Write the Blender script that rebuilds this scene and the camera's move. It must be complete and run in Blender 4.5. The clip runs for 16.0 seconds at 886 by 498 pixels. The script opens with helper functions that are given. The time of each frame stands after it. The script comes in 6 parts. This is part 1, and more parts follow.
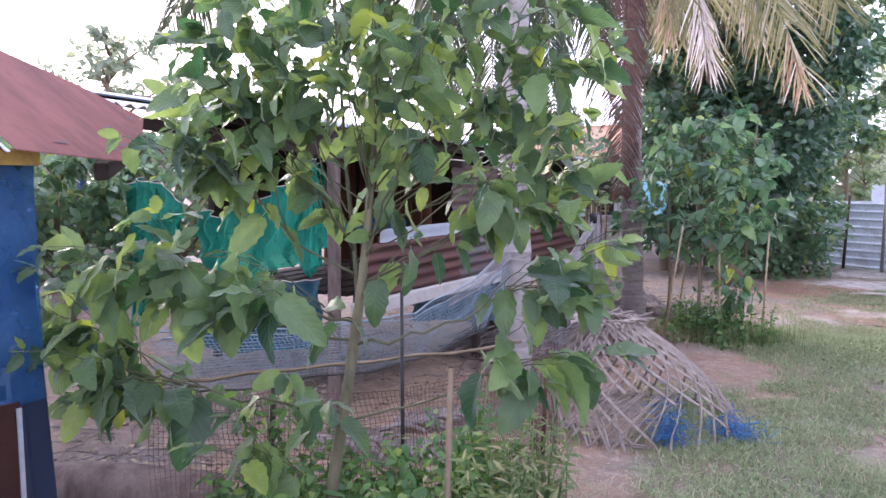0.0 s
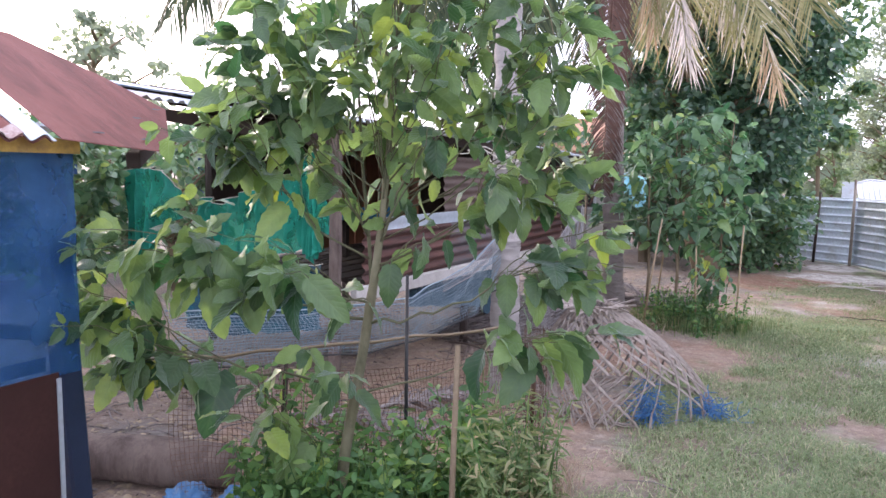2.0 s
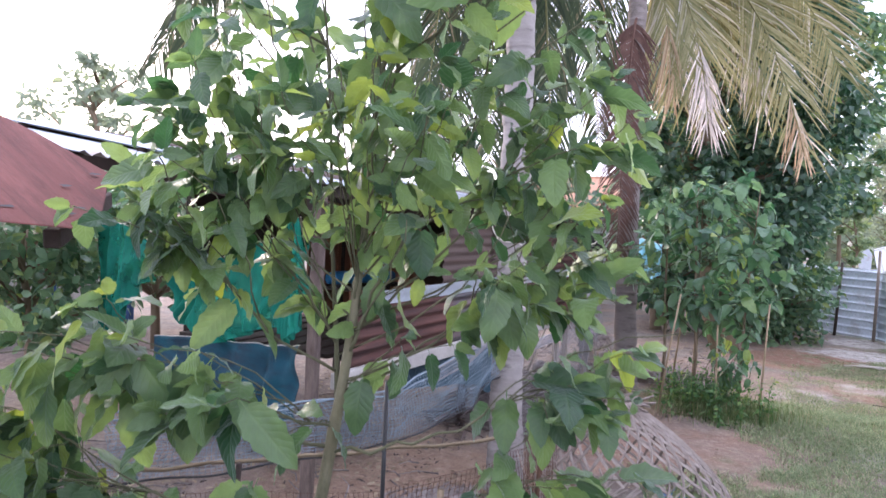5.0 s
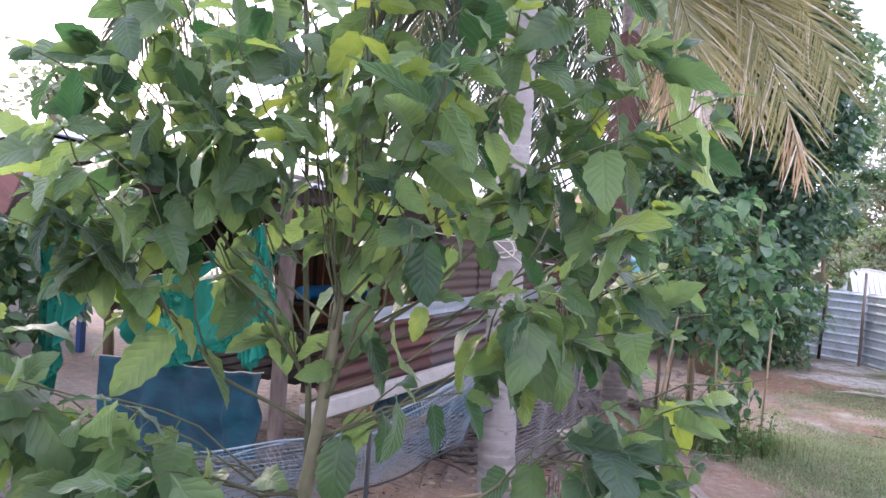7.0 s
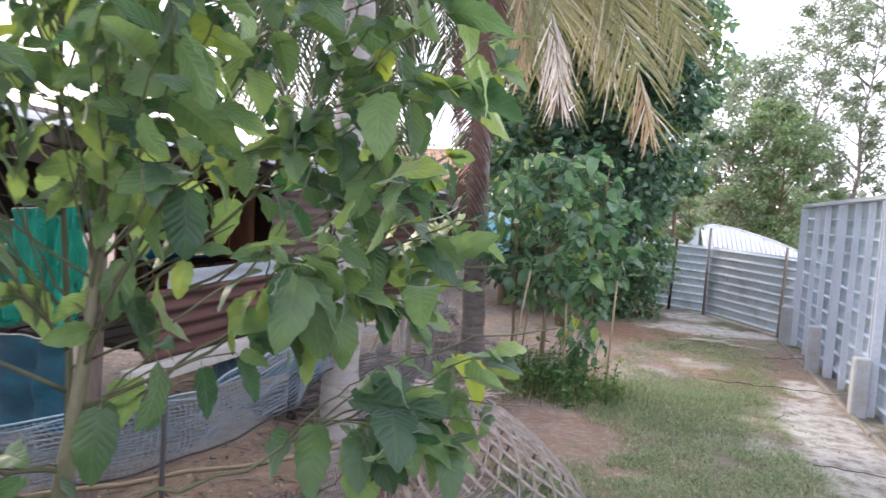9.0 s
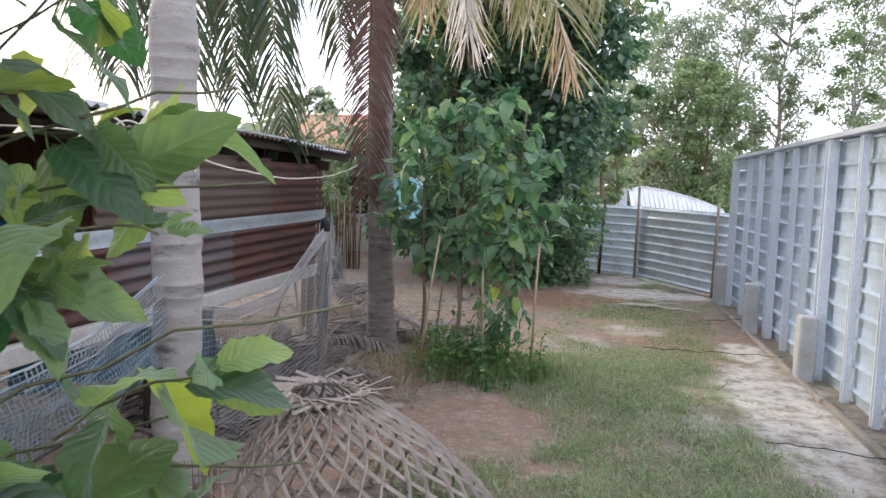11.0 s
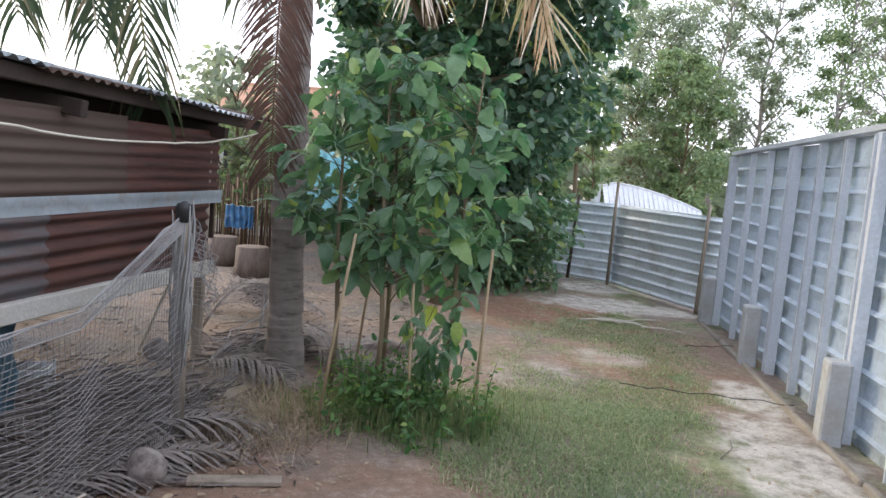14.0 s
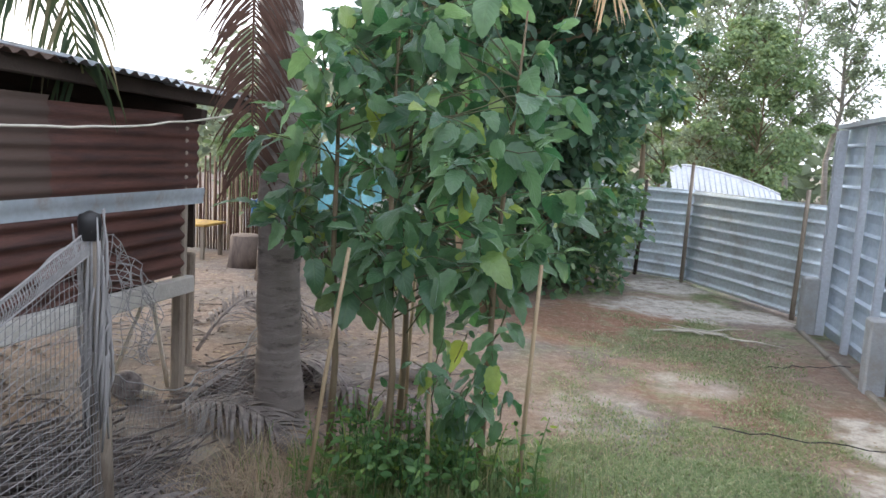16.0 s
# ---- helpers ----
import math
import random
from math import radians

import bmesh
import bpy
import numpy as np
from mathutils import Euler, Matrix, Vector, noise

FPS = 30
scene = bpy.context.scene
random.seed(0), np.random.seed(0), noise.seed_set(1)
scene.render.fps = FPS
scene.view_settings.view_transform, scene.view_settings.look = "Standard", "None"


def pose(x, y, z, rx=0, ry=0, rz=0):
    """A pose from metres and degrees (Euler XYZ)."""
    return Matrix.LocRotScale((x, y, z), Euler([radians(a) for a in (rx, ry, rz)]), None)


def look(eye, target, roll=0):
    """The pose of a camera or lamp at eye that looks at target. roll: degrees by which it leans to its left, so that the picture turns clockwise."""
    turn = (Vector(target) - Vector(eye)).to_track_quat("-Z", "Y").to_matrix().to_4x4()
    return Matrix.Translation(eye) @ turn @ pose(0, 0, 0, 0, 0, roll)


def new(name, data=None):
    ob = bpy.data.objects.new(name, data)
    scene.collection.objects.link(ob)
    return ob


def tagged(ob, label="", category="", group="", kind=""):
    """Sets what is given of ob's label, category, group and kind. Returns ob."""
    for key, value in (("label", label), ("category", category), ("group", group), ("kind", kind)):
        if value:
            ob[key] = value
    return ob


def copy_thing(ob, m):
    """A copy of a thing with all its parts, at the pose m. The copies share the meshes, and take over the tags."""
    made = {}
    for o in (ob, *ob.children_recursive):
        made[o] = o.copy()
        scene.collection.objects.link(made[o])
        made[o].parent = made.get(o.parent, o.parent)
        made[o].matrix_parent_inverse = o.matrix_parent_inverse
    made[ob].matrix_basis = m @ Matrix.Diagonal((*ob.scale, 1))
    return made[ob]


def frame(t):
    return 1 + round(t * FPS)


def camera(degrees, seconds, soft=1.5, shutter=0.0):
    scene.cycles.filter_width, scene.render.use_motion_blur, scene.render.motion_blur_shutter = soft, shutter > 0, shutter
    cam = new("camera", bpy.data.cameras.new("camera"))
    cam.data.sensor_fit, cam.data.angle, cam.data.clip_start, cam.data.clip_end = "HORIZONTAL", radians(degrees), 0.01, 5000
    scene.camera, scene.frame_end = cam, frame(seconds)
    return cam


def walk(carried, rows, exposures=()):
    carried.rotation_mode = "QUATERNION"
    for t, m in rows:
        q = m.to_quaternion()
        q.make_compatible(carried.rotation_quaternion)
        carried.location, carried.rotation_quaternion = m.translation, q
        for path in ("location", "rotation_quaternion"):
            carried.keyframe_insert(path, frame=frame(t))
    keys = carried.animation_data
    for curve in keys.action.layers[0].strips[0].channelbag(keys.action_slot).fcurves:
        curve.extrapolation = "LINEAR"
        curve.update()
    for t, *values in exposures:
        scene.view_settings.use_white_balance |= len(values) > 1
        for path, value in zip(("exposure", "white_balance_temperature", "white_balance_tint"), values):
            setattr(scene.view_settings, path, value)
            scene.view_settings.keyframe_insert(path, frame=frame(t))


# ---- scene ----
# ---------------------------------------------------------------- camera
cam = camera(61.84, 16.0, shutter=0.3)
PATH = [
    (0, 0.383, -1.234, 1.457, -28.40, -5.24, -0.13),
    (0.5, 0.372, -1.351, 1.462, -27.78, -5.92, -0.86),
    (1, 0.384, -1.459, 1.463, -26.67, -6.12, -0.35),
    (1.5, 0.383, -1.489, 1.470, -26.92, -6.12, 0.54),
    (2, 0.391, -1.487, 1.469, -26.60, -6.02, 0.81),
    (2.5, 0.385, -1.488, 1.468, -26.55, -5.94, 1.21),
    (3, 0.376, -1.467, 1.465, -25.90, -6.42, 1.29),
    (3.5, 0.364, -1.401, 1.459, -26.07, -6.46, 1.55),
    (4, 0.352, -1.280, 1.457, -28.25, -4.85, 1.85),
    (4.5, 0.351, -1.134, 1.506, -28.62, -3.73, 2.17),
    (5, 0.200, -0.982, 1.608, -27.26, -2.36, 2.68),
    (5.2, 0.164, -0.944, 1.634, -28.03, -1.84, 2.76),
    (7.3, -0.110, -0.547, 1.588, -24.94, -1.15, 3.88),
    (7.5, -0.100, -0.537, 1.590, -26.32, -1.07, 3.38),
    (8, -0.056, -0.517, 1.614, -23.42, -2.91, 3.03),
    (8.5, 0.011, -0.479, 1.597, -18.34, -4.09, 2.81),
    (9, 0.064, -0.420, 1.583, -15.71, -3.75, 3.76),
    (9.5, 0.051, -0.130, 1.509, -11.07, -3.10, 3.00),
    (10, 0.065, 0.115, 1.491, -11.61, -3.94, 1.62),
    (10.2, 0.099, 0.205, 1.442, -11.18, -4.59, 1.53),
    (12.3, 0.114, 0.949, 1.469, -9.97, -5.69, 2.18),
    (12.5, 0.131, 1.063, 1.467, -10.26, -5.25, 3.47),
    (13, 0.152, 1.326, 1.466, -11.63, -7.08, 4.12),
    (13.5, 0.111, 1.622, 1.449, -9.34, -7.07, 3.63),
    (14, 0.107, 1.939, 1.426, -8.08, -6.27, 4.66),
    (14.5, 0.134, 2.197, 1.429, -12.70, -8.44, 4.24),
    (15, 0.075, 2.493, 1.427, -10.14, -6.79, 3.85),
    (15.5, 0.032, 2.789, 1.411, -10.47, -7.74, 3.79),
    (16, 0.057, 3.056, 1.433, -12.57, -7.66, 3.25),
]


def heading(x, y, z, yaw, pitch, roll):
    a, b = radians(yaw), radians(pitch)
    way = Vector((math.sin(a) * math.cos(b), math.cos(a) * math.cos(b), math.sin(b)))
    return look((x, y, z), Vector((x, y, z)) + way, roll)


walk(cam, [(t, heading(*p)) for t, *p in PATH], exposures=[(0, 1.4, 5980, 28), (1, 1.4, 6080, 22), (2.5, 1.39, 6310, 20.5), (5, 1.37, 6080, 22), (7.5, 1.34, 6150, 24.5), (8, 1.28, 6200, 24), (9, 1.22, 6450, 15), (10, 1.13, 6500, 11), (12.5, 0.9, 6550, 10), (16, 1.02, 6450, 7)])

# ---------------------------------------------------------------- light
world = bpy.data.worlds.new("sky")
scene.world = world
world.use_nodes = True
wn, wl = world.node_tree.nodes, world.node_tree.links
wn.clear()
sky = wn.new("ShaderNodeTexSky")
sky.sky_type, sky.sun_disc = "NISHITA", False
SUN_AZ, SUN_EL = radians(-62), radians(16)
sky.sun_elevation, sky.sun_rotation = SUN_EL, SUN_AZ
sky.dust_density, sky.air_density = 3.0, 1.2
haze = wn.new("ShaderNodeMixRGB")          # thin white cloud over the whole sky
haze.inputs[0].default_value = 0.8
haze.inputs[2].default_value = (9.3, 9.6, 11.2, 1)
wl.new(sky.outputs[0], haze.inputs[1])
back = wn.new("ShaderNodeBackground")
back.inputs[1].default_value = 0.143
wl.new(haze.outputs[0], back.inputs[0])
wout = wn.new("ShaderNodeOutputWorld")
wl.new(back.outputs[0], wout.inputs[0])
sun = new("sun", bpy.data.lights.new("sun", "SUN"))
sun.data.energy, sun.data.angle, sun.data.color = 1.6, radians(12), (1.0, 0.86, 0.66)
sun.matrix_world = look((0, 0, 0), (-math.sin(SUN_AZ) * math.cos(SUN_EL), -math.cos(SUN_AZ) * math.cos(SUN_EL), -math.sin(SUN_EL)))

# ---------------------------------------------------------------- helpers
rng = random.Random(7)


def link_mesh(name, mesh, material, parent=None, label="", smooth=False, crease=False):
    ob = new(name, mesh)
    if material and not mesh.materials:
        mesh.materials.append(material)
    if parent:
        ob.parent = parent
    if label:
        ob["label"] = label
    if smooth:
        mesh.polygons.foreach_set("use_smooth", [True] * len(mesh.polygons))
        if crease:
            mesh.set_sharp_from_angle(angle=radians(50))
    return ob


def part(name, bm, material, parent=None, label="", smooth=False):
    """One bmesh as one mesh object under a thing or a part."""
    me = bpy.data.meshes.new(name)
    bm.normal_update()
    bm.to_mesh(me)
    bm.free()
    return link_mesh(name, me, material, parent, label, smooth)


def thing(name, label, category, group="", kind="", at=(0, 0, 0)):
    ob = new(name)
    ob.empty_display_size = 0.1
    ob.location = at
    return tagged(ob, label, category, group, kind)


def box(bm, c, s, rot=(0, 0, 0), bevel=0.0):
    m = pose(*c, *rot) @ Matrix.Diagonal((*s, 1))
    r = bmesh.ops.create_cube(bm, size=1, matrix=m)
    if bevel:
        es = list({e for v in r["verts"] for e in v.link_edges})
        bmesh.ops.bevel(bm, geom=es, offset=bevel, segments=1, affect="EDGES")
    return bm


def boxbm(c, s, rot=(0, 0, 0), bevel=0.0):
    return box(bmesh.new(), c, s, rot, bevel)


def beam(bm, a, b, w, h, bevel=0.0, twist=0.0):
    """A squared bar from a to b."""
    a, b = Vector(a), Vector(b)
    q = (b - a).to_track_quat("Y", "Z").to_matrix().to_4x4()
    m = Matrix.Translation((a + b) / 2) @ q @ pose(0, 0, 0, 0, twist, 0) @ Matrix.Diagonal((w, (b - a).length, h, 1))
    r = bmesh.ops.create_cube(bm, size=1, matrix=m)
    if bevel:
        es = list({e for v in r["verts"] for e in v.link_edges})
        bmesh.ops.bevel(bm, geom=es, offset=bevel, segments=1, affect="EDGES")
    return bm


def tube_data(pts, radii, sides=8, cap=True):
    """Vertices and faces of a tube along points with a radius at each."""
    pts = [Vector(p) for p in pts]
    n = len(pts)
    if not hasattr(radii, "__len__"):
        radii = [radii] * n
    vs, fs = [], []
    ref = None
    for i, p in enumerate(pts):
        d = (pts[min(i + 1, n - 1)] - pts[max(i - 1, 0)]).normalized()
        if ref is None:
            ref = Vector((0, 0, 1)) if abs(d.z) < 0.9 else Vector((1, 0, 0))
        u = d.cross(ref).normalized()
        v = u.cross(d).normalized()
        ref = v
        for k in range(sides):
            a = 2 * math.pi * k / sides
            vs.append(p + (u * math.cos(a) + v * math.sin(a)) * radii[i])
    for i in range(n - 1):
        for k in range(sides):
            k2 = (k + 1) % sides
            fs.append((i * sides + k, i * sides + k2, (i + 1) * sides + k2, (i + 1) * sides + k))
    if cap:
        fs.append(tuple(range(sides - 1, -1, -1)))
        fs.append(tuple((n - 1) * sides + k for k in range(sides)))
    return vs, fs


class Bag:
    """Collects pieces of geometry that become one mesh."""

    def __init__(self):
        self.v, self.f = [], []

    def add(self, vs, fs):
        o = len(self.v)
        self.v.extend(tuple(p) for p in vs)
        self.f.extend(tuple(i + o for i in f) for f in fs)
        return self

    def tube(self, pts, radii, sides=6, cap=True):
        return self.add(*tube_data(pts, radii, sides, cap))

    def mesh(self, name):
        me = bpy.data.meshes.new(name)
        me.from_pydata(self.v, [], self.f)
        me.update()
        return me

    def put(self, name, material, parent=None, label="", smooth=True, crease=False):
        return link_mesh(name, self.mesh(name), material, parent, label, smooth, crease)


def tubeobj(name, pts, radii, material, parent=None, sides=8, label="", smooth=True):
    return Bag().tube(pts, radii, sides).put(name, material, parent, label, smooth)


def curve_pts(a, b, n, sag=0.0, wob=0.0, r=rng):
    a, b = Vector(a), Vector(b)
    out = []
    for i in range(n + 1):
        t = i / n
        p = a.lerp(b, t)
        p.z -= sag * 4 * t * (1 - t)
        if 0 < i < n and wob:
            p += Vector((r.uniform(-wob, wob), r.uniform(-wob, wob), r.uniform(-wob, wob)))
        out.append(p)
    return out


def sheet_data(o, u, v, period, amp, n_u, n_v, thick=0.004, warp=0.0, phase=0.0, seed=0, ridge=0):
    """A corrugated sheet: from o along u (across the waves) and v (along them)."""
    o, u, v = Vector(o), Vector(u), Vector(v)
    nrm = u.cross(v).normalized()
    lu = u.length
    vs, fs = [], []
    rows = []
    for side in (0, 1):
        for j in range(n_v + 1):
            for i in range(n_u + 1):
                s, t = i / n_u, j / n_v
                w = amp * math.sin(2 * math.pi * s * lu / period + phase)
                if ridge:                     # narrow raised ribs with flat pans between
                    w = 2.4 * amp * (0.5 + 0.5 * math.sin(2 * math.pi * s * lu / period + phase)) ** ridge
                if warp:
                    w += warp * noise.noise((s * lu * 1.3 + seed, t * v.length * 1.3, seed * 3.1))
                vs.append(o + u * s + v * t + nrm * (w - side * thick))
    W = n_u + 1
    H = n_v + 1
    for j in range(n_v):
        for i in range(n_u):
            a = j * W + i
            fs.append((a, a + 1, a + W + 1, a + W))
            b = a + W * H
            fs.append((b, b + W, b + W + 1, b + 1))
    for i in range(n_u):
        for j in (0, n_v):
            a = j * W + i
            b = a + W * H
            fs.append((a, b, b + 1, a + 1) if j == 0 else (a, a + 1, b + 1, b))
    for j in range(n_v):
        for i in (0, n_u):
            a = j * W + i
            b = a + W * H
            fs.append((a, a + W, b + W, b) if i == 0 else (a, b, b + W, a + W))
    return vs, fs


def sheet(name, o, u, v, period, amp, n_u, n_v, material, parent, label="", **kw):
    return Bag().add(*sheet_data(o, u, v, period, amp, n_u, n_v, **kw)).put(name, material, parent, label, crease=True)


def scatter(vs, fs, mats):
    """Many copies of one small form as one mesh's arrays."""
    V = np.array(vs, float)
    M = np.array([[list(r) for r in m] for m in mats])
    out = np.einsum("mij,vj->mvi", M[:, :3, :3], V) + M[:, None, :3, 3]
    F = np.array(fs)
    faces = (F[None] + (np.arange(len(mats)) * len(V))[:, None, None]).reshape(-1, F.shape[1])
    return out.reshape(-1, 3), faces


def scatter_mesh(name, vs, fs, mats):
    v, f = scatter(vs, fs, mats)
    me = bpy.data.meshes.new(name)
    me.from_pydata(v.tolist(), [], f.tolist())
    me.update()
    return me


# ---------------------------------------------------------------- materials
def mat(name, c1, c2, scale=4.0, rough=0.8, metal=0.0, bump=0.15, fine=60.0, c3=None, cover=0.5, vary=0.12, stretch=(1, 1, 1), spec=0.4, c3scale=1.3, edge=0.12):
    """Two tones mottled at a large and a fine scale, with a third as stains, and relief."""
    m = bpy.data.materials.new(name)
    m.use_nodes = True
    n, l = m.node_tree.nodes, m.node_tree.links
    b = n["Principled BSDF"]
    b.inputs["Roughness"].default_value, b.inputs["Metallic"].default_value = rough, metal
    b.inputs["Specular IOR Level"].default_value = spec
    tc = n.new("ShaderNodeTexCoord")
    mp = n.new("ShaderNodeMapping")
    mp.inputs["Scale"].default_value = stretch
    l.new(tc.outputs["Object"], mp.inputs["Vector"])

    def nz(s, detail, rgh=0.6):
        t = n.new("ShaderNodeTexNoise")
        t.inputs["Scale"].default_value, t.inputs["Detail"].default_value, t.inputs["Roughness"].default_value = s, detail, rgh
        l.new(mp.outputs[0], t.inputs["Vector"])
        return t

    def mix(f, a, bb, kind="MIX"):
        t = n.new("ShaderNodeMixRGB")
        t.blend_type = kind
        for k, x in ((0, f), (1, a), (2, bb)):
            if hasattr(x, "is_linked"):
                l.new(x, t.inputs[k])
            elif k == 0:
                t.inputs[0].default_value = x
            else:
                t.inputs[k].default_value = (*x, 1)
        return t.outputs[0]

    def ramp(x, a, bb):
        t = n.new("ShaderNodeMapRange")
        t.inputs["From Min"].default_value, t.inputs["From Max"].default_value = a, bb
        l.new(x, t.inputs["Value"])
        return t.outputs[0]

    big, small = nz(scale, 5), nz(fine, 3)
    col = mix(ramp(big.outputs[0], 0.35, 0.65), c1, c2)
    col = mix(ramp(small.outputs[0], 0.3, 0.75), col, tuple(x * 0.72 for x in c2))
    if c3:
        third = nz(scale * c3scale, 6, 0.7)
        col = mix(ramp(third.outputs[0], cover - edge, cover + edge), c3, col)
    info = n.new("ShaderNodeObjectInfo")
    geo = n.new("ShaderNodeNewGeometry")
    add = n.new("ShaderNodeMath")
    add.operation = "ADD"
    l.new(info.outputs["Random"], add.inputs[0])
    l.new(geo.outputs["Random Per Island"], add.inputs[1])
    hsv = n.new("ShaderNodeHueSaturation")
    mr = n.new("ShaderNodeMapRange")
    mr.inputs["From Max"].default_value = 2.0
    mr.inputs["To Min"].default_value, mr.inputs["To Max"].default_value = 1 - vary, 1 + vary
    l.new(add.outputs[0], mr.inputs["Value"])
    l.new(mr.outputs[0], hsv.inputs["Value"])
    l.new(col, hsv.inputs["Color"])
    l.new(hsv.outputs[0], b.inputs["Base Color"])
    if bump:
        bp = n.new("ShaderNodeBump")
        bp.inputs["Strength"].default_value, bp.inputs["Distance"].default_value = bump, 0.01
        hs = n.new("ShaderNodeMath")
        hs.operation = "ADD"
        l.new(big.outputs[0], hs.inputs[0])
        l.new(small.outputs[0], hs.inputs[1])
        l.new(hs.outputs[0], bp.inputs["Height"])
        l.new(bp.outputs[0], b.inputs["Normal"])
    return m


def leafmat(name, c1, c2, c3, share=0.12, trans=0.35, rough=0.45, veins=0.0, wax=0.0, down=0.0):
    """A leaf: colour by leaf between two greens, some yellowed, light comes through."""
    m = bpy.data.materials.new(name)
    m.use_nodes = True
    n, l = m.node_tree.nodes, m.node_tree.links
    b = n["Principled BSDF"]
    b.inputs["Roughness"].default_value = rough
    b.inputs["Specular IOR Level"].default_value = 0.5
    b.inputs["Coat Weight"].default_value, b.inputs["Coat Roughness"].default_value = wax, 0.3
    b.inputs["Sheen Weight"].default_value, b.inputs["Sheen Roughness"].default_value = down, 0.4
    b.inputs["Sheen Tint"].default_value = (0.8, 0.9, 1.0, 1)
    info, geo = n.new("ShaderNodeObjectInfo"), n.new("ShaderNodeNewGeometry")
    add = n.new("ShaderNodeMath")
    add.operation = "ADD"
    l.new(info.outputs["Random"], add.inputs[0])
    l.new(geo.outputs["Random Per Island"], add.inputs[1])
    fr = n.new("ShaderNodeMath")
    fr.operation = "FRACT"
    l.new(add.outputs[0], fr.inputs[0])
    cr = n.new("ShaderNodeValToRGB")
    e = cr.color_ramp.elements
    e[0].position, e[0].color = 0.0, (*c1, 1)
    e[1].position, e[1].color = 1 - share, (*c2, 1)
    x = e.new(1.0)
    x.color = (*c3, 1)
    l.new(fr.outputs[0], cr.inputs[0])
    tc = n.new("ShaderNodeTexCoord")
    nz = n.new("ShaderNodeTexNoise")
    nz.inputs["Scale"].default_value, nz.inputs["Detail"].default_value = 25, 3
    l.new(tc.outputs["Object"], nz.inputs["Vector"])
    mx = n.new("ShaderNodeMixRGB")
    mx.blend_type = "MULTIPLY"
    mr = n.new("ShaderNodeMapRange")
    mr.inputs["To Min"].default_value, mr.inputs["To Max"].default_value = 0.7, 1.3
    l.new(nz.outputs[0], mr.inputs[0])
    mx.inputs[0].default_value = 1.0
    l.new(cr.outputs[0], mx.inputs[1])
    l.new(mr.outputs[0], mx.inputs[2])
    l.new(mx.outputs[0], b.inputs["Base Color"])
    if veins:
        uv = n.new("ShaderNodeUVMap")
        sp = n.new("ShaderNodeSeparateXYZ")
        l.new(uv.outputs[0], sp.inputs[0])

        def op(kind, a, bb=0.0):
            t = n.new("ShaderNodeMath")
            t.operation = kind
            for k, x in ((0, a), (1, bb)):
                if hasattr(x, "is_linked"):
                    l.new(x, t.inputs[k])
                else:
                    t.inputs[k].default_value = x
            return t.outputs[0]

        off = op("ABSOLUTE", op("SUBTRACT", sp.outputs[0], 0.5))
        rib = op("POWER", op("ABSOLUTE", op("SINE", op("MULTIPLY", op("SUBTRACT", sp.outputs[1], op("MULTIPLY", off, 0.55)), 26.0))), 0.35)
        mid = op("MINIMUM", op("MULTIPLY", off, 14.0), 1.0)
        hgt = op("MULTIPLY", rib, mid)
        bp = n.new("ShaderNodeBump")
        bp.inputs["Strength"].default_value, bp.inputs["Distance"].default_value = veins, 0.006
        l.new(hgt, bp.inputs["Height"])
        l.new(bp.outputs[0], b.inputs["Normal"])
        pale = n.new("ShaderNodeMixRGB")
        l.new(op("MULTIPLY", op("SUBTRACT", 1.0, hgt), 0.2), pale.inputs[0])
        l.new(mx.outputs[0], pale.inputs[1])
        pale.inputs[2].default_value = (0.2, 0.3, 0.1, 1)
        l.new(pale.outputs[0], b.inputs["Base Color"])
    tr = n.new("ShaderNodeBsdfTranslucent")
    ht = n.new("ShaderNodeHueSaturation")
    ht.inputs["Hue"].default_value, ht.inputs["Saturation"].default_value, ht.inputs["Value"].default_value = 0.464, 1.12, 2.0
    l.new(mx.outputs[0], ht.inputs["Color"])
    l.new(ht.outputs[0], tr.inputs[0])
    ms = n.new("ShaderNodeMixShader")
    ms.inputs[0].default_value = trans
    l.new(b.outputs[0], ms.inputs[1])
    l.new(tr.outputs[0], ms.inputs[2])
    l.new(ms.outputs[0], n["Material Output"].inputs[0])
    return m


M_ZINC = mat("galvanised_sheet", (0.58, 0.69, 0.81), (0.71, 0.81, 0.91), 2.5, 0.26, 0.5, 0.05, 30, (0.3, 0.31, 0.33), 0.33)
M_BACKZINC = mat("dull_galvanised_sheet", (0.69, 0.79, 0.88), (0.79, 0.88, 0.95), 2.0, 0.3, 0.25, 0.05, 30, (0.36, 0.37, 0.36), 0.36)
M_SKIRT = mat("maroon_painted_sheet", (0.024, 0.01, 0.009), (0.044, 0.018, 0.015), 3, 0.7, 0.0, 0.15, 60, (0.075, 0.034, 0.024), 0.32, spec=0.2)
M_ZINC_OLD = mat("old_zinc", (0.37, 0.42, 0.47), (0.5, 0.55, 0.6), 3, 0.45, 0.5, 0.05, 40, (0.3, 0.22, 0.17), 0.35)
M_STEEL = mat("grey_steel_post", (0.52, 0.565, 0.63), (0.62, 0.66, 0.72), 3, 0.45, 0.2, 0.05, 50)
M_CONC = mat("concrete", (0.36, 0.375, 0.39), (0.46, 0.475, 0.49), 5, 0.9, 0, 0.4, 70, (0.3, 0.28, 0.24), 0.4)
M_KERB = mat("soil_stained_concrete", (0.2, 0.175, 0.15), (0.29, 0.26, 0.225), 6, 0.95, 0, 0.5, 70)
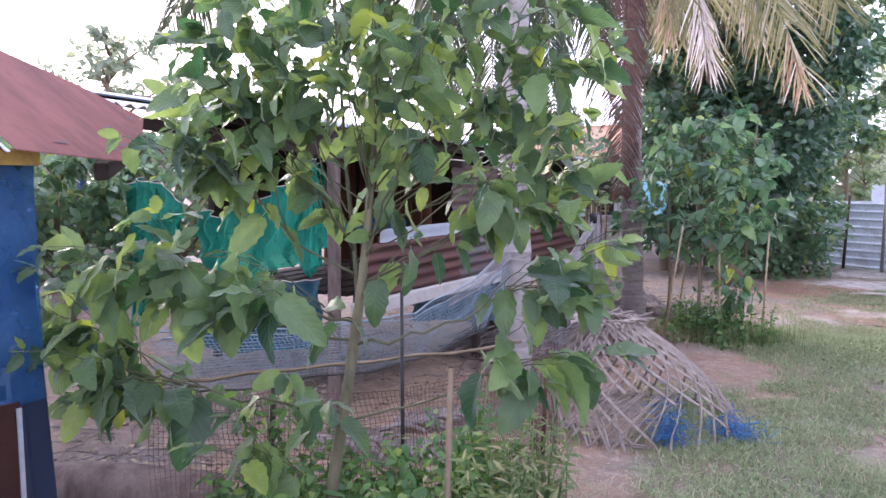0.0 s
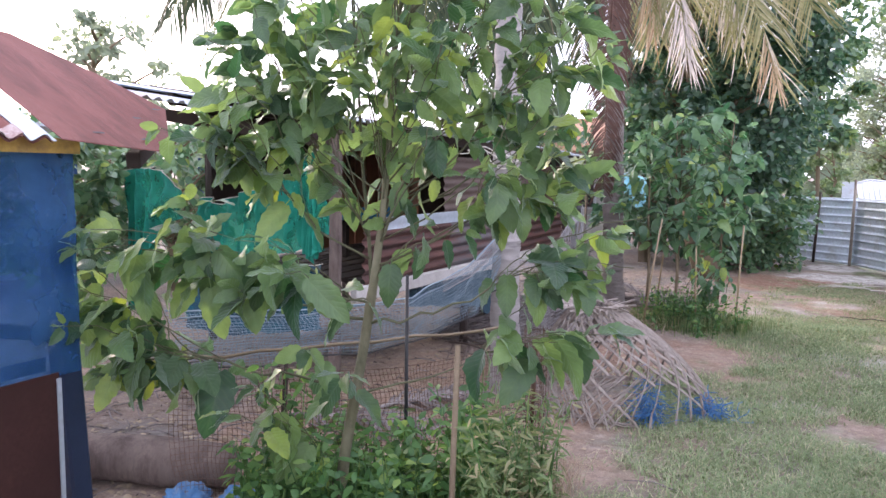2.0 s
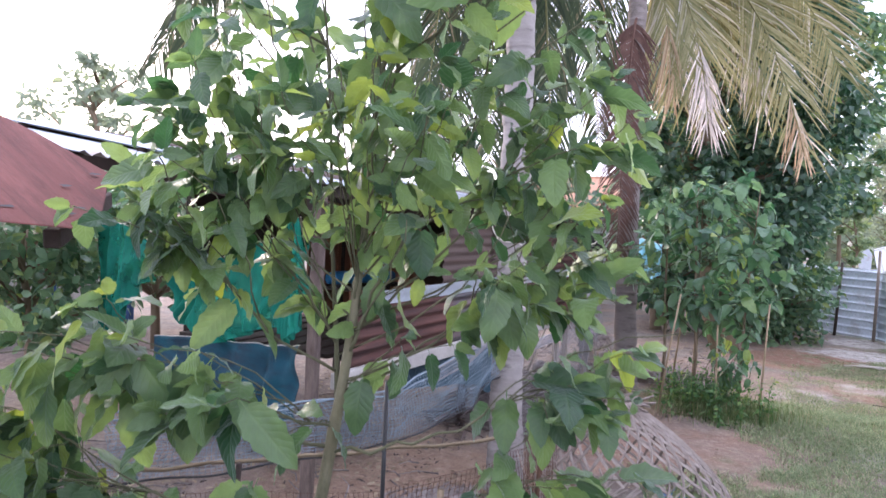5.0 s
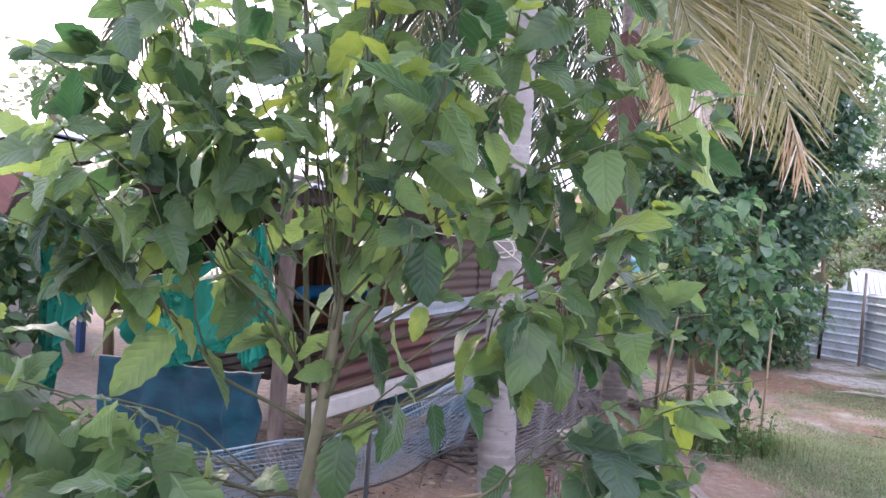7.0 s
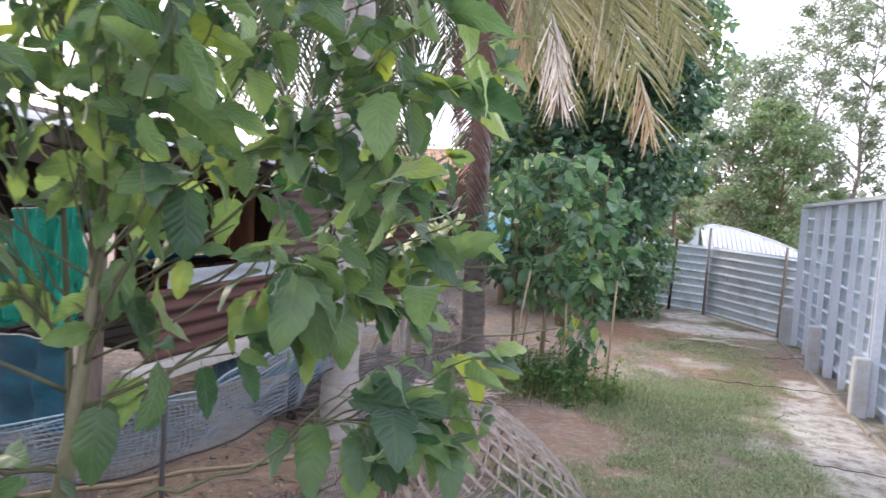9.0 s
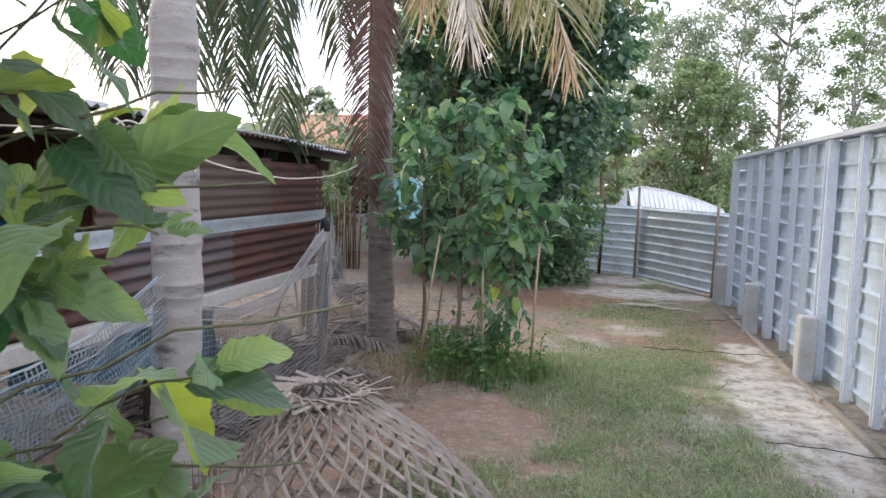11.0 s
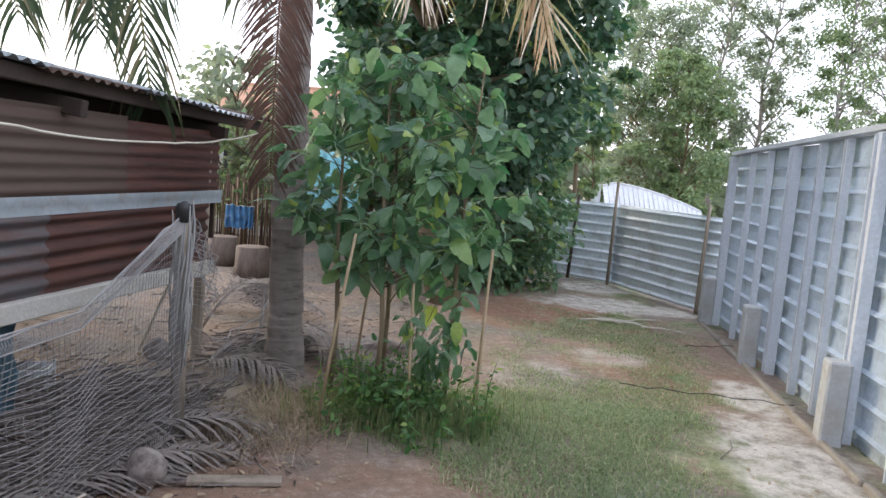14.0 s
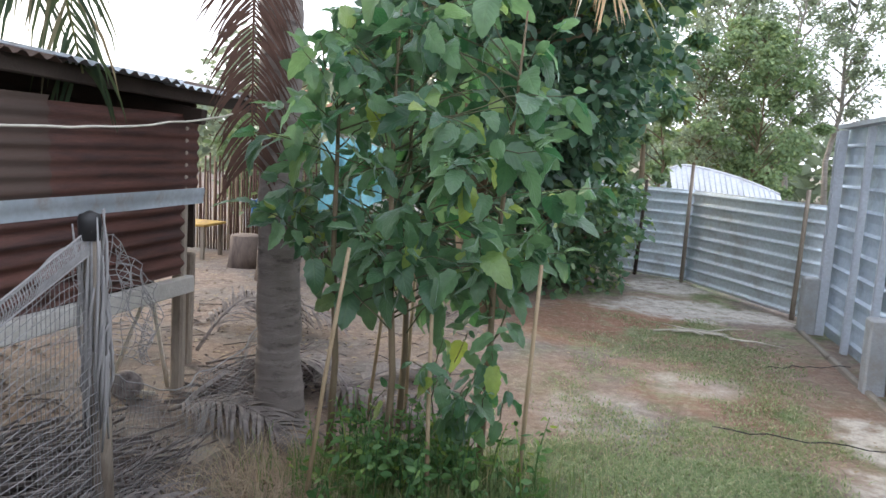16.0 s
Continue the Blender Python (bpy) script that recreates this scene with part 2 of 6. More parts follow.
M_RUST = mat("rusty_sheet", (0.085, 0.035, 0.028), (0.16, 0.072, 0.056), 4, 0.8, 0.05, 0.4, 70, (0.055, 0.032, 0.03), 0.46, stretch=(1, 0.4, 5))
M_RUST_ROOF = mat("rust_red_roof", (0.14, 0.05, 0.042), (0.205, 0.082, 0.068), 3.5, 0.75, 0.05, 0.3, 70, (0.085, 0.035, 0.03), 0.42, spec=0.25, stretch=(0.5, 2.2, 0.5))
M_PALERUST = mat("worn_pale_roof", (0.3, 0.22, 0.2), (0.42, 0.36, 0.34), 8, 0.6, 0.2, 0.2, 70, (0.16, 0.06, 0.05), 0.45)
M_GREYRUST = mat("grey_stained_sheet", (0.085, 0.083, 0.09), (0.15, 0.14, 0.145), 3, 0.6, 0.2, 0.2, 60, (0.12, 0.05, 0.037), 0.45, stretch=(1, 0.5, 4))
# Brown kept low so the tone takes in the eave's shade on the wall.
M_BROWN = mat("weathered_brown_sheet", (0.068, 0.047, 0.039), (0.118, 0.084, 0.07), 2.5, 0.75, 0.1, 0.2, 60, (0.085, 0.05, 0.038), 0.42, stretch=(1, 0.3, 8))
M_WOOD = mat("grey_weathered_wood", (0.22, 0.18, 0.14), (0.34, 0.29, 0.24), 6, 0.9, 0, 0.4, 90, (0.12, 0.09, 0.07), 0.4, stretch=(1, 1, 0.25))
M_WHITEWOOD = mat("whitewashed_beam", (0.42, 0.4, 0.37), (0.54, 0.52, 0.48), 5, 0.85, 0, 0.3, 70, (0.35, 0.32, 0.29), 0.38)
# Set extra dark to carry the shade under the shed roof.
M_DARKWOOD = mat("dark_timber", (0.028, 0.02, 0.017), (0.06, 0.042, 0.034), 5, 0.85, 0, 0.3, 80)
M_REDWOOD = mat("red_brown_boards", (0.17, 0.07, 0.04), (0.25, 0.11, 0.06), 5, 0.8, 0, 0.3, 80, stretch=(1, 3, 0.6))
# Pale c3 patches paint in scratches and cloudy reflections.
M_NAVY = mat("navy_painted_sheet", (0.024, 0.062, 0.175), (0.036, 0.095, 0.235), 2.2, 0.35, 0.0, 0.12, 40, (0.2, 0.27, 0.38), 0.4, c3scale=2.2, edge=0.05)
M_BARK = mat("palm_bark", (0.245, 0.222, 0.21), (0.4, 0.37, 0.35), 4, 0.95, 0, 0.4, 70, (0.1, 0.09, 0.085), 0.37, stretch=(1.0, 1.0, 3.2), edge=0.07)
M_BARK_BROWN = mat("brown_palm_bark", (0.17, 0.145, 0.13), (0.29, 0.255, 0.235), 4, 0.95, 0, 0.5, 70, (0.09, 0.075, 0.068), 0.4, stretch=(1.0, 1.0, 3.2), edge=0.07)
M_STEM = mat("green_grey_stem", (0.135, 0.13, 0.075), (0.22, 0.205, 0.13), 9, 0.8, 0, 0.45, 90, (0.08, 0.08, 0.045), 0.36, stretch=(1, 1, 0.5))
M_LIMB = mat("olive_limb", (0.07, 0.075, 0.04), (0.125, 0.125, 0.07), 9, 0.8, 0, 0.3, 90)
M_NAVYDARK = mat("dark_slate_paint", (0.01, 0.016, 0.035), (0.016, 0.028, 0.06), 3, 0.5, 0, 0.15, 50, (0.06, 0.03, 0.025), 0.36)
M_TWIG = mat("brown_twig", (0.15, 0.11, 0.07), (0.22, 0.17, 0.11), 9, 0.85, 0, 0.3, 90)


def filmmat(name, c1, c2, tint, clear, rough=0.3, c3=(0.2, 0.27, 0.38), scale=2.2, stretch=(1, 1, 1)):
    """Thin coloured plastic film or net, worn clear in places, so that the yard behind shows dimly."""
    m = mat(name, c1, c2, scale, rough, 0.0, 0.3, 40, c3, 0.36, c3scale=2.2, edge=0.05, stretch=stretch)
    n, l = m.node_tree.nodes, m.node_tree.links
    tc, nz, mr = n.new("ShaderNodeTexCoord"), n.new("ShaderNodeTexNoise"), n.new("ShaderNodeMapRange")
    nz.inputs["Scale"].default_value, nz.inputs["Detail"].default_value = 3.5, 4
    l.new(tc.outputs["Object"], nz.inputs["Vector"])
    mr.inputs["From Min"].default_value, mr.inputs["From Max"].default_value = 0.38, 0.62
    mr.inputs["To Min"].default_value, mr.inputs["To Max"].default_value = clear * 0.35, clear
    l.new(nz.outputs[0], mr.inputs["Value"])
    tr, ms = n.new("ShaderNodeBsdfTransparent"), n.new("ShaderNodeMixShader")
    tr.inputs[0].default_value = (*tint, 1)
    l.new(mr.outputs[0], ms.inputs[0])
    l.new(n["Principled BSDF"].outputs[0], ms.inputs[1])
    l.new(tr.outputs[0], ms.inputs[2])
    l.new(ms.outputs[0], n["Material Output"].inputs[0])
    return m


# Darker upright streaks paint fold shade into the net's green.
M_GREENNET = filmmat("green_shade_net", (0.006, 0.17, 0.12), (0.02, 0.36, 0.26), (0.45, 0.95, 0.8), 0.5, 0.85, (0.008, 0.1, 0.075), 9.0, (1, 1, 0.35))
# Its default c3 carries the navy sheet's painted reflection patches.
M_FILM = filmmat("navy_plastic_film", (0.024, 0.08, 0.19), (0.042, 0.13, 0.28), (0.5, 0.7, 0.95), 0.72)
M_LEAF = leafmat("broad_leaf", (0.022, 0.066, 0.031), (0.132, 0.226, 0.079), (0.2, 0.29, 0.06), 0.13, 0.48, 0.38, 0.45, 0.24, 0.45)
M_BUSHLEAF = leafmat("bush_leaf", (0.034, 0.1, 0.055), (0.124, 0.238, 0.112), (0.24, 0.33, 0.07), 0.08, 0.44, 0.34, 0.4, 0.35, 0.6)
M_WEED = leafmat("weed_leaf", (0.035, 0.105, 0.035), (0.095, 0.2, 0.06), (0.2, 0.3, 0.08), 0.12, 0.4, 0.5)
M_TUFT = leafmat("rough_grass", (0.08, 0.135, 0.05), (0.15, 0.21, 0.085), (0.34, 0.3, 0.17), 0.25, 0.3, 0.6)
M_DARKTREE = leafmat("dark_tree_leaf", (0.026, 0.07, 0.046), (0.085, 0.155, 0.092), (0.14, 0.22, 0.06), 0.1, 0.3, 0.36)
M_MIDTREE = leafmat("low_tree_leaf", (0.06, 0.135, 0.075), (0.135, 0.23, 0.115), (0.22, 0.31, 0.09), 0.15, 0.3, 0.32)
# Pale grey-green: distance haze is mixed into the leaf colour.
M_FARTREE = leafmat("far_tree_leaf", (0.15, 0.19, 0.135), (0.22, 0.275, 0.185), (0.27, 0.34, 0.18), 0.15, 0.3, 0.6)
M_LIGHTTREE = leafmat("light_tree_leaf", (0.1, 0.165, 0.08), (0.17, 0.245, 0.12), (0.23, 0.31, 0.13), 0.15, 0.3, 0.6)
M_FROND = leafmat("coconut_frond", (0.03, 0.055, 0.03), (0.075, 0.105, 0.05), (0.24, 0.2, 0.12), 0.14, 0.18, 0.42)
M_FROND_DRY = leafmat("drying_frond", (0.135, 0.15, 0.055), (0.3, 0.29, 0.14), (0.5, 0.47, 0.4), 0.16, 0.3, 0.55)
M_FROND_PALE = leafmat("bleached_frond", (0.36, 0.33, 0.29), (0.6, 0.55, 0.5), (0.72, 0.68, 0.62), 0.3, 0.25, 0.6)
M_FROND_TAN = leafmat("browned_frond", (0.25, 0.185, 0.1), (0.4, 0.32, 0.19), (0.5, 0.45, 0.34), 0.3, 0.25, 0.6)
M_FROND_DEAD = mat("dead_frond", (0.06, 0.03, 0.022), (0.125, 0.066, 0.048), 12, 0.85, 0, 0.2, 80)
M_FROND_OLD = mat("grey_old_frond", (0.17, 0.14, 0.13), (0.31, 0.275, 0.255), 12, 0.9, 0, 0.2, 80, (0.07, 0.055, 0.055), 0.4, vary=0.3)
M_BAMBOO = mat("weathered_bamboo", (0.22, 0.18, 0.155), (0.37, 0.32, 0.28), 14, 0.8, 0, 0.25, 80, (0.17, 0.13, 0.1), 0.36)
M_STAKE = mat("bamboo_stake", (0.28, 0.2, 0.12), (0.4, 0.31, 0.2), 8, 0.8, 0, 0.3, 80)
M_TURQ = mat("turquoise_tarpaulin", (0.003, 0.05, 0.085), (0.007, 0.105, 0.15), 4, 0.6, 0, 0.6, 80, (0.012, 0.035, 0.06), 0.46, stretch=(1, 1.2, 3.0), spec=0.25)
M_SLATE = mat("slate_blue_sheet", (0.026, 0.062, 0.09), (0.05, 0.105, 0.14), 5, 0.7, 0, 0.5, 90, (0.03, 0.06, 0.08), 0.4, stretch=(1, 1.4, 0.6))
M_BLUE = mat("blue_plastic", (0.02, 0.2, 0.5), (0.04, 0.3, 0.62), 8, 0.45, 0, 0.3, 60)
M_FADEDBLUE = mat("faded_blue_cloth", (0.04, 0.14, 0.32), (0.09, 0.23, 0.42), 12, 0.85, 0, 0.4, 90, (0.2, 0.26, 0.32), 0.38)
M_CYAN = mat("pale_cyan_tarpaulin", (0.2, 0.6, 0.72), (0.42, 0.78, 0.86), 5, 0.5, 0, 0.3, 60)
M_NET = mat("blue_grey_netting", (0.19, 0.26, 0.315), (0.28, 0.355, 0.405), 8, 0.8, 0, 0, 60)
M_NETGREY = mat("grey_netting", (0.24, 0.235, 0.235), (0.35, 0.34, 0.34), 8, 0.85, 0, 0, 60)
M_STUMP = mat("weathered_stump", (0.12, 0.09, 0.075), (0.2, 0.155, 0.13), 9, 0.9, 0, 0.6, 70, (0.07, 0.05, 0.045), 0.42, stretch=(1, 1, 0.3))
M_WIRE = mat("rusty_wire", (0.1, 0.055, 0.035), (0.16, 0.09, 0.06), 20, 0.8, 0.3, 0, 60)
M_ROPE = mat("pale_rope", (0.5, 0.47, 0.4), (0.62, 0.58, 0.5), 30, 0.9, 0, 0.2, 90)
M_BLACK = mat("black_plastic", (0.015, 0.015, 0.017), (0.03, 0.03, 0.032), 10, 0.5, 0, 0.1, 60)
M_WHITEPANEL = mat("white_roof_panel", (0.56, 0.59, 0.64), (0.68, 0.7, 0.74), 3, 0.5, 0, 0.1, 30, (0.4, 0.4, 0.42), 0.36)
M_ORANGE = mat("orange_roof_tile", (0.4, 0.2, 0.12), (0.48, 0.27, 0.17), 3, 0.8, 0, 0.1, 40)
M_PALEWALL = mat("pale_plaster", (0.5, 0.49, 0.46), (0.6, 0.58, 0.55), 2, 0.85, 0, 0.1, 40)
M_YELLOWTRIM = mat("yellow_ochre_paint", (0.4, 0.24, 0.05), (0.5, 0.32, 0.08), 6, 0.7, 0, 0.2, 60, (0.2, 0.12, 0.06), 0.4)
# ---------------------------------------------------------------- ground
BARE = ((-0.3, 4.8, 0.55, 0.32), (-0.25, 4.3, 0.45, 0.25), (0.45, 4.05, 0.22, 0.16), (0.2, 5.6, 0.3, 0.16), (0.35, 4.6, 0.3, 0.2), (-0.25, 7.0, 0.4, 0.45), (0.95, 8.5, 0.8, 0.7), (1.55, 8.2, 0.3, 1.2))   # bare spots in the turf


def ground_material():
    m = bpy.data.materials.new("yard_soil")
    m.use_nodes = True
    n, l = m.node_tree.nodes, m.node_tree.links
    b = n["Principled BSDF"]
    b.inputs["Roughness"].default_value, b.inputs["Specular IOR Level"].default_value = 0.95, 0.2
    tc = n.new("ShaderNodeTexCoord")

    def nz(s, d=5, r=0.6):
        t = n.new("ShaderNodeTexNoise")
        t.inputs["Scale"].default_value, t.inputs["Detail"].default_value, t.inputs["Roughness"].default_value = s, d, r
        l.new(tc.outputs["Object"], t.inputs["Vector"])
        return t.outputs[0]

    def op(kind, a, bb=None):
        t = n.new("ShaderNodeMath")
        t.operation = kind
        for k, x in ((0, a), (1, bb)):
            if x is None:
                continue
            if hasattr(x, "is_linked"):
                l.new(x, t.inputs[k])
            else:
                t.inputs[k].default_value = x
        return t.outputs[0]

    def ramp(x, a, bb):
        t = n.new("ShaderNodeMapRange")
        t.inputs["From Min"].default_value, t.inputs["From Max"].default_value = a, bb
        l.new(x, t.inputs["Value"])
        return t.outputs[0]

    def mix(f, a, bb):
        t = n.new("ShaderNodeMixRGB")
        for k, x in ((0, f), (1, a), (2, bb)):
            if hasattr(x, "is_linked"):
                l.new(x, t.inputs[k])
            elif k == 0:
                t.inputs[0].default_value = x
            else:
                t.inputs[k].default_value = (*x, 1)
        return t.outputs[0]

    sep = n.new("ShaderNodeSeparateXYZ")
    l.new(tc.outputs["Object"], sep.inputs[0])
    x, y = sep.outputs[0], sep.outputs[1]
    wob = op("MULTIPLY", op("SUBTRACT", nz(1.6), 0.5), 1.3)
    wob2 = op("MULTIPLY", op("SUBTRACT", nz(4.0), 0.5), 0.8)
    fine, mid = nz(90, 4, 0.7), nz(7, 6, 0.7)

    def spot(cx, cy, rx, ry, amount=1.0):
        dx = op("DIVIDE", op("SUBTRACT", x, cx), rx)
        dy = op("DIVIDE", op("SUBTRACT", y, cy), ry)
        d = op("SQRT", op("ADD", op("MULTIPLY", dx, dx), op("MULTIPLY", dy, dy)))
        return ramp(op("ADD", d, op("ADD", wob, wob2)), 1.15, 0.75)

    soil = mix(ramp(mid, 0.3, 0.7), (0.235, 0.17, 0.135), (0.36, 0.275, 0.222))
    red = mix(ramp(mid, 0.3, 0.7), (0.26, 0.145, 0.098), (0.34, 0.205, 0.145))
    grey = mix(ramp(mid, 0.3, 0.7), (0.18, 0.158, 0.143), (0.26, 0.235, 0.213))
    base = mix(ramp(nz(1.1), 0.4, 0.62), soil, grey)
    base = mix(op("MULTIPLY", spot(-0.7, 4.5, 1.1, 0.8), op("ADD", mid, 0.15)), base, red)
    tan = mix(ramp(mid, 0.3, 0.7), (0.31, 0.2, 0.138), (0.44, 0.31, 0.225))
    base = mix(op("MULTIPLY", spot(-1.7, 2.3, 1.1, 1.5), 0.85), base, tan)
    base = mix(spot(0.1, 9.6, 1.0, 1.0), base, red)
    base = mix(op("MULTIPLY", spot(1.1, 8.2, 0.9, 1.2), 0.7), base, red)
    turf = mix(ramp(mid, 0.3, 0.7), (0.24, 0.275, 0.155), (0.35, 0.37, 0.23))
    turf = mix(op("MULTIPLY", ramp(nz(3.2, 5, 0.65), 0.42, 0.6), 0.9), turf, mix(ramp(mid, 0.3, 0.7), (0.1, 0.14, 0.062), (0.17, 0.21, 0.1)))
    side = ramp(op("ADD", op("ADD", x, op("MULTIPLY", wob, 0.6)), wob2), -0.75, 0.25)
    patchy = ramp(op("ADD", nz(1.3, 6), op("MULTIPLY", nz(6), 0.5)), 0.58, 0.78)
    base = mix(op("MULTIPLY", side, ramp(patchy, 1.0, 0.2)), base, turf)
    for cx, cy, rx, ry in BARE:
        base = mix(op("MULTIPLY", spot(cx, cy, rx, ry), 0.7), base, mix(op("MULTIPLY", ramp(nz(3.0), 0.45, 0.65), 0.5), soil, red))
    pale = mix(ramp(mid, 0.3, 0.65), (0.44, 0.405, 0.36), (0.66, 0.63, 0.585))
    for args in ((1.5, 5.5, 0.34, 1.5), (0.75, 10.6, 0.75, 0.5), (0.75, 11.9, 0.45, 0.5), (1.45, 10.5, 0.35, 0.4), (1.6, 7.3, 0.25, 0.4)):
        base = mix(op("MULTIPLY", spot(*args), ramp(op("ADD", mid, op("MULTIPLY", fine, 0.4)), 0.5, 0.72)), base, pale)
    for args in ((0.75, 5.2, 0.3, 0.35), (0.7, 8.0, 0.35, 0.25), (0.1, 7.2, 0.35, 0.4), (0.35, 3.6, 0.2, 0.2)):
        base = mix(op("MULTIPLY", spot(*args), op("MULTIPLY", mid, 0.8)), base, pale)
    base = mix(ramp(fine, 0.45, 0.75), base, mix(0.5, base, (0.1, 0.075, 0.05)))
    clod = nz(19, 6, 0.72)
    base = mix(op("MULTIPLY", ramp(clod, 0.5, 0.64), 0.42), base, mix(0.6, base, (0.11, 0.085, 0.06)))
    base = mix(op("MULTIPLY", ramp(clod, 0.47, 0.36), 0.4), base, mix(0.5, base, (0.62, 0.56, 0.48)))
    l.new(base, b.inputs["Base Color"])
    bp = n.new("ShaderNodeBump")
    bp.inputs["Strength"].default_value, bp.inputs["Distance"].default_value = 0.6, 0.03
    l.new(op("ADD", op("ADD", fine, mid), clod), bp.inputs["Height"])
    l.new(bp.outputs[0], b.inputs["Normal"])
    return m


def ground_height(x, y):
    near = max(0.0, 1 - max(0, abs(x) - 6) / 8) * max(0.0, 1 - max(0, abs(y - 5) - 9) / 8)
    return near * (0.035 * noise.noise((x * 0.9, y * 0.9, 0)) + 0.015 * noise.noise((x * 3.1, y * 3.1, 4)))


def build_ground():
    xs = sorted({*np.linspace(-7, 4, 111).round(3), *np.linspace(-14, 10, 25).round(3), -900, -400, -150, -60, -30, 30, 60, 150, 400, 900})
    ys = sorted({*np.linspace(-2, 14, 161).round(3), *np.linspace(-8, 24, 33).round(3), -900, -300, -100, -30, 40, 80, 200, 500, 900})
    vs = [(x, y, ground_height(x, y)) for y in ys for x in xs]
    W = len(xs)
    fs = [(j * W + i, j * W + i + 1, (j + 1) * W + i + 1, (j + 1) * W + i) for j in range(len(ys) - 1) for i in range(W - 1)]
    g = Bag().add(vs, fs).put("ground", ground_material())
    return tagged(g, "bare sandy soil with thin mown grass", "ground", kind="structure")


build_ground()


# ---------------------------------------------------------------- side fence of metal sheet
FX, F0, F1 = 1.96, -3.0, 10.1


def fence_top(y):
    return 1.88 - 0.012 * (y - 4.5)


def build_side_fence():
    fence = thing("metal_fence", "tall galvanised sheet fence on grey steel posts", "fence", kind="structure", at=(FX, F0, 0))
    inv = Matrix.Translation((-FX, -F0, 0))

    def own(ob):
        ob.matrix_parent_inverse = inv
        return ob

    # sheets with pressed horizontal ribs, each about 1.2 m long
    y = F0
    k = 0
    while y < F1 - 0.05:
        y2 = min(y + 1.18, F1)
        prof = []
        z, top = -0.03, fence_top((y + y2) / 2) - 0.02
        while z < top - 0.15:
            for dz, dx in ((0, 0), (0.06, 0.004), (0.118, 0), (0.121, -0.022), (0.131, -0.024), (0.152, -0.002)):
                prof.append((z + dz, dx))
            z += 0.172
        prof.append((top, 0))
        off = 0.004 * (k % 2)
        vs = [(FX + 0.03 + dx + off, yy, zz) for yy in (y, y2 + 0.03) for zz, dx in prof]
        vs += [(a + 0.0015, b, c) for a, b, c in vs]
        n = len(prof)
        fs = []
        for i in range(n - 1):
            fs.append((i, i + 1, n + i + 1, n + i))
            fs.append((2 * n + i, 3 * n + i, 3 * n + i + 1, 2 * n + i + 1))
        own(Bag().add(vs, fs).put("panel", M_ZINC, fence, smooth=False))
        y, k = y2, k + 1
    # posts: channel sections in front of the sheet
    for i, yy in enumerate((10.04, 9.32, 8.75, 8.05, 7.5, 7.03, 6.5, 5.88, 5.34, 4.75, 4.15, 3.6, 3.05, 2.4, 1.8, 1.25, 0.6, 0.0, -0.6, -1.2, -1.8, -2.4)):
        wide = i % 3 == 0
        w = 0.1 if wide else 0.05
        d = 0.055 if wide else 0.032
        h = fence_top(yy) - 0.03
        bm = bmesh.new()
        box(bm, (FX - d / 2 + 0.006, yy, h / 2), (d, w, h))
        box(bm, (FX - d - 0.002, yy - w / 2 + 0.006, h / 2 - 0.002), (0.016, 0.012, h - 0.01))
        box(bm, (FX - d - 0.002, yy + w / 2 - 0.006, h / 2 - 0.002), (0.016, 0.012, h - 0.01))
        own(part("post", bm, M_STEEL, fence))
    bm = bmesh.new()
    beam(bm, (FX - 0.005, F0, fence_top(F0)), (FX - 0.005, F1, fence_top(F1)), 0.1, 0.035)
    own(part("top_rail", bm, M_STEEL, fence))


build_side_fence()
stub = None
for y in (10.05, 8.3, 6.45, 4.2, 2.0):
    h = 0.62 if y < 9.5 else 0.5
    if stub is None:
        bm = boxbm((0, 0, h / 2 - 0.05), (0.13, 0.14, h + 0.1), bevel=0.012)
        stub = part("concrete_stub", bm, M_CONC)
        tagged(stub, "short square concrete post at the fence foot", "post", "concrete posts along the metal fence")
        stub.matrix_basis = pose(FX - 0.13, y, 0)
    else:
        copy_thing(stub, pose(FX - 0.13, y, 0, 0, rng.uniform(-2, 2), rng.uniform(-4, 4)))
bm = bmesh.new()
for k in range(12):
    y = -3 + k * 1.1
    box(bm, (FX - 0.17 + 0.006 * math.sin(k * 2.1), y + 0.55, 0.0), (0.045, 1.085, 0.07), (0, 0, rng.uniform(-0.5, 0.5)), 0.01)
tagged(part("fence_kerb", bm, M_KERB), "low concrete kerb along the metal fence", "kerb", kind="structure")


# ---------------------------------------------------------------- back fence
def build_back_fence():
    fence = thing("sheet_fence", "low fence of silvery corrugated sheets on wooden posts", "fence", kind="structure")
    a, b, c = Vector((2.03, 10.42, 0)), Vector((1.02, 12.35, 0)), Vector((-0.9, 13.6, 0))
    for p, q, name in ((a, b, 1), (b, c, 2)):
        u = (q - p)
        hgt = 1.1
        vs, fs = sheet_data(p + Vector((0, 0, 0.02)), Vector((0, 0, hgt)), u, 0.128, 0.0125, 170, 10, 0.002, 0.02, seed=name, ridge=6)
        Bag().add(vs, fs).put("corrugated_sheet", M_BACKZINC, fence)
    d = (b - a)
    for p, h, m, lean in ((a + d * 0.13, 1.25, M_WOOD, 0.02), (b, 1.42, M_WOOD, 0.01), (b.lerp(c, 0.28), 1.2, M_DARKWOOD, 0.05), (b.lerp(c, 0.8), 1.2, M_WOOD, 0.03)):
        q = p + Vector((-0.06, -0.06, 0))
        tubeobj("post", [q, q + Vector((lean * 0.5, 0, h / 2)), q + Vector((lean, 0, h))], [0.024, 0.022, 0.02], m, fence)
    return fence


build_back_fence()


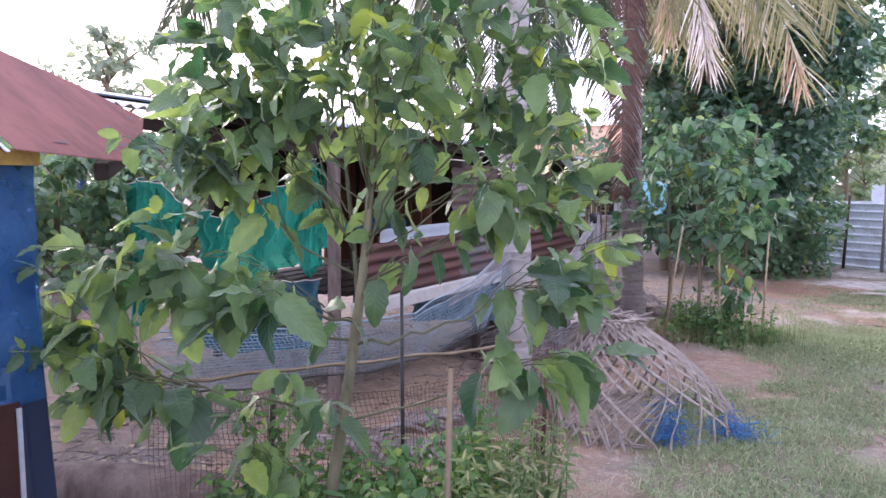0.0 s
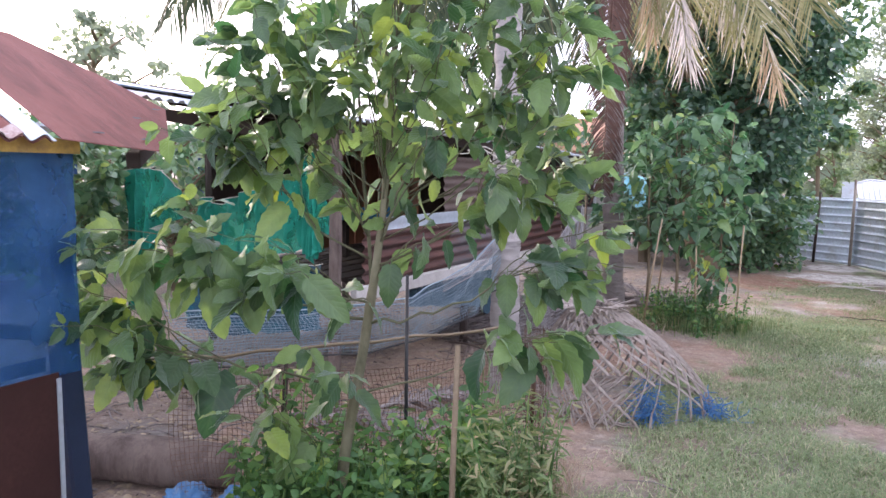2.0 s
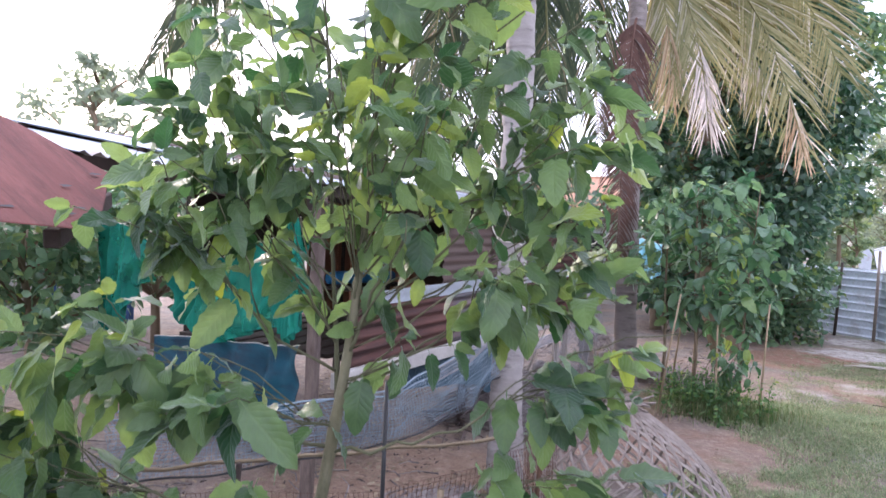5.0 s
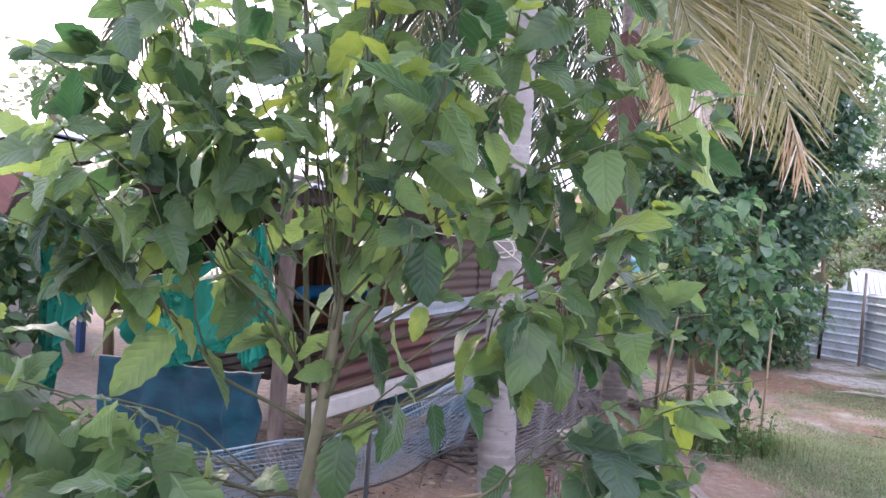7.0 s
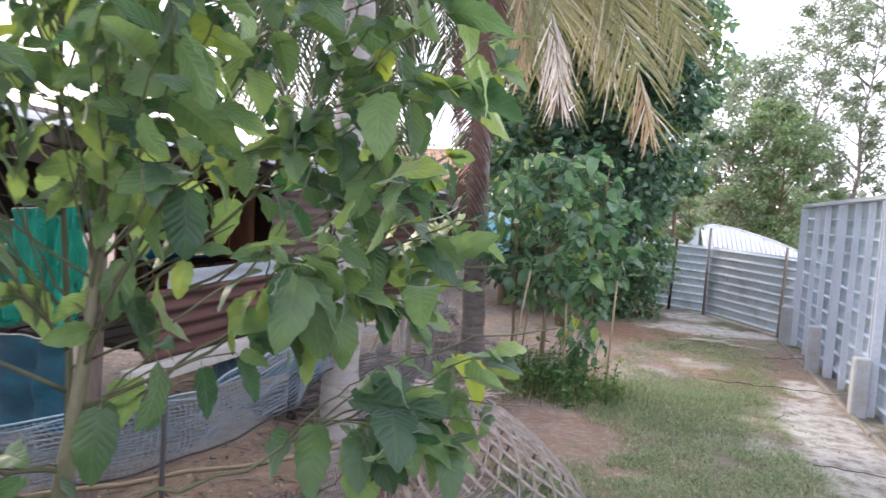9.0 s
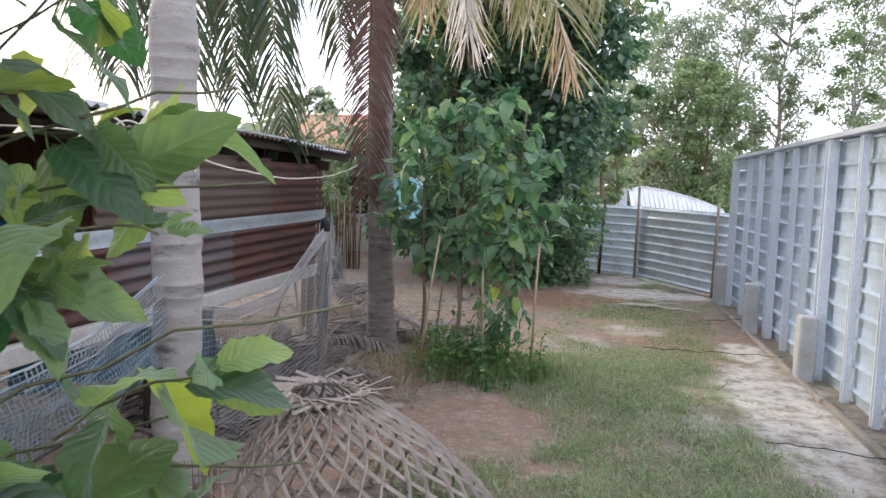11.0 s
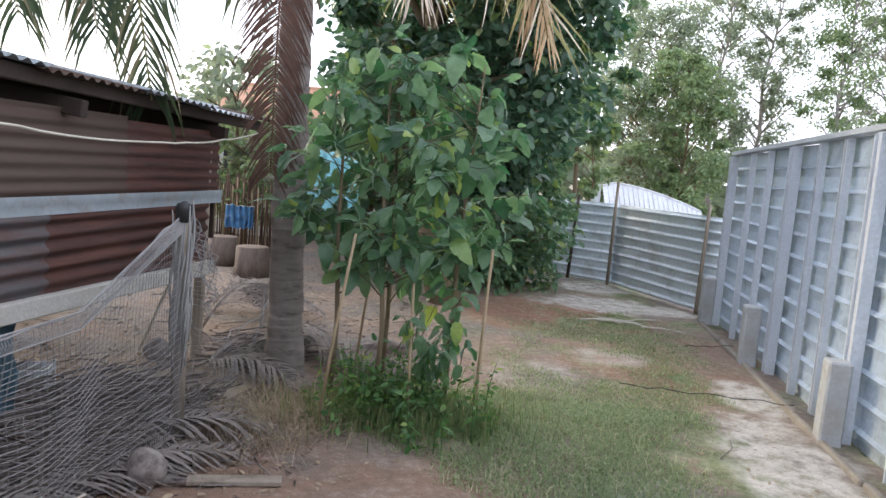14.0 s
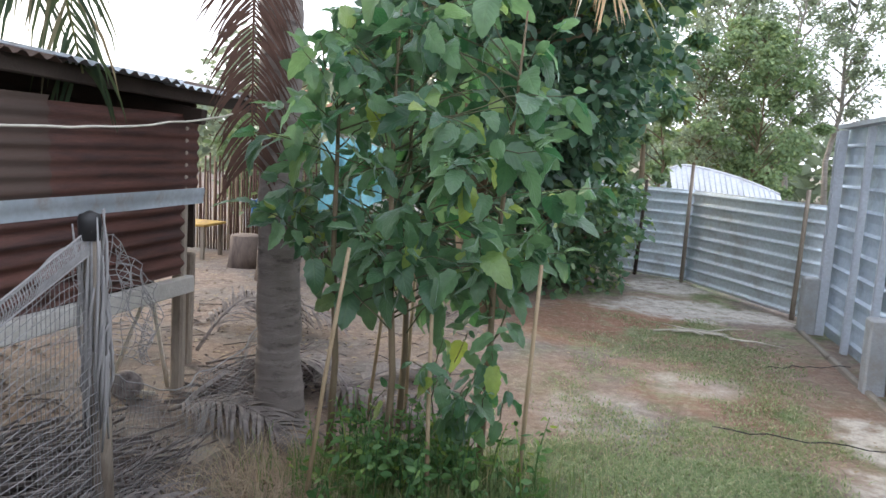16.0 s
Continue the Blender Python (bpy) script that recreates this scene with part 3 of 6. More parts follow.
def build_white_roof():
    """A white sheet wall with an arched top beyond the back fence."""
    t = thing("arched_shelter", "white arched sheet shelter with thin ribs beyond the fence", "shelter", at=(2.7, 22, 0))
    n = 20
    top = [(-1.3 + 2.62 * i / n, 1.4 - 0.6 * (i / n) ** 1.8 - 0.12 * max(0, 0.12 - i / n) / 0.12) for i in range(n + 1)]
    vs, fs = [], []
    for x, z in top:
        vs += [(x + 0.25, 0, 0), (x, 0.35, z), (x + 0.25, 0.04, 0), (x, 0.39, z)]
    for i in range(n):
        a = 4 * i
        fs += [(a, a + 4, a + 5, a + 1), (a + 2, a + 3, a + 7, a + 6), (a + 1, a + 5, a + 7, a + 3)]
    Bag().add(vs, fs).put("wall_sheet", M_WHITEPANEL, t)
    for i in range(1, n):
        x, z = top[i]
        tubeobj("rib", [(x + 0.13, 0.165, 0.5 * z), (x, 0.34, z)], 0.011, M_STEEL, t, 5)
    Bag().tube([(x, 0.36, z + 0.01) for x, z in top], 0.028, 6).put("rim", M_WHITEPANEL, t)
    part("side_sheet", boxbm((-1.5, 0.1, 0.66), (0.3, 0.02, 1.32)), M_ZINC_OLD, t)


build_white_roof()

# ---------------------------------------------------------------- poultry shed
SX = -2.15


def build_shed():
    shed = thing("poultry_shed", "low open shed clad in rusty corrugated sheets", "shed", at=(SX - 0.9, 4.4, 0))
    shed_inv = Matrix.Translation((-(SX - 0.9), -4.4, 0))

    def own(ob):
        ob.matrix_parent_inverse = shed_inv
        return ob

    # roof sheets, waves running back from the eave
    y, k = 0.35, 0
    while y < 7.3:
        w = min(0.74, 7.42 - y)
        back = -0.62 if y < 1.7 else 0.0
        z = 1.80 - 0.02 * y + 0.012 * (k % 2)
        own(sheet("roof_sheet", (SX + 0.12 + back + 0.04 * (k % 3 == 1), y, z + 0.03 * (back < 0)), (0, w + 0.06, -0.02 * w), (-2.3, 0, 0.34), 0.078, 0.011, 40, 4,
                  M_ZINC_OLD if k % 3 else M_BROWN, shed, thick=0.003, warp=0.012, seed=k))
        y += w
        k += 1
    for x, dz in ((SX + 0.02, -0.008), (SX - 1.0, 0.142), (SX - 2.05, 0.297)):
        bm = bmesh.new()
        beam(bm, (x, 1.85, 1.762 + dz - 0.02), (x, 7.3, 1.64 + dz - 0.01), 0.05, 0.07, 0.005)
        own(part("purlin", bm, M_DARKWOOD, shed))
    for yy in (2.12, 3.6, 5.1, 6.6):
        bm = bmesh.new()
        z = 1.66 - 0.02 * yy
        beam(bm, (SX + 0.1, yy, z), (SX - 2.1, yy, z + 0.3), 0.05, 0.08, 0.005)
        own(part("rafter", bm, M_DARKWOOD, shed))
    # upper wall: brown sheets with flat waves lying lengthwise
    for i, (y0, y1, mt) in enumerate(((3.62, 4.5, M_BROWN), (4.45, 5.62, M_BROWN), (5.58, 6.72, M_RUST))):
        own(sheet("wall_sheet", (SX - 0.012 + 0.007 * (i % 2), y0, 1.13), (0, 0, 0.45 - 0.02 * i), (0, y1 - y0, 0), 0.064, 0.0065, 52, 10, mt, shed, thick=0.003, warp=0.012, seed=i + 9))
    own(sheet("flashing_strip", (SX + 0.012, 2.6, 1.075), (0, 0, 0.085), (0, 4.15, -0.01), 0.09, 0.004, 4, 14, M_ZINC_OLD, shed, thick=0.003, warp=0.01, seed=3))
    for i, (y0, y1, mt) in enumerate(((2.45, 3.72, M_RUST), (3.68, 4.98, M_GREYRUST), (4.94, 6.55, M_RUST))):
        own(sheet("lower_sheet", (SX + 0.004 + 0.008 * (i % 2), y0, 0.7), (0, 0, 0.375), (0, y1 - y0, 0), 0.074, 0.0135, 48, 10, mt, shed, thick=0.003, warp=0.01, seed=i + 20))
    bm = bmesh.new()
    beam(bm, (SX + 0.03, 2.3, 0.695), (SX + 0.03, 6.6, 0.64), 0.05, 0.09, 0.006)
    own(part("sill_beam", bm, M_WHITEWOOD, shed, "pale weathered timber beam"))
    # timber posts
    for x, yy, h, m in ((SX + 0.01, 2.12, 1.7, M_STUMP), (SX - 0.1, 4.2, 1.0, M_DARKWOOD), (SX - 0.32, 7.12, 0.72, M_WOOD), (SX - 0.06, 6.62, 1.55, M_WOOD),
                        (SX - 2.0, 1.0, 1.95, M_WOOD), (SX - 2.0, 3.2, 1.9, M_DARKWOOD), (SX - 2.0, 5.2, 1.9, M_DARKWOOD), (SX - 2.0, 6.9, 1.8, M_DARKWOOD)):
        bm = bmesh.new()
        beam(bm, (x, yy, -0.04), (x + 0.02, yy, h), 0.06, 0.065, 0.012, 8)
        own(part("post", bm, m, shed))
    # back boarding and a raised floor seen in the open bay
    for i in range(11):
        own(part("back_board", boxbm((SX - 1.98, 4.75 + i * 0.24, 1.2), (0.02, 0.22, 1.25), (0, 0, rng.uniform(-1, 1))), M_REDWOOD, shed))
    # Dark board added to block sky under the roof, standing in for deep shade.
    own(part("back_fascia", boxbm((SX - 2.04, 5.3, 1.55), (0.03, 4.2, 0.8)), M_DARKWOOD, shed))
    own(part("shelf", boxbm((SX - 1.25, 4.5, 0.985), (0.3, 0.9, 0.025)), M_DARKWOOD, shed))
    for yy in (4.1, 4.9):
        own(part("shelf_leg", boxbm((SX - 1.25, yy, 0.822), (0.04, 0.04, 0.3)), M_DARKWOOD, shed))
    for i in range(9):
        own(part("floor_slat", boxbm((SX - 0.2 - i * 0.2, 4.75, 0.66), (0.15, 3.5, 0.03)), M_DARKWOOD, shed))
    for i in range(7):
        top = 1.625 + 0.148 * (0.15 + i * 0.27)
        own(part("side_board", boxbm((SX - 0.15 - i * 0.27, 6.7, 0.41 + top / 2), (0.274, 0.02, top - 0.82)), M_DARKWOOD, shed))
    return shed


build_shed()


# ---------------------------------------------------------------- blue hut
def build_hut():
    hut = thing("blue_hut", "small navy painted sheet hut with a rusty red roof", "hut", at=(-2.3, -0.6, 0))
    inv = Matrix.Translation((2.3, 0.6, 0))

    def own(ob):
        ob.matrix_parent_inverse = inv
        return ob

    wx, wy = -1.93, 0.22
    own(sheet("front_wall", (wx, -1.8, 0.74), (0, 0, 0.77), (0, 2.055, 0), 0.3, 0.003, 20, 8, M_FILM, hut, "navy plastic film stretched over the frame", thick=0.002, warp=0.006))
    own(sheet("front_skirt", (wx + 0.024, -1.8, 0.0), (0, 0, 0.76), (0, 1.95, 0), 0.3, 0.003, 12, 8, M_SKIRT, hut, thick=0.006, warp=0.01, seed=4))
    bm = bmesh.new()
    beam(bm, (wx - 0.045, wy + 0.05, -0.02), (wx - 0.05, wy - 0.03, 1.53), 0.08, 0.08, 0.008)
    own(part("corner_post", bm, M_NAVYDARK, hut))
    own(part("edge_strip", boxbm((wx + 0.032, wy - 0.075, 0.37), (0.008, 0.014, 0.74)), M_ZINC_OLD, hut))
    bm = bmesh.new()
    beam(bm, (wx - 0.08, wy + 0.02, 0.86), (wx - 0.1, -0.75, 1.12), 0.035, 0.05, 0.005)
    own(part("brace", bm, M_DARKWOOD, hut))
    own(part("rail", boxbm((wx - 0.06, -0.8, 0.78), (0.04, 1.9, 0.05)), M_DARKWOOD, hut))
    for px, py in ((wx - 1.35, wy), (wx - 1.35, -1.75), (wx - 0.03, -1.75)):
        own(part("corner_post", boxbm((px, py, 0.8), (0.08, 0.08, 1.6), bevel=0.008), M_NAVYDARK, hut))
    own(part("back_wall", boxbm((wx - 1.4, -0.8, 0.45), (0.02, 1.9, 0.9)), M_NAVYDARK, hut))
    own(part("eave_board", boxbm((wx + 0.03, -0.8, 1.535), (0.03, 2.1, 0.05)), M_YELLOWTRIM, hut))
    up = Vector((-0.87, 0, 0.487))
    own(sheet("roof_sheet", (-1.81, -1.9, 1.55), (0, 2.0, 0), up * 0.92, 0.078, 0.012, 150, 4, M_RUST_ROOF, hut, thick=0.003, warp=0.008))
    own(sheet("patch_sheet", (-1.806, 0.0, 1.557), (0, 0.11, 0.0), up * 0.34, 0.078, 0.012, 12, 4, M_ZINC_OLD, hut, "bare silvery strip of the roof", thick=0.003, warp=0.004, phase=2.75))
    own(sheet("eave_strip", (-1.803, -1.85, 1.559), (0, 1.84, 0.0), up * 0.06, 0.078, 0.012, 140, 2, M_PALERUST, hut, "pale worn lower edge of the roof", thick=0.003, warp=0.004, phase=4.0))
    bm = bmesh.new()
    ring = [(-1.8, 0.12, 1.557), (-1.79, 0.33, 1.54), (-1.775, 0.5, 1.528), (-1.86, 0.62, 1.575), (-1.95, 0.7, 1.61), (-2.12, 0.85, 1.715), (-2.35, 0.72, 1.85), (-2.62, 0.5, 2.01), (-2.62, 0.12, 2.015)]
    top = [bm.verts.new(p) for p in ring]
    low = [bm.verts.new((x + 0.002, y, z - 0.004)) for x, y, z in ring]
    bm.faces.new(top)
    bm.faces.new(low[::-1])
    for i in range(len(ring)):
        j = (i + 1) % len(ring)
        bm.faces.new((top[i], low[i], low[j], top[j]))
    bent = own(part("bent_sheet", bm, M_RUST_ROOF, hut))
    r = random.Random(6)
    for x, y, z in ((-1.991, 0.581, 1.651), (-2.078, 0.761, 1.7), (-1.864, 0.311, 1.58), (-1.835, 0.486, 1.564), (-1.867, 0.555, 1.582)):                  # rust holes torn in the sheet
        bm = bmesh.new()
        ring = [bm.verts.new((x - 0.5 * ln * math.sin(a) * 0.5, y + ln * math.cos(a), z + 0.007 + 0.28 * ln * math.sin(a) * 0.5)) for a, ln in ((i * 0.9, r.uniform(0.012, 0.035)) for i in range(7))]
        bm.faces.new(ring)
        part("rust_hole", bm, M_BLACK, bent).matrix_parent_inverse = Matrix.Identity(4)
    bm = bmesh.new()
    beam(bm, (-1.86, 0.45, 1.49), (-2.2, 0.9, 1.62), 0.05, 0.06, 0.005)
    own(part("rafter", bm, M_DARKWOOD, hut))
    return hut


build_hut()
# ---------------------------------------------------------------- leaves and stems
def leaf_form(length, width, fold=0.25, droop=0.25, rows=5, teeth=0.06, seed=0):
    """A small pointed leaf with a raised midrib, from the origin along +Y."""
    r = random.Random(seed)
    vs, fs = [], []
    for i in range(rows + 1):
        t = i / rows
        w = width / 2 * (math.sin(math.pi * min(1, t * 0.93 + 0.05)) ** 0.75) * (1.18 - 0.45 * t)
        if i == rows:
            w = 0.004 * width
        w *= 1 + r.uniform(-teeth, teeth)
        y = length * t
        z = -droop * length * t * t
        lift = fold * w
        vs += [(-w, y - 0.02 * length, z + lift * r.uniform(0.5, 1.3)), (0, y, z), (w, y - 0.02 * length, z + lift * r.uniform(0.5, 1.3))]
    for i in range(rows):
        a = 3 * i
        fs += [(a, a + 1, a + 4, a + 3), (a + 1, a + 2, a + 5, a + 4)]
    return vs, fs


BLADE_ROWS, BLADE_COLS = 10, 4


def blade_form(length, width, fold, droop, wave, twist, seed, stalk=0.035):
    """A broad leaf on a stalk: egg-shaped, folded at the midrib, arched, with a wavy toothed margin."""
    r = random.Random(seed)
    vs, fs = [], []
    ph, fq = r.uniform(0, 6.28), r.uniform(1.6, 2.6)
    for i in range(BLADE_ROWS + 1):
        t = i / BLADE_ROWS
        w = width / 2 * 2.42 * (t + 0.01) ** 0.48 * max(0.0, 1 - t) ** 0.78
        w += 0.004 * width
        w *= 1 + (0.075 if i % 2 else -0.075) * (0 < i < BLADE_ROWS)
        y = length * (t - 0.16 * droop * t ** 3)
        z = -droop * length * t * t
        for j in range(BLADE_COLS + 1):
            u = 2 * j / BLADE_COLS - 1
            tilt = twist * t
            ripple = 1.5 * wave * length * abs(u) ** 1.5 * math.sin(6.28 * fq * t + ph + (1.9 if u > 0 else 0)) * (0.35 + 0.65 * math.sin(math.pi * t))
            up = fold * abs(u) * w - 0.22 * fold * u * u * w + tilt * u * w + ripple
            vs.append((u * w * (1 - 0.12 * fold) + 0.1 * twist * length * t * t, y + stalk - 0.05 * length * abs(u) * (1 - t), z + up))
    W = BLADE_COLS + 1
    for i in range(BLADE_ROWS):
        for j in range(BLADE_COLS):
            k = i * W + j
            fs.append((k, k + 1, k + W + 1, k + W))
    k = len(vs)
    vs += [(-0.0016, 0, 0.0), (0.0016, 0, 0.0), (0.0014, stalk + 0.004, -0.001), (-0.0014, stalk + 0.004, -0.001)]
    fs.append((k, k + 1, k + 2, k + 3))
    return vs, fs


# length, width, fold, droop, wave, twist
FORMS = ((0.175, 0.092, 0.16, 0.2, 0.02, 0.2), (0.16, 0.08, 0.36, 0.3, 0.026, -0.3), (0.17, 0.096, 0.1, 0.42, 0.024, 0.3), (0.185, 0.09, 0.5, 0.12, 0.02, -0.2), (0.16, 0.084, 0.6, 0.32, 0.03, 0.4), (0.18, 0.1, 0.25, 0.5, 0.026, -0.4), (0.15, 0.074, 0.3, 0.22, 0.034, 0.1))
LEAVES = [blade_form(*f, seed=k) for k, f in enumerate(FORMS)]
BROAD = [blade_form(f[0] * 1.02, f[1] * 1.06, f[2] * 0.9, f[3] + 0.08, f[4], f[5] * 0.7, seed=k + 20, stalk=0.045) for k, f in enumerate(FORMS)]
SMALL = leaf_form(0.1, 0.055, 0.3, 0.2, rows=3, seed=8)
LANCE = leaf_form(0.15, 0.034, 0.4, 0.35, rows=4, seed=9)


def leaf_uv(me, copies=1):
    """Across and along each leaf, for its veins."""
    one = []
    for i in range(BLADE_ROWS):
        a, b = i / BLADE_ROWS, (i + 1) / BLADE_ROWS
        for j in range(BLADE_COLS):
            p, q = j / BLADE_COLS, (j + 1) / BLADE_COLS
            one += [p, a, q, a, q, b, p, b]
    one += [0.5, 0] * 4
    me.uv_layers.new(name="leaf").data.foreach_set("uv", one * copies)


def leaf_meshes(name, material, forms):
    out = []
    for vs, fs in forms:
        me = bpy.data.meshes.new(name)
        me.from_pydata(vs, [], fs)
        leaf_uv(me)
        me.materials.append(material)
        me.polygons.foreach_set("use_smooth", [True] * len(fs))
        out.append(me)
    return out


def leaf_turn(out, hang, r, spin=60):
    """A turn for a leaf that points outwards and hangs by so many degrees."""
    yaw = math.degrees(math.atan2(-out.x, out.y)) + r.uniform(-spin, spin)
    return Euler((radians(-hang + r.gauss(0, 36)), radians(r.gauss(0, 42)), radians(yaw)), "XYZ").to_matrix().to_4x4()


def blade_turn(out, hang, r):
    """A turn for a broad leaf: outwards along its twig, hanging, its upper side mostly to the sky."""
    yaw = math.degrees(math.atan2(-out.x, out.y)) + r.gauss(0, 34)
    return Matrix.Rotation(radians(yaw), 4, "Z") @ Matrix.Rotation(radians(-hang + r.gauss(0, 30)), 4, "X") @ Matrix.Rotation(radians(r.gauss(0, 40)), 4, "Y")


class Shrub:
    """A leafy shrub: limbs that carry leaves, each leaf an object of its own."""

    def __init__(self, thing_ob, forms, leaf_mat, seed, most=300, nearest=None, reach=None):
        self.ob, self.forms, self.mat = thing_ob, forms, leaf_mat
        self.meshes = leaf_meshes("leaf", leaf_mat, forms)
        self.r = random.Random(seed)
        self.most, self.nearest, self.reach = most, nearest, reach
        self.all = []
        self.inv = Matrix.Translation(-Vector(thing_ob.location))

    def wood(self, name, pts, radii, sides=6, material=None):
        o = Bag().tube(pts, radii, sides).put(name, material or M_LIMB, self.ob)
        o.matrix_parent_inverse = self.inv
        return pts

    def leaf(self, at, out, size, hang):
        if self.reach and self.reach(at):
            return
        m = Matrix.Translation(at) @ blade_turn(out, hang, self.r) @ Matrix.Diagonal((size, size, size, 1))
        self.all.append((m, self.r.randrange(len(self.meshes))))

    def line(self, a, b, bow, sag=0.0, n=7):
        r = self.r
        a, b = Vector(a), Vector(b)
        span = (b - a).length
        side = Vector((r.uniform(-1, 1), r.uniform(-1, 1), 0.2)) * bow * span
        kink = [Vector((r.gauss(0, 1), r.gauss(0, 1), r.gauss(0, 1))) * 0.012 * span for _ in range(n + 1)]
        return [a.lerp(b, i / n) + side * math.sin(math.pi * i / n) + Vector((0, 0, -sag * span * math.sin(math.pi * i / n))) + (kink[i] if 0 < i < n else Vector()) for i in range(n + 1)]

    def spray(self, a, b, r0, leaves, size, hang, young=4):
        """A twig with alternate leaves on its outer part and a tuft of small ones at its end."""
        r = self.r
        pts = self.line(a, b, 0.1, -0.05)
        n = len(pts) - 1
        self.wood("twig", pts, [r0 + (0.0016 - r0) * i / n for i in range(n + 1)], 5)
        span = (Vector(b) - Vector(a)).length
        first = max(0.15, 1 - 0.3 / max(span, 0.1))
        spin = r.uniform(0, 6.28)
        for k in range(leaves):
            s = first + (1 - first) * (k + 0.5 * r.random()) / leaves
            i = min(int(s * n), n - 1)
            p = pts[i].lerp(pts[i + 1], s * n - i)
            d = (pts[i + 1] - pts[i]).normalized()
            u = d.cross(Vector((0, 0, 1)))
            u = u.normalized() if u.length > 0.1 else Vector((1, 0, 0))
            v = u.cross(d)
            ang = spin + k * 2.4 + r.gauss(0, 0.3)
            out = u * math.cos(ang) + v * math.sin(ang) * 0.6 + d * 0.45
            self.leaf(p, out, size * r.uniform(0.62, 1.15) * (0.8 if k == 0 else 1.0), hang)
        d = (pts[-1] - pts[-2]).normalized()
        for k in range(young):
            ang = spin + 6.28 * k / max(young, 1)
            out = Vector((math.cos(ang), math.sin(ang), 0.3)) * 0.7 + d
            self.leaf(pts[-1], out, size * r.uniform(0.3, 0.62), hang - 30)

    def bough(self, foot, tips, r0, leaves, size, hang, name="bough", reach=0.72, sub=1):
        """A bough from a stem to the middle of its tips, with a spray or two to each tip."""
        r = self.r
        tips = [Vector(t) for t in tips]
        mid = sum(tips, Vector()) / len(tips)
        foot = Vector(foot)
        end = foot.lerp(mid, reach)
        pts = self.line(foot, end, 0.08, 0.06, 9)
        self.wood(name, pts, [0.85 * r0 * (1 - 0.55 * i / 9) for i in range(10)])
        for t in tips:
            k = min(range(2, 10), key=lambda q: (pts[q] - t).length + 0.05 * q)
            k = max(2, min(9, k + r.choice((-2, -1, 0))))
            self.spray(pts[k], t, r0 * 0.38, leaves, size, hang)
            for q in range(sub):
                e = t + Vector((r.gauss(0, 0.085), r.gauss(0, 0.1), r.gauss(0, 0.07)))
                self.spray(pts[k].lerp(t, r.uniform(0.3, 0.6)), e, r0 * 0.26, max(3, leaves - 2), size * 0.9, hang, 3)

    def finish(self, name="leaves"):
        if self.nearest:
            c = Vector(self.nearest)
            self.all.sort(key=lambda q: (q[0].translation - c).length)
        for m, k in self.all[:self.most]:
            o = new("leaf", self.meshes[k])
            o.parent = self.ob
            o.matrix_parent_inverse = self.inv
            o.matrix_basis = m
        for k in range(len(self.forms)):
            ms = [m for m, q in self.all[self.most:] if q == k]
            if ms:
                me = scatter_mesh(name, *[self.forms[k][0], self.forms[k][1]], ms)
                leaf_uv(me, len(ms))
                o = link_mesh(name, me, self.mat, self.ob, smooth=True)
                o.matrix_parent_inverse = self.inv
                o["kind"] = "stuff"


def at_height(line, z):
    for p, q in zip(line, line[1:]):
        if q[2] >= z:
            t = (z - p[2]) / (q[2] - p[2])
            return Vector(p).lerp(Vector(q), max(0, t))
    return Vector(line[-1])


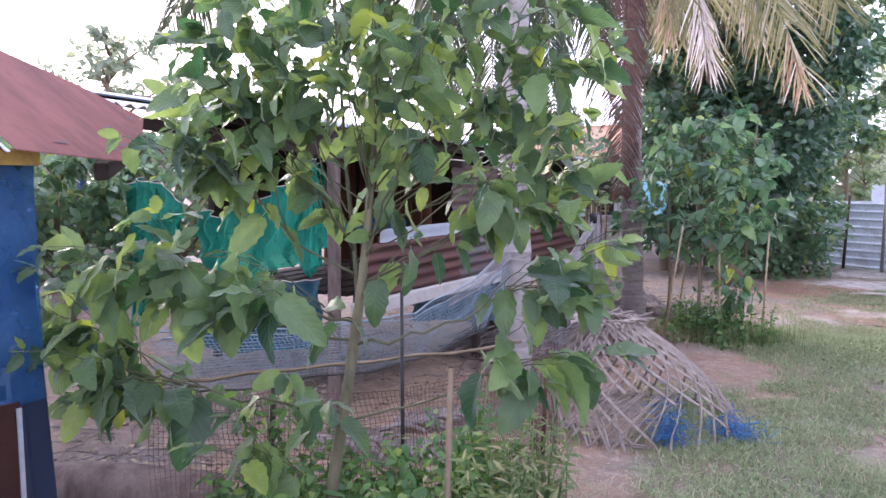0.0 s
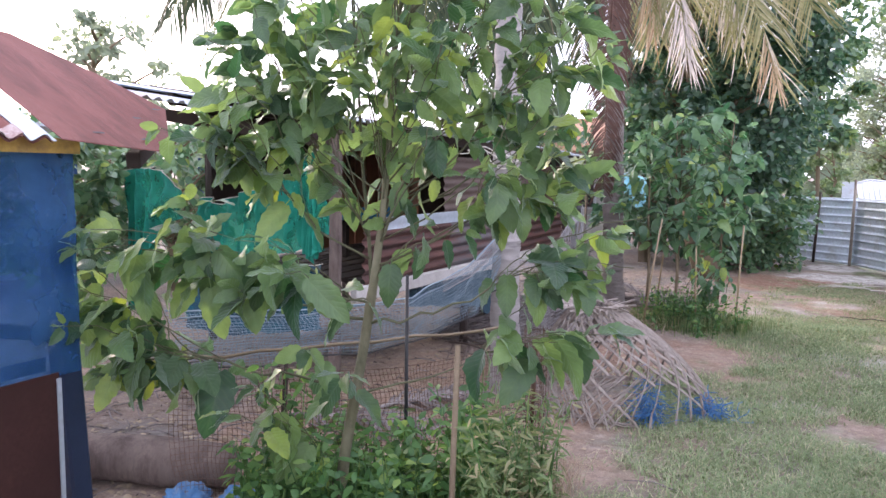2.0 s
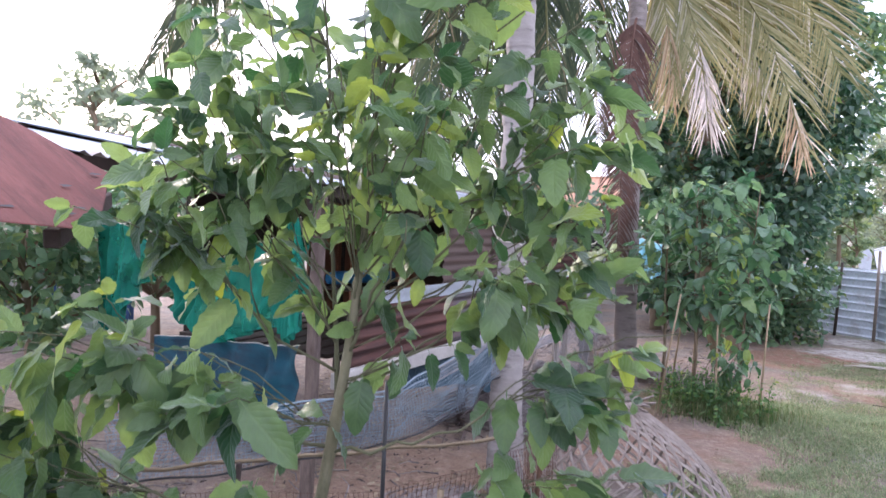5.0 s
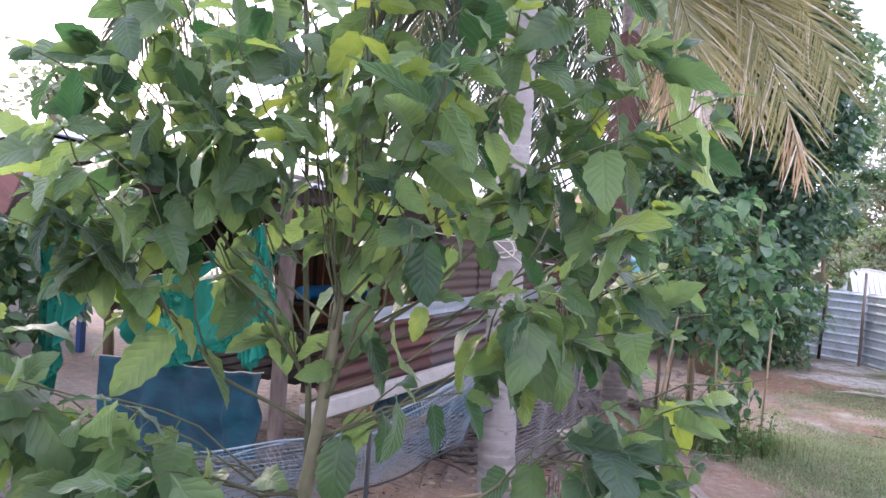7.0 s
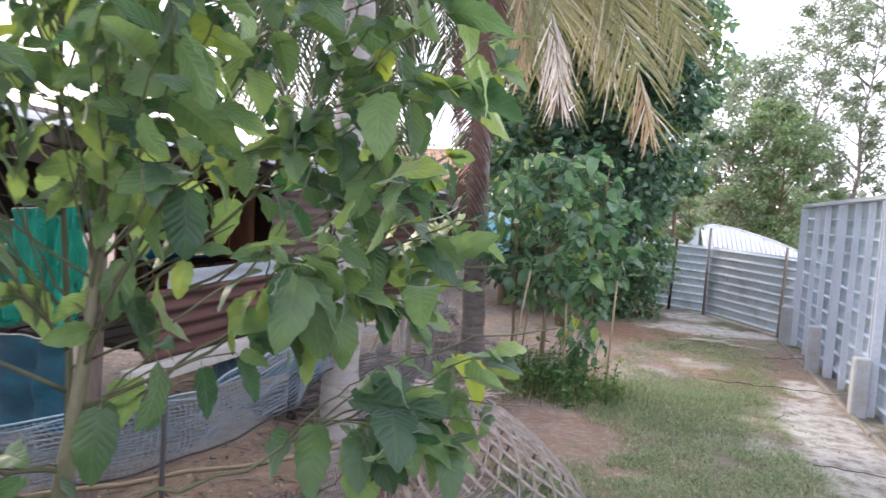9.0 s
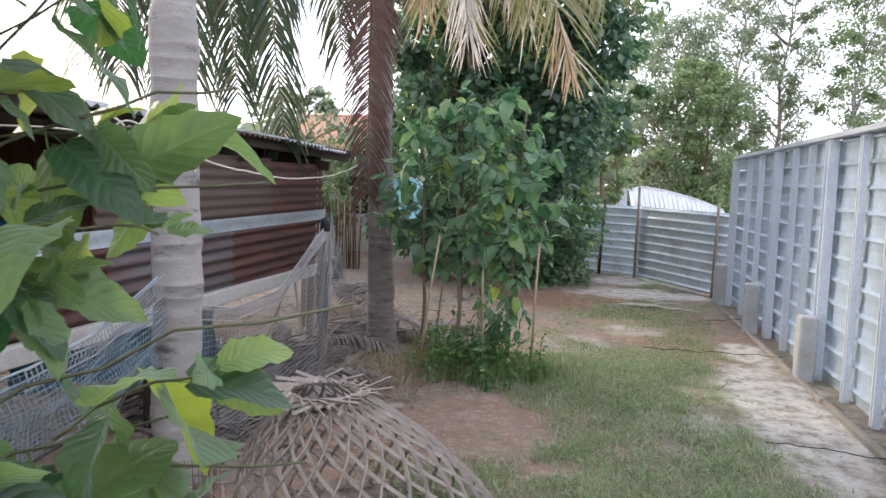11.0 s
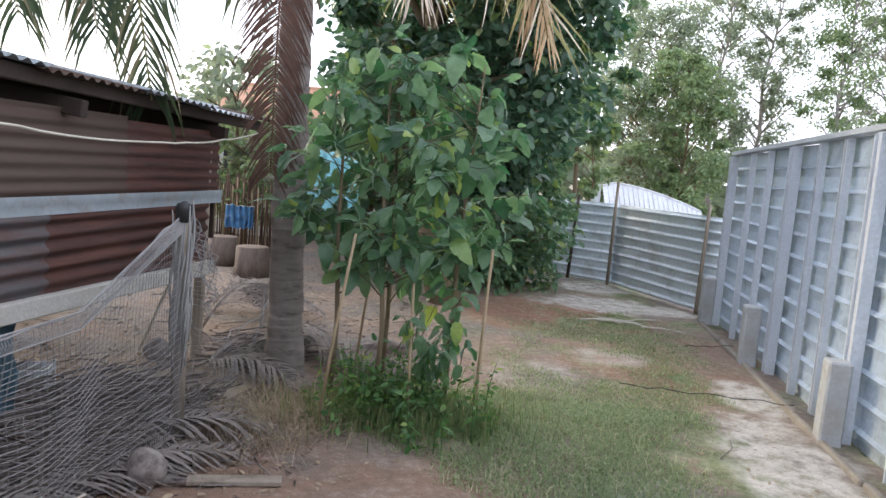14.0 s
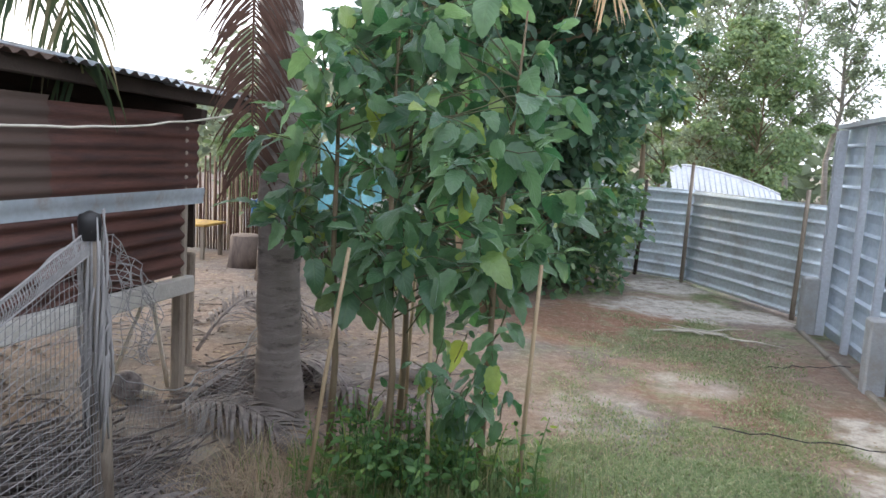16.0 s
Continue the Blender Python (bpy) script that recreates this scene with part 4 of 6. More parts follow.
def build_front_shrub():
    ob = thing("leafy_shrub", "tall young shrub with broad toothed green leaves", "shrub", at=(-1.2, 0.8, 0))
    s = Shrub(ob, LEAVES, M_LEAF, 11, 300, (-0.9, 0.4, 1.3), lambda p: 0.756 * p.x + 0.655 * p.y > 0.56)
    stem = [(-1.22, 0.8, -0.05), (-1.16, 0.8, 0.4), (-1.08, 0.8, 0.8), (-1.05, 0.8, 0.98), (-1.035, 0.8, 1.06), (-1.0, 0.8, 1.3), (-0.975, 0.8, 1.55), (-0.955, 0.8, 1.85), (-0.9, 0.82, 2.4)]
    fork = [(-1.045, 0.8, 1.04), (-1.075, 0.83, 1.2), (-1.12, 0.85, 1.5), (-1.15, 0.86, 1.87), (-1.22, 0.88, 2.4)]
    s.wood("stem", stem, [0.026, 0.022, 0.0185, 0.0195, 0.0165, 0.0135, 0.011, 0.008, 0.004], 9, M_STEM)
    s.wood("stem", fork, [0.008, 0.0075, 0.006, 0.005, 0.003], 7)
    r = random.Random(17)
    # low arms towards the hut
    s.bough(at_height(stem, 0.66), [(-2.01, 0.35, 0.84), (-1.96, 0.40, 0.68), (-1.76, 0.42, 0.78), (-2.04, 0.35, 1.02), (-1.84, 0.40, 0.96), (-1.66, 0.45, 0.76)], 0.0075, 5, 1.2, 36, sub=2)
    s.bough(at_height(stem, 0.92), [(-1.52, 0.30, 1.34), (-1.73, 0.28, 1.22), (-1.53, 0.45, 1.08), (-1.69, 0.35, 1.11), (-1.6, 0.4, 1.24)], 0.0075, 5, 1.08, 26)
    s.bough(at_height(stem, 0.98), [(-1.39, 0.35, 1.26), (-1.19, 0.40, 1.24), (-1.15, 0.45, 1.13), (-1.35, 0.45, 1.03)], 0.0065, 4, 1.04, 28)
    s.bough(at_height(stem, 0.6), [(-1.04, 0.62, 0.76), (-1.19, 0.60, 0.84)], 0.005, 3, 1.08, 42, sub=0)
    s.bough(at_height(stem, 0.2), [(-1.37, 0.55, 0.68), (-1.34, 0.60, 0.56)], 0.006, 5, 1.12, 38)
    # the crown over the low arms
    s.bough(at_height(fork, 1.14), [(-1.43, 0.40, 1.61), (-1.23, 0.30, 1.73), (-1.43, 0.45, 1.53), (-1.39, 0.45, 1.60), (-1.37, 0.50, 1.48)], 0.0065, 6, 0.84, 24)
    s.bough(at_height(fork, 1.22), [(-1.25, 0.50, 1.67), (-1.21, 0.40, 1.85), (-1.25, 0.60, 1.54), (-1.16, 0.70, 1.6)], 0.006, 6, 0.81, 22)
    s.bough(at_height(fork, 1.5), [(-1.22, 0.50, 1.99), (-1.11, 0.55, 1.91), (-1.06, 0.60, 1.75), (-1.15, 0.50, 1.80), (-1.29, 0.50, 2.11)], 0.0055, 6, 0.78, 18)
    s.bough(at_height(stem, 1.35), [(-0.98, 0.60, 1.96), (-0.97, 0.70, 1.77), (-1.11, 0.60, 2.10), (-0.98, 0.75, 1.68), (-0.98, 0.65, 1.87)], 0.0055, 5, 0.78, 18)
    s.bough(at_height(stem, 1.4), [(-0.75, 0.55, 1.87), (-0.62, 0.50, 1.84), (-0.83, 0.80, 1.75), (-0.83, 0.60, 2.01), (-0.65, 0.60, 1.98), (-0.86, 0.70, 2.16)], 0.006, 5, 0.78, 18)
    s.bough(at_height(stem, 1.2), [(-0.63, 0.70, 1.95), (-0.58, 0.90, 2.02), (-0.71, 0.90, 1.84), (-0.64, 0.90, 1.67), (-0.71, 0.75, 1.64), (-0.61, 0.80, 2.13)], 0.007, 5, 0.78, 20)
    s.bough(at_height(stem, 1.26), [(-0.51, 1.00, 1.94), (-0.36, 1.10, 2.02), (-0.58, 1.00, 1.80), (-0.39, 1.10, 1.83), (-0.28, 1.10, 1.86), (-0.48, 1.00, 2.10)], 0.0065, 5, 0.78, 20)
    s.bough(at_height(fork, 1.3), [(-1.34, 0.45, 1.90), (-1.32, 0.50, 1.75), (-1.4, 0.45, 1.64), (-1.34, 0.44, 1.80), (-1.27, 0.50, 1.97), (-1.26, 0.5, 2.1)], 0.006, 6, 0.84, 20)
    # the arms towards the grass
    s.bough(at_height(stem, 1.06), [(-0.52, 0.90, 1.50), (-0.47, 1.10, 1.52), (-0.52, 1.00, 1.38), (-0.63, 0.85, 1.46)], 0.0065, 6, 0.84, 26)
    s.bough(at_height(stem, 1.12), [(-0.40, 1.20, 1.68), (-0.30, 1.30, 1.55), (-0.42, 1.10, 1.33), (-0.26, 1.30, 1.44), (-0.49, 1.05, 1.68)], 0.0065, 6, 0.81, 24)
    s.bough(at_height(stem, 0.9), [(-0.12, 1.20, 1.32), (-0.28, 1.20, 1.19), (-0.40, 1.00, 1.16), (-0.32, 1.05, 1.07), (-0.49, 1.00, 1.20)], 0.0075, 4, 1.0, 26)
    s.bough(at_height(stem, 0.62), [(-0.59, 0.95, 0.91), (-0.45, 1.00, 0.80), (-0.38, 1.00, 0.90), (-0.23, 1.10, 0.90), (-0.52, 1.00, 1.0), (-0.32, 1.05, 0.86)], 0.006, 4, 1.0, 34, sub=0)
    # a few short leafy shoots on the bare middle, and bare crossing twigs
    for z, tip in ((1.1, (-0.80, 0.75, 1.28)), (1.08, (-0.70, 0.85, 1.26)), (1.3, (-0.90, 0.80, 1.47)), (1.25, (-0.78, 0.80, 1.45)), (1.0, (-1.12, 0.66, 0.98))):
        s.spray(at_height(stem, z), tip, 0.003, 3, 0.9, 50, 2)
    for k in range(6):
        z = r.uniform(0.95, 1.4)
        a = at_height(stem if k % 3 else fork, z)
        way = Vector((r.choice((-1, 1)) * r.uniform(0.3, 0.6), r.uniform(-0.3, 0.35), r.uniform(0.2, 0.55)))
        s.wood("twig", s.line(a, a + way, 0.1, 0.05), [0.0034, 0.0032, 0.003, 0.0028, 0.0025, 0.0022, 0.0018, 0.0014], 5)
    # the leader's top
    for k in range(30):
        e = Vector((r.gauss(-0.92, 0.36), r.gauss(0.82, 0.25), r.uniform(2.15, 2.75)))
        s.spray(at_height(stem if e.x > -1.05 else fork, r.uniform(1.7, 2.2)), e, 0.004, 5, 0.86, 20)
    # the far side of the crown
    for k in range(13):
        a = r.uniform(0, 3.14)
        e = Vector((-0.9 + 0.5 * math.cos(a), 0.9 + 0.38 * math.sin(a), r.uniform(1.55, 2.2)))
        s.spray(at_height(stem, e.z - 0.35), e, 0.004, 5, 0.86, 24)
    s.finish()


build_front_shrub()


def build_bush():
    """Young broad-leaved saplings tied to bamboo stakes."""
    ob = thing("sapling_clump", "bushy saplings with broad drooping dark green leaves", "shrub", at=(-0.7, 6.1, 0))
    s = Shrub(ob, BROAD, M_BUSHLEAF, 23, 300, (-0.4, 4.6, 1.3))
    r = random.Random(5)
    stems = []
    for x, y, dx in ((-1.07, 6.0, -0.02), (-0.84, 6.3, 0.02), (-0.78, 5.9, -0.05), (-0.42, 6.15, 0.06)):
        line = [(x, y, -0.03), (x + 0.02, y, 0.5), (x + 0.3 * dx, y, 1.0), (x + dx, 0.6 * y + 2.44, 1.55), (x + 1.5 * dx, 6.1, 2.0)]
        stems.append(line)
        s.wood("stem", line, [0.017, 0.015, 0.012, 0.008, 0.004], 7, M_TWIG)
    for k in range(112):
        line = stems[k % 4]
        a = r.uniform(0, 6.28)
        z = r.uniform(-1, 1)
        q = math.sqrt(max(0.0, 1 - 0.75 * z * z)) * r.uniform(0.55, 1.05)
        e = Vector((-0.74 + 0.72 * q * math.cos(a) * (1.0 - 0.15 * z), 6.1 + 0.5 * q * math.sin(a), 1.47 + 0.64 * z))
        if e.z < 1.0 and e.x < -0.55:
            e.z += 0.2
        z0 = min(max(e.z - r.uniform(0.15, 0.35), 0.5), 1.8)
        s.spray(at_height(line, z0), e, 0.0045, 6, 0.92, 26, 3)
    for k in range(16):                # the thin lower shoots on the side of the grass
        e = Vector((r.gauss(-0.42, 0.16), r.gauss(5.85, 0.12), r.uniform(0.4, 0.8)))
        s.spray((e.x - 0.1, 6.05, max(0.1, e.z - 0.3)), e, 0.003, 4, 0.72, 45, 2)
    s.finish()
    return ob


build_bush()
stake = None
for x, y, h, lx in ((-1.02, 5.62, 1.05, 0.14), (-0.22, 5.95, 1.0, 0.03), (-1.08, 6.55, 1.1, 0.12), (-0.88, 6.57, 1.0, 0.02), (-0.55, 5.75, 0.8, -0.03)):
    ob = tubeobj("bamboo_stake", [(x, y, -0.05), (x + lx * 0.5, y, h * 0.5), (x + lx, y + 0.03, h)], [0.0095, 0.009, 0.008], M_STAKE)
    tagged(ob, "thin dry bamboo stake beside the saplings", "stake", "stakes round the saplings")


# ---------------------------------------------------------------- palms
def frond(bag_leaf, bag_rib, base, mid, tip, leaflet=0.42, n=52, spread=0.6, ahead=0.9, hang=0.35, seed=0, rib=0.02, wide=0.0095, limp=0.3, face=None, bag_tip=None, tip_from=0.8, tip_share=1.0):
    """A feather frond: an arched rib over base, mid and tip with two rows of narrow leaflets."""
    r = random.Random(seed)
    base, mid, tip = Vector(base), Vector(mid), Vector(tip)
    m = 16
    pts = [base * (1 - t) ** 2 + mid * 2 * t * (1 - t) + tip * t * t for t in (i / m for i in range(m + 1))]
    bag_rib.tube(pts, [rib * (1 - 0.85 * i / m) + 0.0015 for i in range(m + 1)], 5)
    for k in range(n):
        t = 0.12 + 0.88 * k / n
        f = t * m
        i = min(int(f), m - 1)
        p = pts[i].lerp(pts[i + 1], f - i)
        d = (pts[i + 1] - pts[i]).normalized()
        u = d.cross(Vector((0, 0, 1)))
        if u.length < 0.3:
            u = d.cross(Vector((0.6, -0.8, 0)))
        if face:
            u = Vector(face) - d * d.dot(Vector(face))
        u.normalize()
        for sgn in (-1, 1):
            if r.random() < 0.05:
                continue
            ln = leaflet * (0.5 + 0.7 * math.sin(math.pi * min(1, t * 0.8 + 0.15))) * r.uniform(0.75, 1.12)
            v = (u * sgn * spread * r.uniform(0.8, 1.15) + d * ahead + Vector((0, 0, -hang + r.uniform(-0.15, 0.12)))).normalized()
            worn = bag_tip and t > tip_from and r.random() < tip_share
            if worn:                   # withered leaflets hang limp
                v = (v * 0.75 + Vector((r.gauss(0, 0.14), r.gauss(0, 0.14), -0.75))).normalized()
                ln *= r.uniform(0.6, 1.1)
            c = v.cross(u.cross(d)).normalized() * wide
            q, vs = Vector(p), []
            for j, w in enumerate((0.55, 1.0, 0.85, 0.55)):
                vs += [q - c * w, q + c * w]
                q = q + v * ln / 4
                v = (v + Vector((r.gauss(0, 0.05), r.gauss(0, 0.05), -limp * r.uniform(0.5, 1.4)))).normalized()
            (bag_tip if worn else bag_leaf).add(vs + [q], [(0, 1, 3, 2), (2, 3, 5, 4), (4, 5, 7, 6), (6, 7, 8)])


def trunk(name, pts, radii, parent, bark, ring=0.07):
    """A ringed palm trunk."""
    pts = [Vector(p) for p in pts]
    path, rad = [], []
    q = random.Random(len(pts) + int(radii[0] * 1000))
    for a, b, r0, r1 in zip(pts, pts[1:], radii, radii[1:]):
        n = max(2, int((b - a).length / ring))
        cuts = [(i + (q.uniform(-0.38, 0.38) if 0 < i < n else 0)) / n for i in range(n + 1)]
        for i in range(n):
            lip = q.uniform(0.002, 0.014)
            for dt, k in ((0, 0.99), (0.25, 1.004), (0.8, 1.0), (0.9, 1 + lip)):
                tt = cuts[i] + dt * (cuts[i + 1] - cuts[i])
                path.append(a.lerp(b, tt))
                rad.append((r0 + (r1 - r0) * tt) * k * (1 + 0.02 * math.sin(len(path) * 1.7)))
    vs, fs = tube_data(path, rad, 18)
    vs = [v + Vector((1, 0.6, 0)) * 0.012 * noise.noise(v * 7) + Vector((0, 0, 0.014 * noise.noise(v * 9))) for v in vs]
    return Bag().add(vs, fs).put(name, bark, parent)


def build_palm(name, label, pts, radii, crown, bark):
    ob = thing(name, label, "palm", "coconut palms", at=pts[0])
    inv = Matrix.Translation(-Vector(pts[0]))
    trunk("trunk", pts, radii, ob, bark).matrix_parent_inverse = inv
    for k, (base, mid, tip, material, opts) in enumerate(crown):
        lf, rb, tb = Bag(), Bag(), Bag()
        opts = dict(opts)
        worn = opts.pop("worn", None)
        frond(lf, rb, base, mid, tip, seed=k + len(label), bag_tip=tb if worn else None, **opts)
        f = lf.put("frond", material, ob, smooth=False)
        f.matrix_parent_inverse = inv
        if worn:
            tb.put("frond_tip", worn, f, smooth=False).matrix_parent_inverse = Matrix.Identity(4)
        rb.put("rib", M_FROND_DRY if material is not M_FROND_DEAD else M_FROND_DEAD, f).matrix_parent_inverse = Matrix.Identity(4)
    return ob


T2 = (-1.62, 6.58, 4.2)
LONG = dict(leaflet=0.66, n=140, spread=0.8, hang=0.2, wide=0.0095, limp=0.42)
DRY = dict(leaflet=0.6, n=96, spread=0.95, hang=0.15, wide=0.0062, limp=0.5)
BLEACHED = dict(leaflet=0.82, n=120, spread=0.62, ahead=0.9, hang=0.12, wide=0.0085, limp=0.1, rib=0.016, face=(0.95, 0.3, 0))
DEAD = dict(leaflet=0.42, n=190, spread=0.85, ahead=0.7, hang=0.1, wide=0.0068, limp=0.26, rib=0.015)
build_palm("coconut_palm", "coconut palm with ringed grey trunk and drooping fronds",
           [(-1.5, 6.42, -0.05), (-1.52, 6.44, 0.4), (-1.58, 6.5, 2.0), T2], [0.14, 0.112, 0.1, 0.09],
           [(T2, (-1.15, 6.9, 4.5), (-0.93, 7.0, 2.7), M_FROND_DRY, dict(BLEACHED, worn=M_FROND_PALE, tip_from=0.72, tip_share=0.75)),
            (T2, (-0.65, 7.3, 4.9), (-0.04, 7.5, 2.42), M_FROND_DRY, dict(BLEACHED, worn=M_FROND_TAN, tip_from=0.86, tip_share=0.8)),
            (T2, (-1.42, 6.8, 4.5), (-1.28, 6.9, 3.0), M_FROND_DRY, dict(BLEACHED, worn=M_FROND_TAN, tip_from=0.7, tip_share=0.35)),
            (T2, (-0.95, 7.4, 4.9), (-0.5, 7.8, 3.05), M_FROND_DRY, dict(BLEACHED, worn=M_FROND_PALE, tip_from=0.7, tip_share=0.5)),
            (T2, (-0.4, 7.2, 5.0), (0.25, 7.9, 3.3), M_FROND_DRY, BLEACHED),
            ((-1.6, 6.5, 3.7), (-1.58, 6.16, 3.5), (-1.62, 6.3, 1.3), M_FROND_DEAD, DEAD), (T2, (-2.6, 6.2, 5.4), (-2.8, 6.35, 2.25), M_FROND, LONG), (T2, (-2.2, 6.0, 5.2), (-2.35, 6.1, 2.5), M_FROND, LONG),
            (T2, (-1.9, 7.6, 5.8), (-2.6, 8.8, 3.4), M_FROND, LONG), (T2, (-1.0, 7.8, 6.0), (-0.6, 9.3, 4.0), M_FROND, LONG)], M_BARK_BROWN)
T1 = (-1.5, 3.15, 4.3)
build_palm("coconut_palm", "coconut palm with smooth grey trunk and a knotted rope",
           [(-1.42, 3.1, -0.05), (-1.43, 3.1, 0.4), (-1.45, 3.12, 1.8), T1], [0.13, 0.098, 0.086, 0.08],
           [(T1, (-2.8, 2.6, 4.9), (-3.75, 2.7, 2.7), M_FROND, LONG), (T1, (-3.0, 2.95, 4.6), (-4.1, 2.75, 2.6), M_FROND, LONG), (T1, (-2.8, 3.0, 4.4), (-3.75, 2.7, 2.2), M_FROND_DRY, DRY), (T1, (-2.0, 4.6, 4.9), (-2.1, 5.75, 1.66), M_FROND, LONG), (T1, (-2.3, 4.7, 4.8), (-2.6, 6.0, 2.05), M_FROND, LONG), (T1, (-2.6, 4.2, 4.6), (-3.15, 5.3, 2.15), M_FROND, LONG), (T1, (-2.2, 4.2, 4.7), (-2.55, 5.2, 2.1), M_FROND, LONG), (T1, (-3.0, 4.6, 4.6), (-3.95, 6.0, 2.3), M_FROND_DRY, DRY), (T1, (-1.8, 5.0, 5.2), (-1.95, 6.6, 2.5), M_FROND, LONG),
            (T1, (-2.9, 5.0, 4.8), (-3.5, 6.5, 2.2), M_FROND, LONG), (T1, (-1.9, 2.2, 5.0), (-2.3, 1.7, 3.0), M_FROND_DRY, DRY), (T1, (-1.1, 2.2, 5.0), (-1.3, 1.9, 3.0), M_FROND, LONG),
            (T1, (-0.9, 4.2, 5.4), (-0.9, 5.2, 4.2), M_FROND, LONG), (T1, (-2.3, 3.9, 4.9), (-2.9, 4.6, 2.6), M_FROND, LONG)], M_BARK)


# ---------------------------------------------------------------- trees
def build_tree(name, label, category, at, height, radius, material, seed, leaves=2500, trunk_h=0.35, leaf=0.16, clumps=26, squash=0.9, open_=0.5, wood=None, group="", girth=1.0):
    r = random.Random(seed)
    wood = wood or M_TWIG
    ob = thing(name, label, category, group, at=at)
    tb = Bag()
    c0 = Vector((r.uniform(-0.05, 0.05) * height, 0, height * trunk_h))
    lead = [Vector((0, 0, -0.1)), c0 * 0.5 + Vector((0.02 * height * r.uniform(-1, 1), 0, 0)), c0]
    for k in range(1, 5):
        lead.append(c0 + Vector((r.uniform(-0.03, 0.03) * height, r.uniform(-0.03, 0.03) * height, (0.92 * height - c0.z) * k / 4)))
    tb.tube(lead, [0.03 * height * girth * q for q in (1, 0.85, 0.7, 0.5, 0.34, 0.2, 0.06)], 9)

    def on_lead(z):
        for p, q in zip(lead, lead[1:]):
            if q.z >= z:
                return p.lerp(q, max(0, (z - p.z) / (q.z - p.z)))
        return lead[-1]

    centres = []
    for k in range(clumps):
        a = 2.4 * k + r.uniform(-0.4, 0.4)
        t = (k + 0.5) / clumps
        z = height * (trunk_h * 0.85 + (1 - trunk_h * 0.85) * t)
        prof = math.sin(math.pi * (0.12 + 0.8 * t)) ** 0.7
        d = radius * prof * math.sqrt(r.uniform(0.1, 1.25))
        p = Vector((d * math.cos(a), d * math.sin(a), z))
        centres.append((p, radius * r.choice((0.16, 0.24, 0.32, 0.46))))
        foot = on_lead(max(c0.z * 0.7, z - d * r.uniform(0.5, 1.0)))
        mid = foot.lerp(p, 0.5) + Vector((0, 0, 0.1 * d))
        tb.tube([foot, mid, p], [0.009 * height * girth, 0.006 * height * girth, 0.002 * height * girth], 5)
    tb.put("trunk", wood, ob)
    mats = []
    for k in range(leaves):
        p, cr = centres[r.randrange(clumps)]
        v = Vector((r.gauss(0, 1), r.gauss(0, 1), r.gauss(0, 1))).normalized() * cr * r.random() ** open_
        v.z *= squash
        s = leaf * r.uniform(0.7, 1.4) / 0.1
        out = v.normalized() + Vector((0, 0, 0.15))
        mats.append(Matrix.Translation(p + v) @ leaf_turn(out, 30, r, 70) @ Matrix.Diagonal((s, s, s, 1)))
    link_mesh("crown", scatter_mesh("crown", *SMALL, mats), material, ob, smooth=True)
    return ob


build_tree("mango_tree", "large dense dark green leafy tree", "tree", (-0.88, 9.6, 0), 6.4, 1.15, M_DARKTREE, 31, 30000, 0.2, 0.105, 100, open_=0.4)
build_tree("mango_tree", "dense dark green tree with low foliage", "tree", (-0.62, 11.3, 0), 3.2, 0.88, M_MIDTREE, 33, 15000, 0.03, 0.1, 70, open_=0.4)
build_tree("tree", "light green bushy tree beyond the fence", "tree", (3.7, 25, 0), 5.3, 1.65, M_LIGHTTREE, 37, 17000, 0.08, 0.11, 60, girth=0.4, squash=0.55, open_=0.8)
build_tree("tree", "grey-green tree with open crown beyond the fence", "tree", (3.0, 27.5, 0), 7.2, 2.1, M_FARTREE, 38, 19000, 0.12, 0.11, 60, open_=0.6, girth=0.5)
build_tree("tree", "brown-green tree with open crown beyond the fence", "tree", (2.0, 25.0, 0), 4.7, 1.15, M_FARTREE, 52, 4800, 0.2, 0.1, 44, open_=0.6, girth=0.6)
build_tree("mango_tree", "green tree with an open crown beside the dark one", "tree", (0.3, 13.2, 0), 5.6, 0.8, M_MIDTREE, 53, 4800, 0.45, 0.12, 34, open_=0.5, girth=0.25)
build_tree("tree", "yellow-green bushy tree behind the back fence", "tree", (0.5, 13.3, 0), 2.75, 0.36, M_LIGHTTREE, 54, 2600, 0.1, 0.085, 26, open_=0.6, girth=0.5)
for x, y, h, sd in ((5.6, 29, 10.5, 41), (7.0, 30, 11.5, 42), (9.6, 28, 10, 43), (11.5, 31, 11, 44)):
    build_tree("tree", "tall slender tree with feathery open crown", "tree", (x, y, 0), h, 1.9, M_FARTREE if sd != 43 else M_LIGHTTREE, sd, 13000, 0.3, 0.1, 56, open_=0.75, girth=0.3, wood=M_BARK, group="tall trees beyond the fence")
build_tree("tree", "small open tree behind the huts", "tree", (-10.4, 7.2, 0), 3.9, 1.05, M_FARTREE, 39, 1600, 0.5, 0.12, 24, open_=0.8)
build_tree("tree", "leafy garden tree behind the hut", "tree", (-5.3, 2.7, 0), 1.75, 0.75, M_MIDTREE, 45, 2600, 0.42, 0.1, 30, open_=0.7)
build_tree("tree", "small leafy garden tree before the far hut", "tree", (-6.4, 4.9, 0), 2.0, 0.9, M_MIDTREE, 51, 2600, 0.4, 0.1, 30, open_=0.7)
build_tree("tree", "leafy green tree beside the palm", "tree", (-2.1, 11.0, 0), 3.3, 0.95, M_DARKTREE, 47, 3500, 0.15, 0.13, 34)
build_tree("mango_tree", "tall dark green tree behind the palm", "tree", (-2.2, 13.0, 0), 5.4, 1.0, M_DARKTREE, 49, 12000, 0.15, 0.12, 60, open_=0.45)
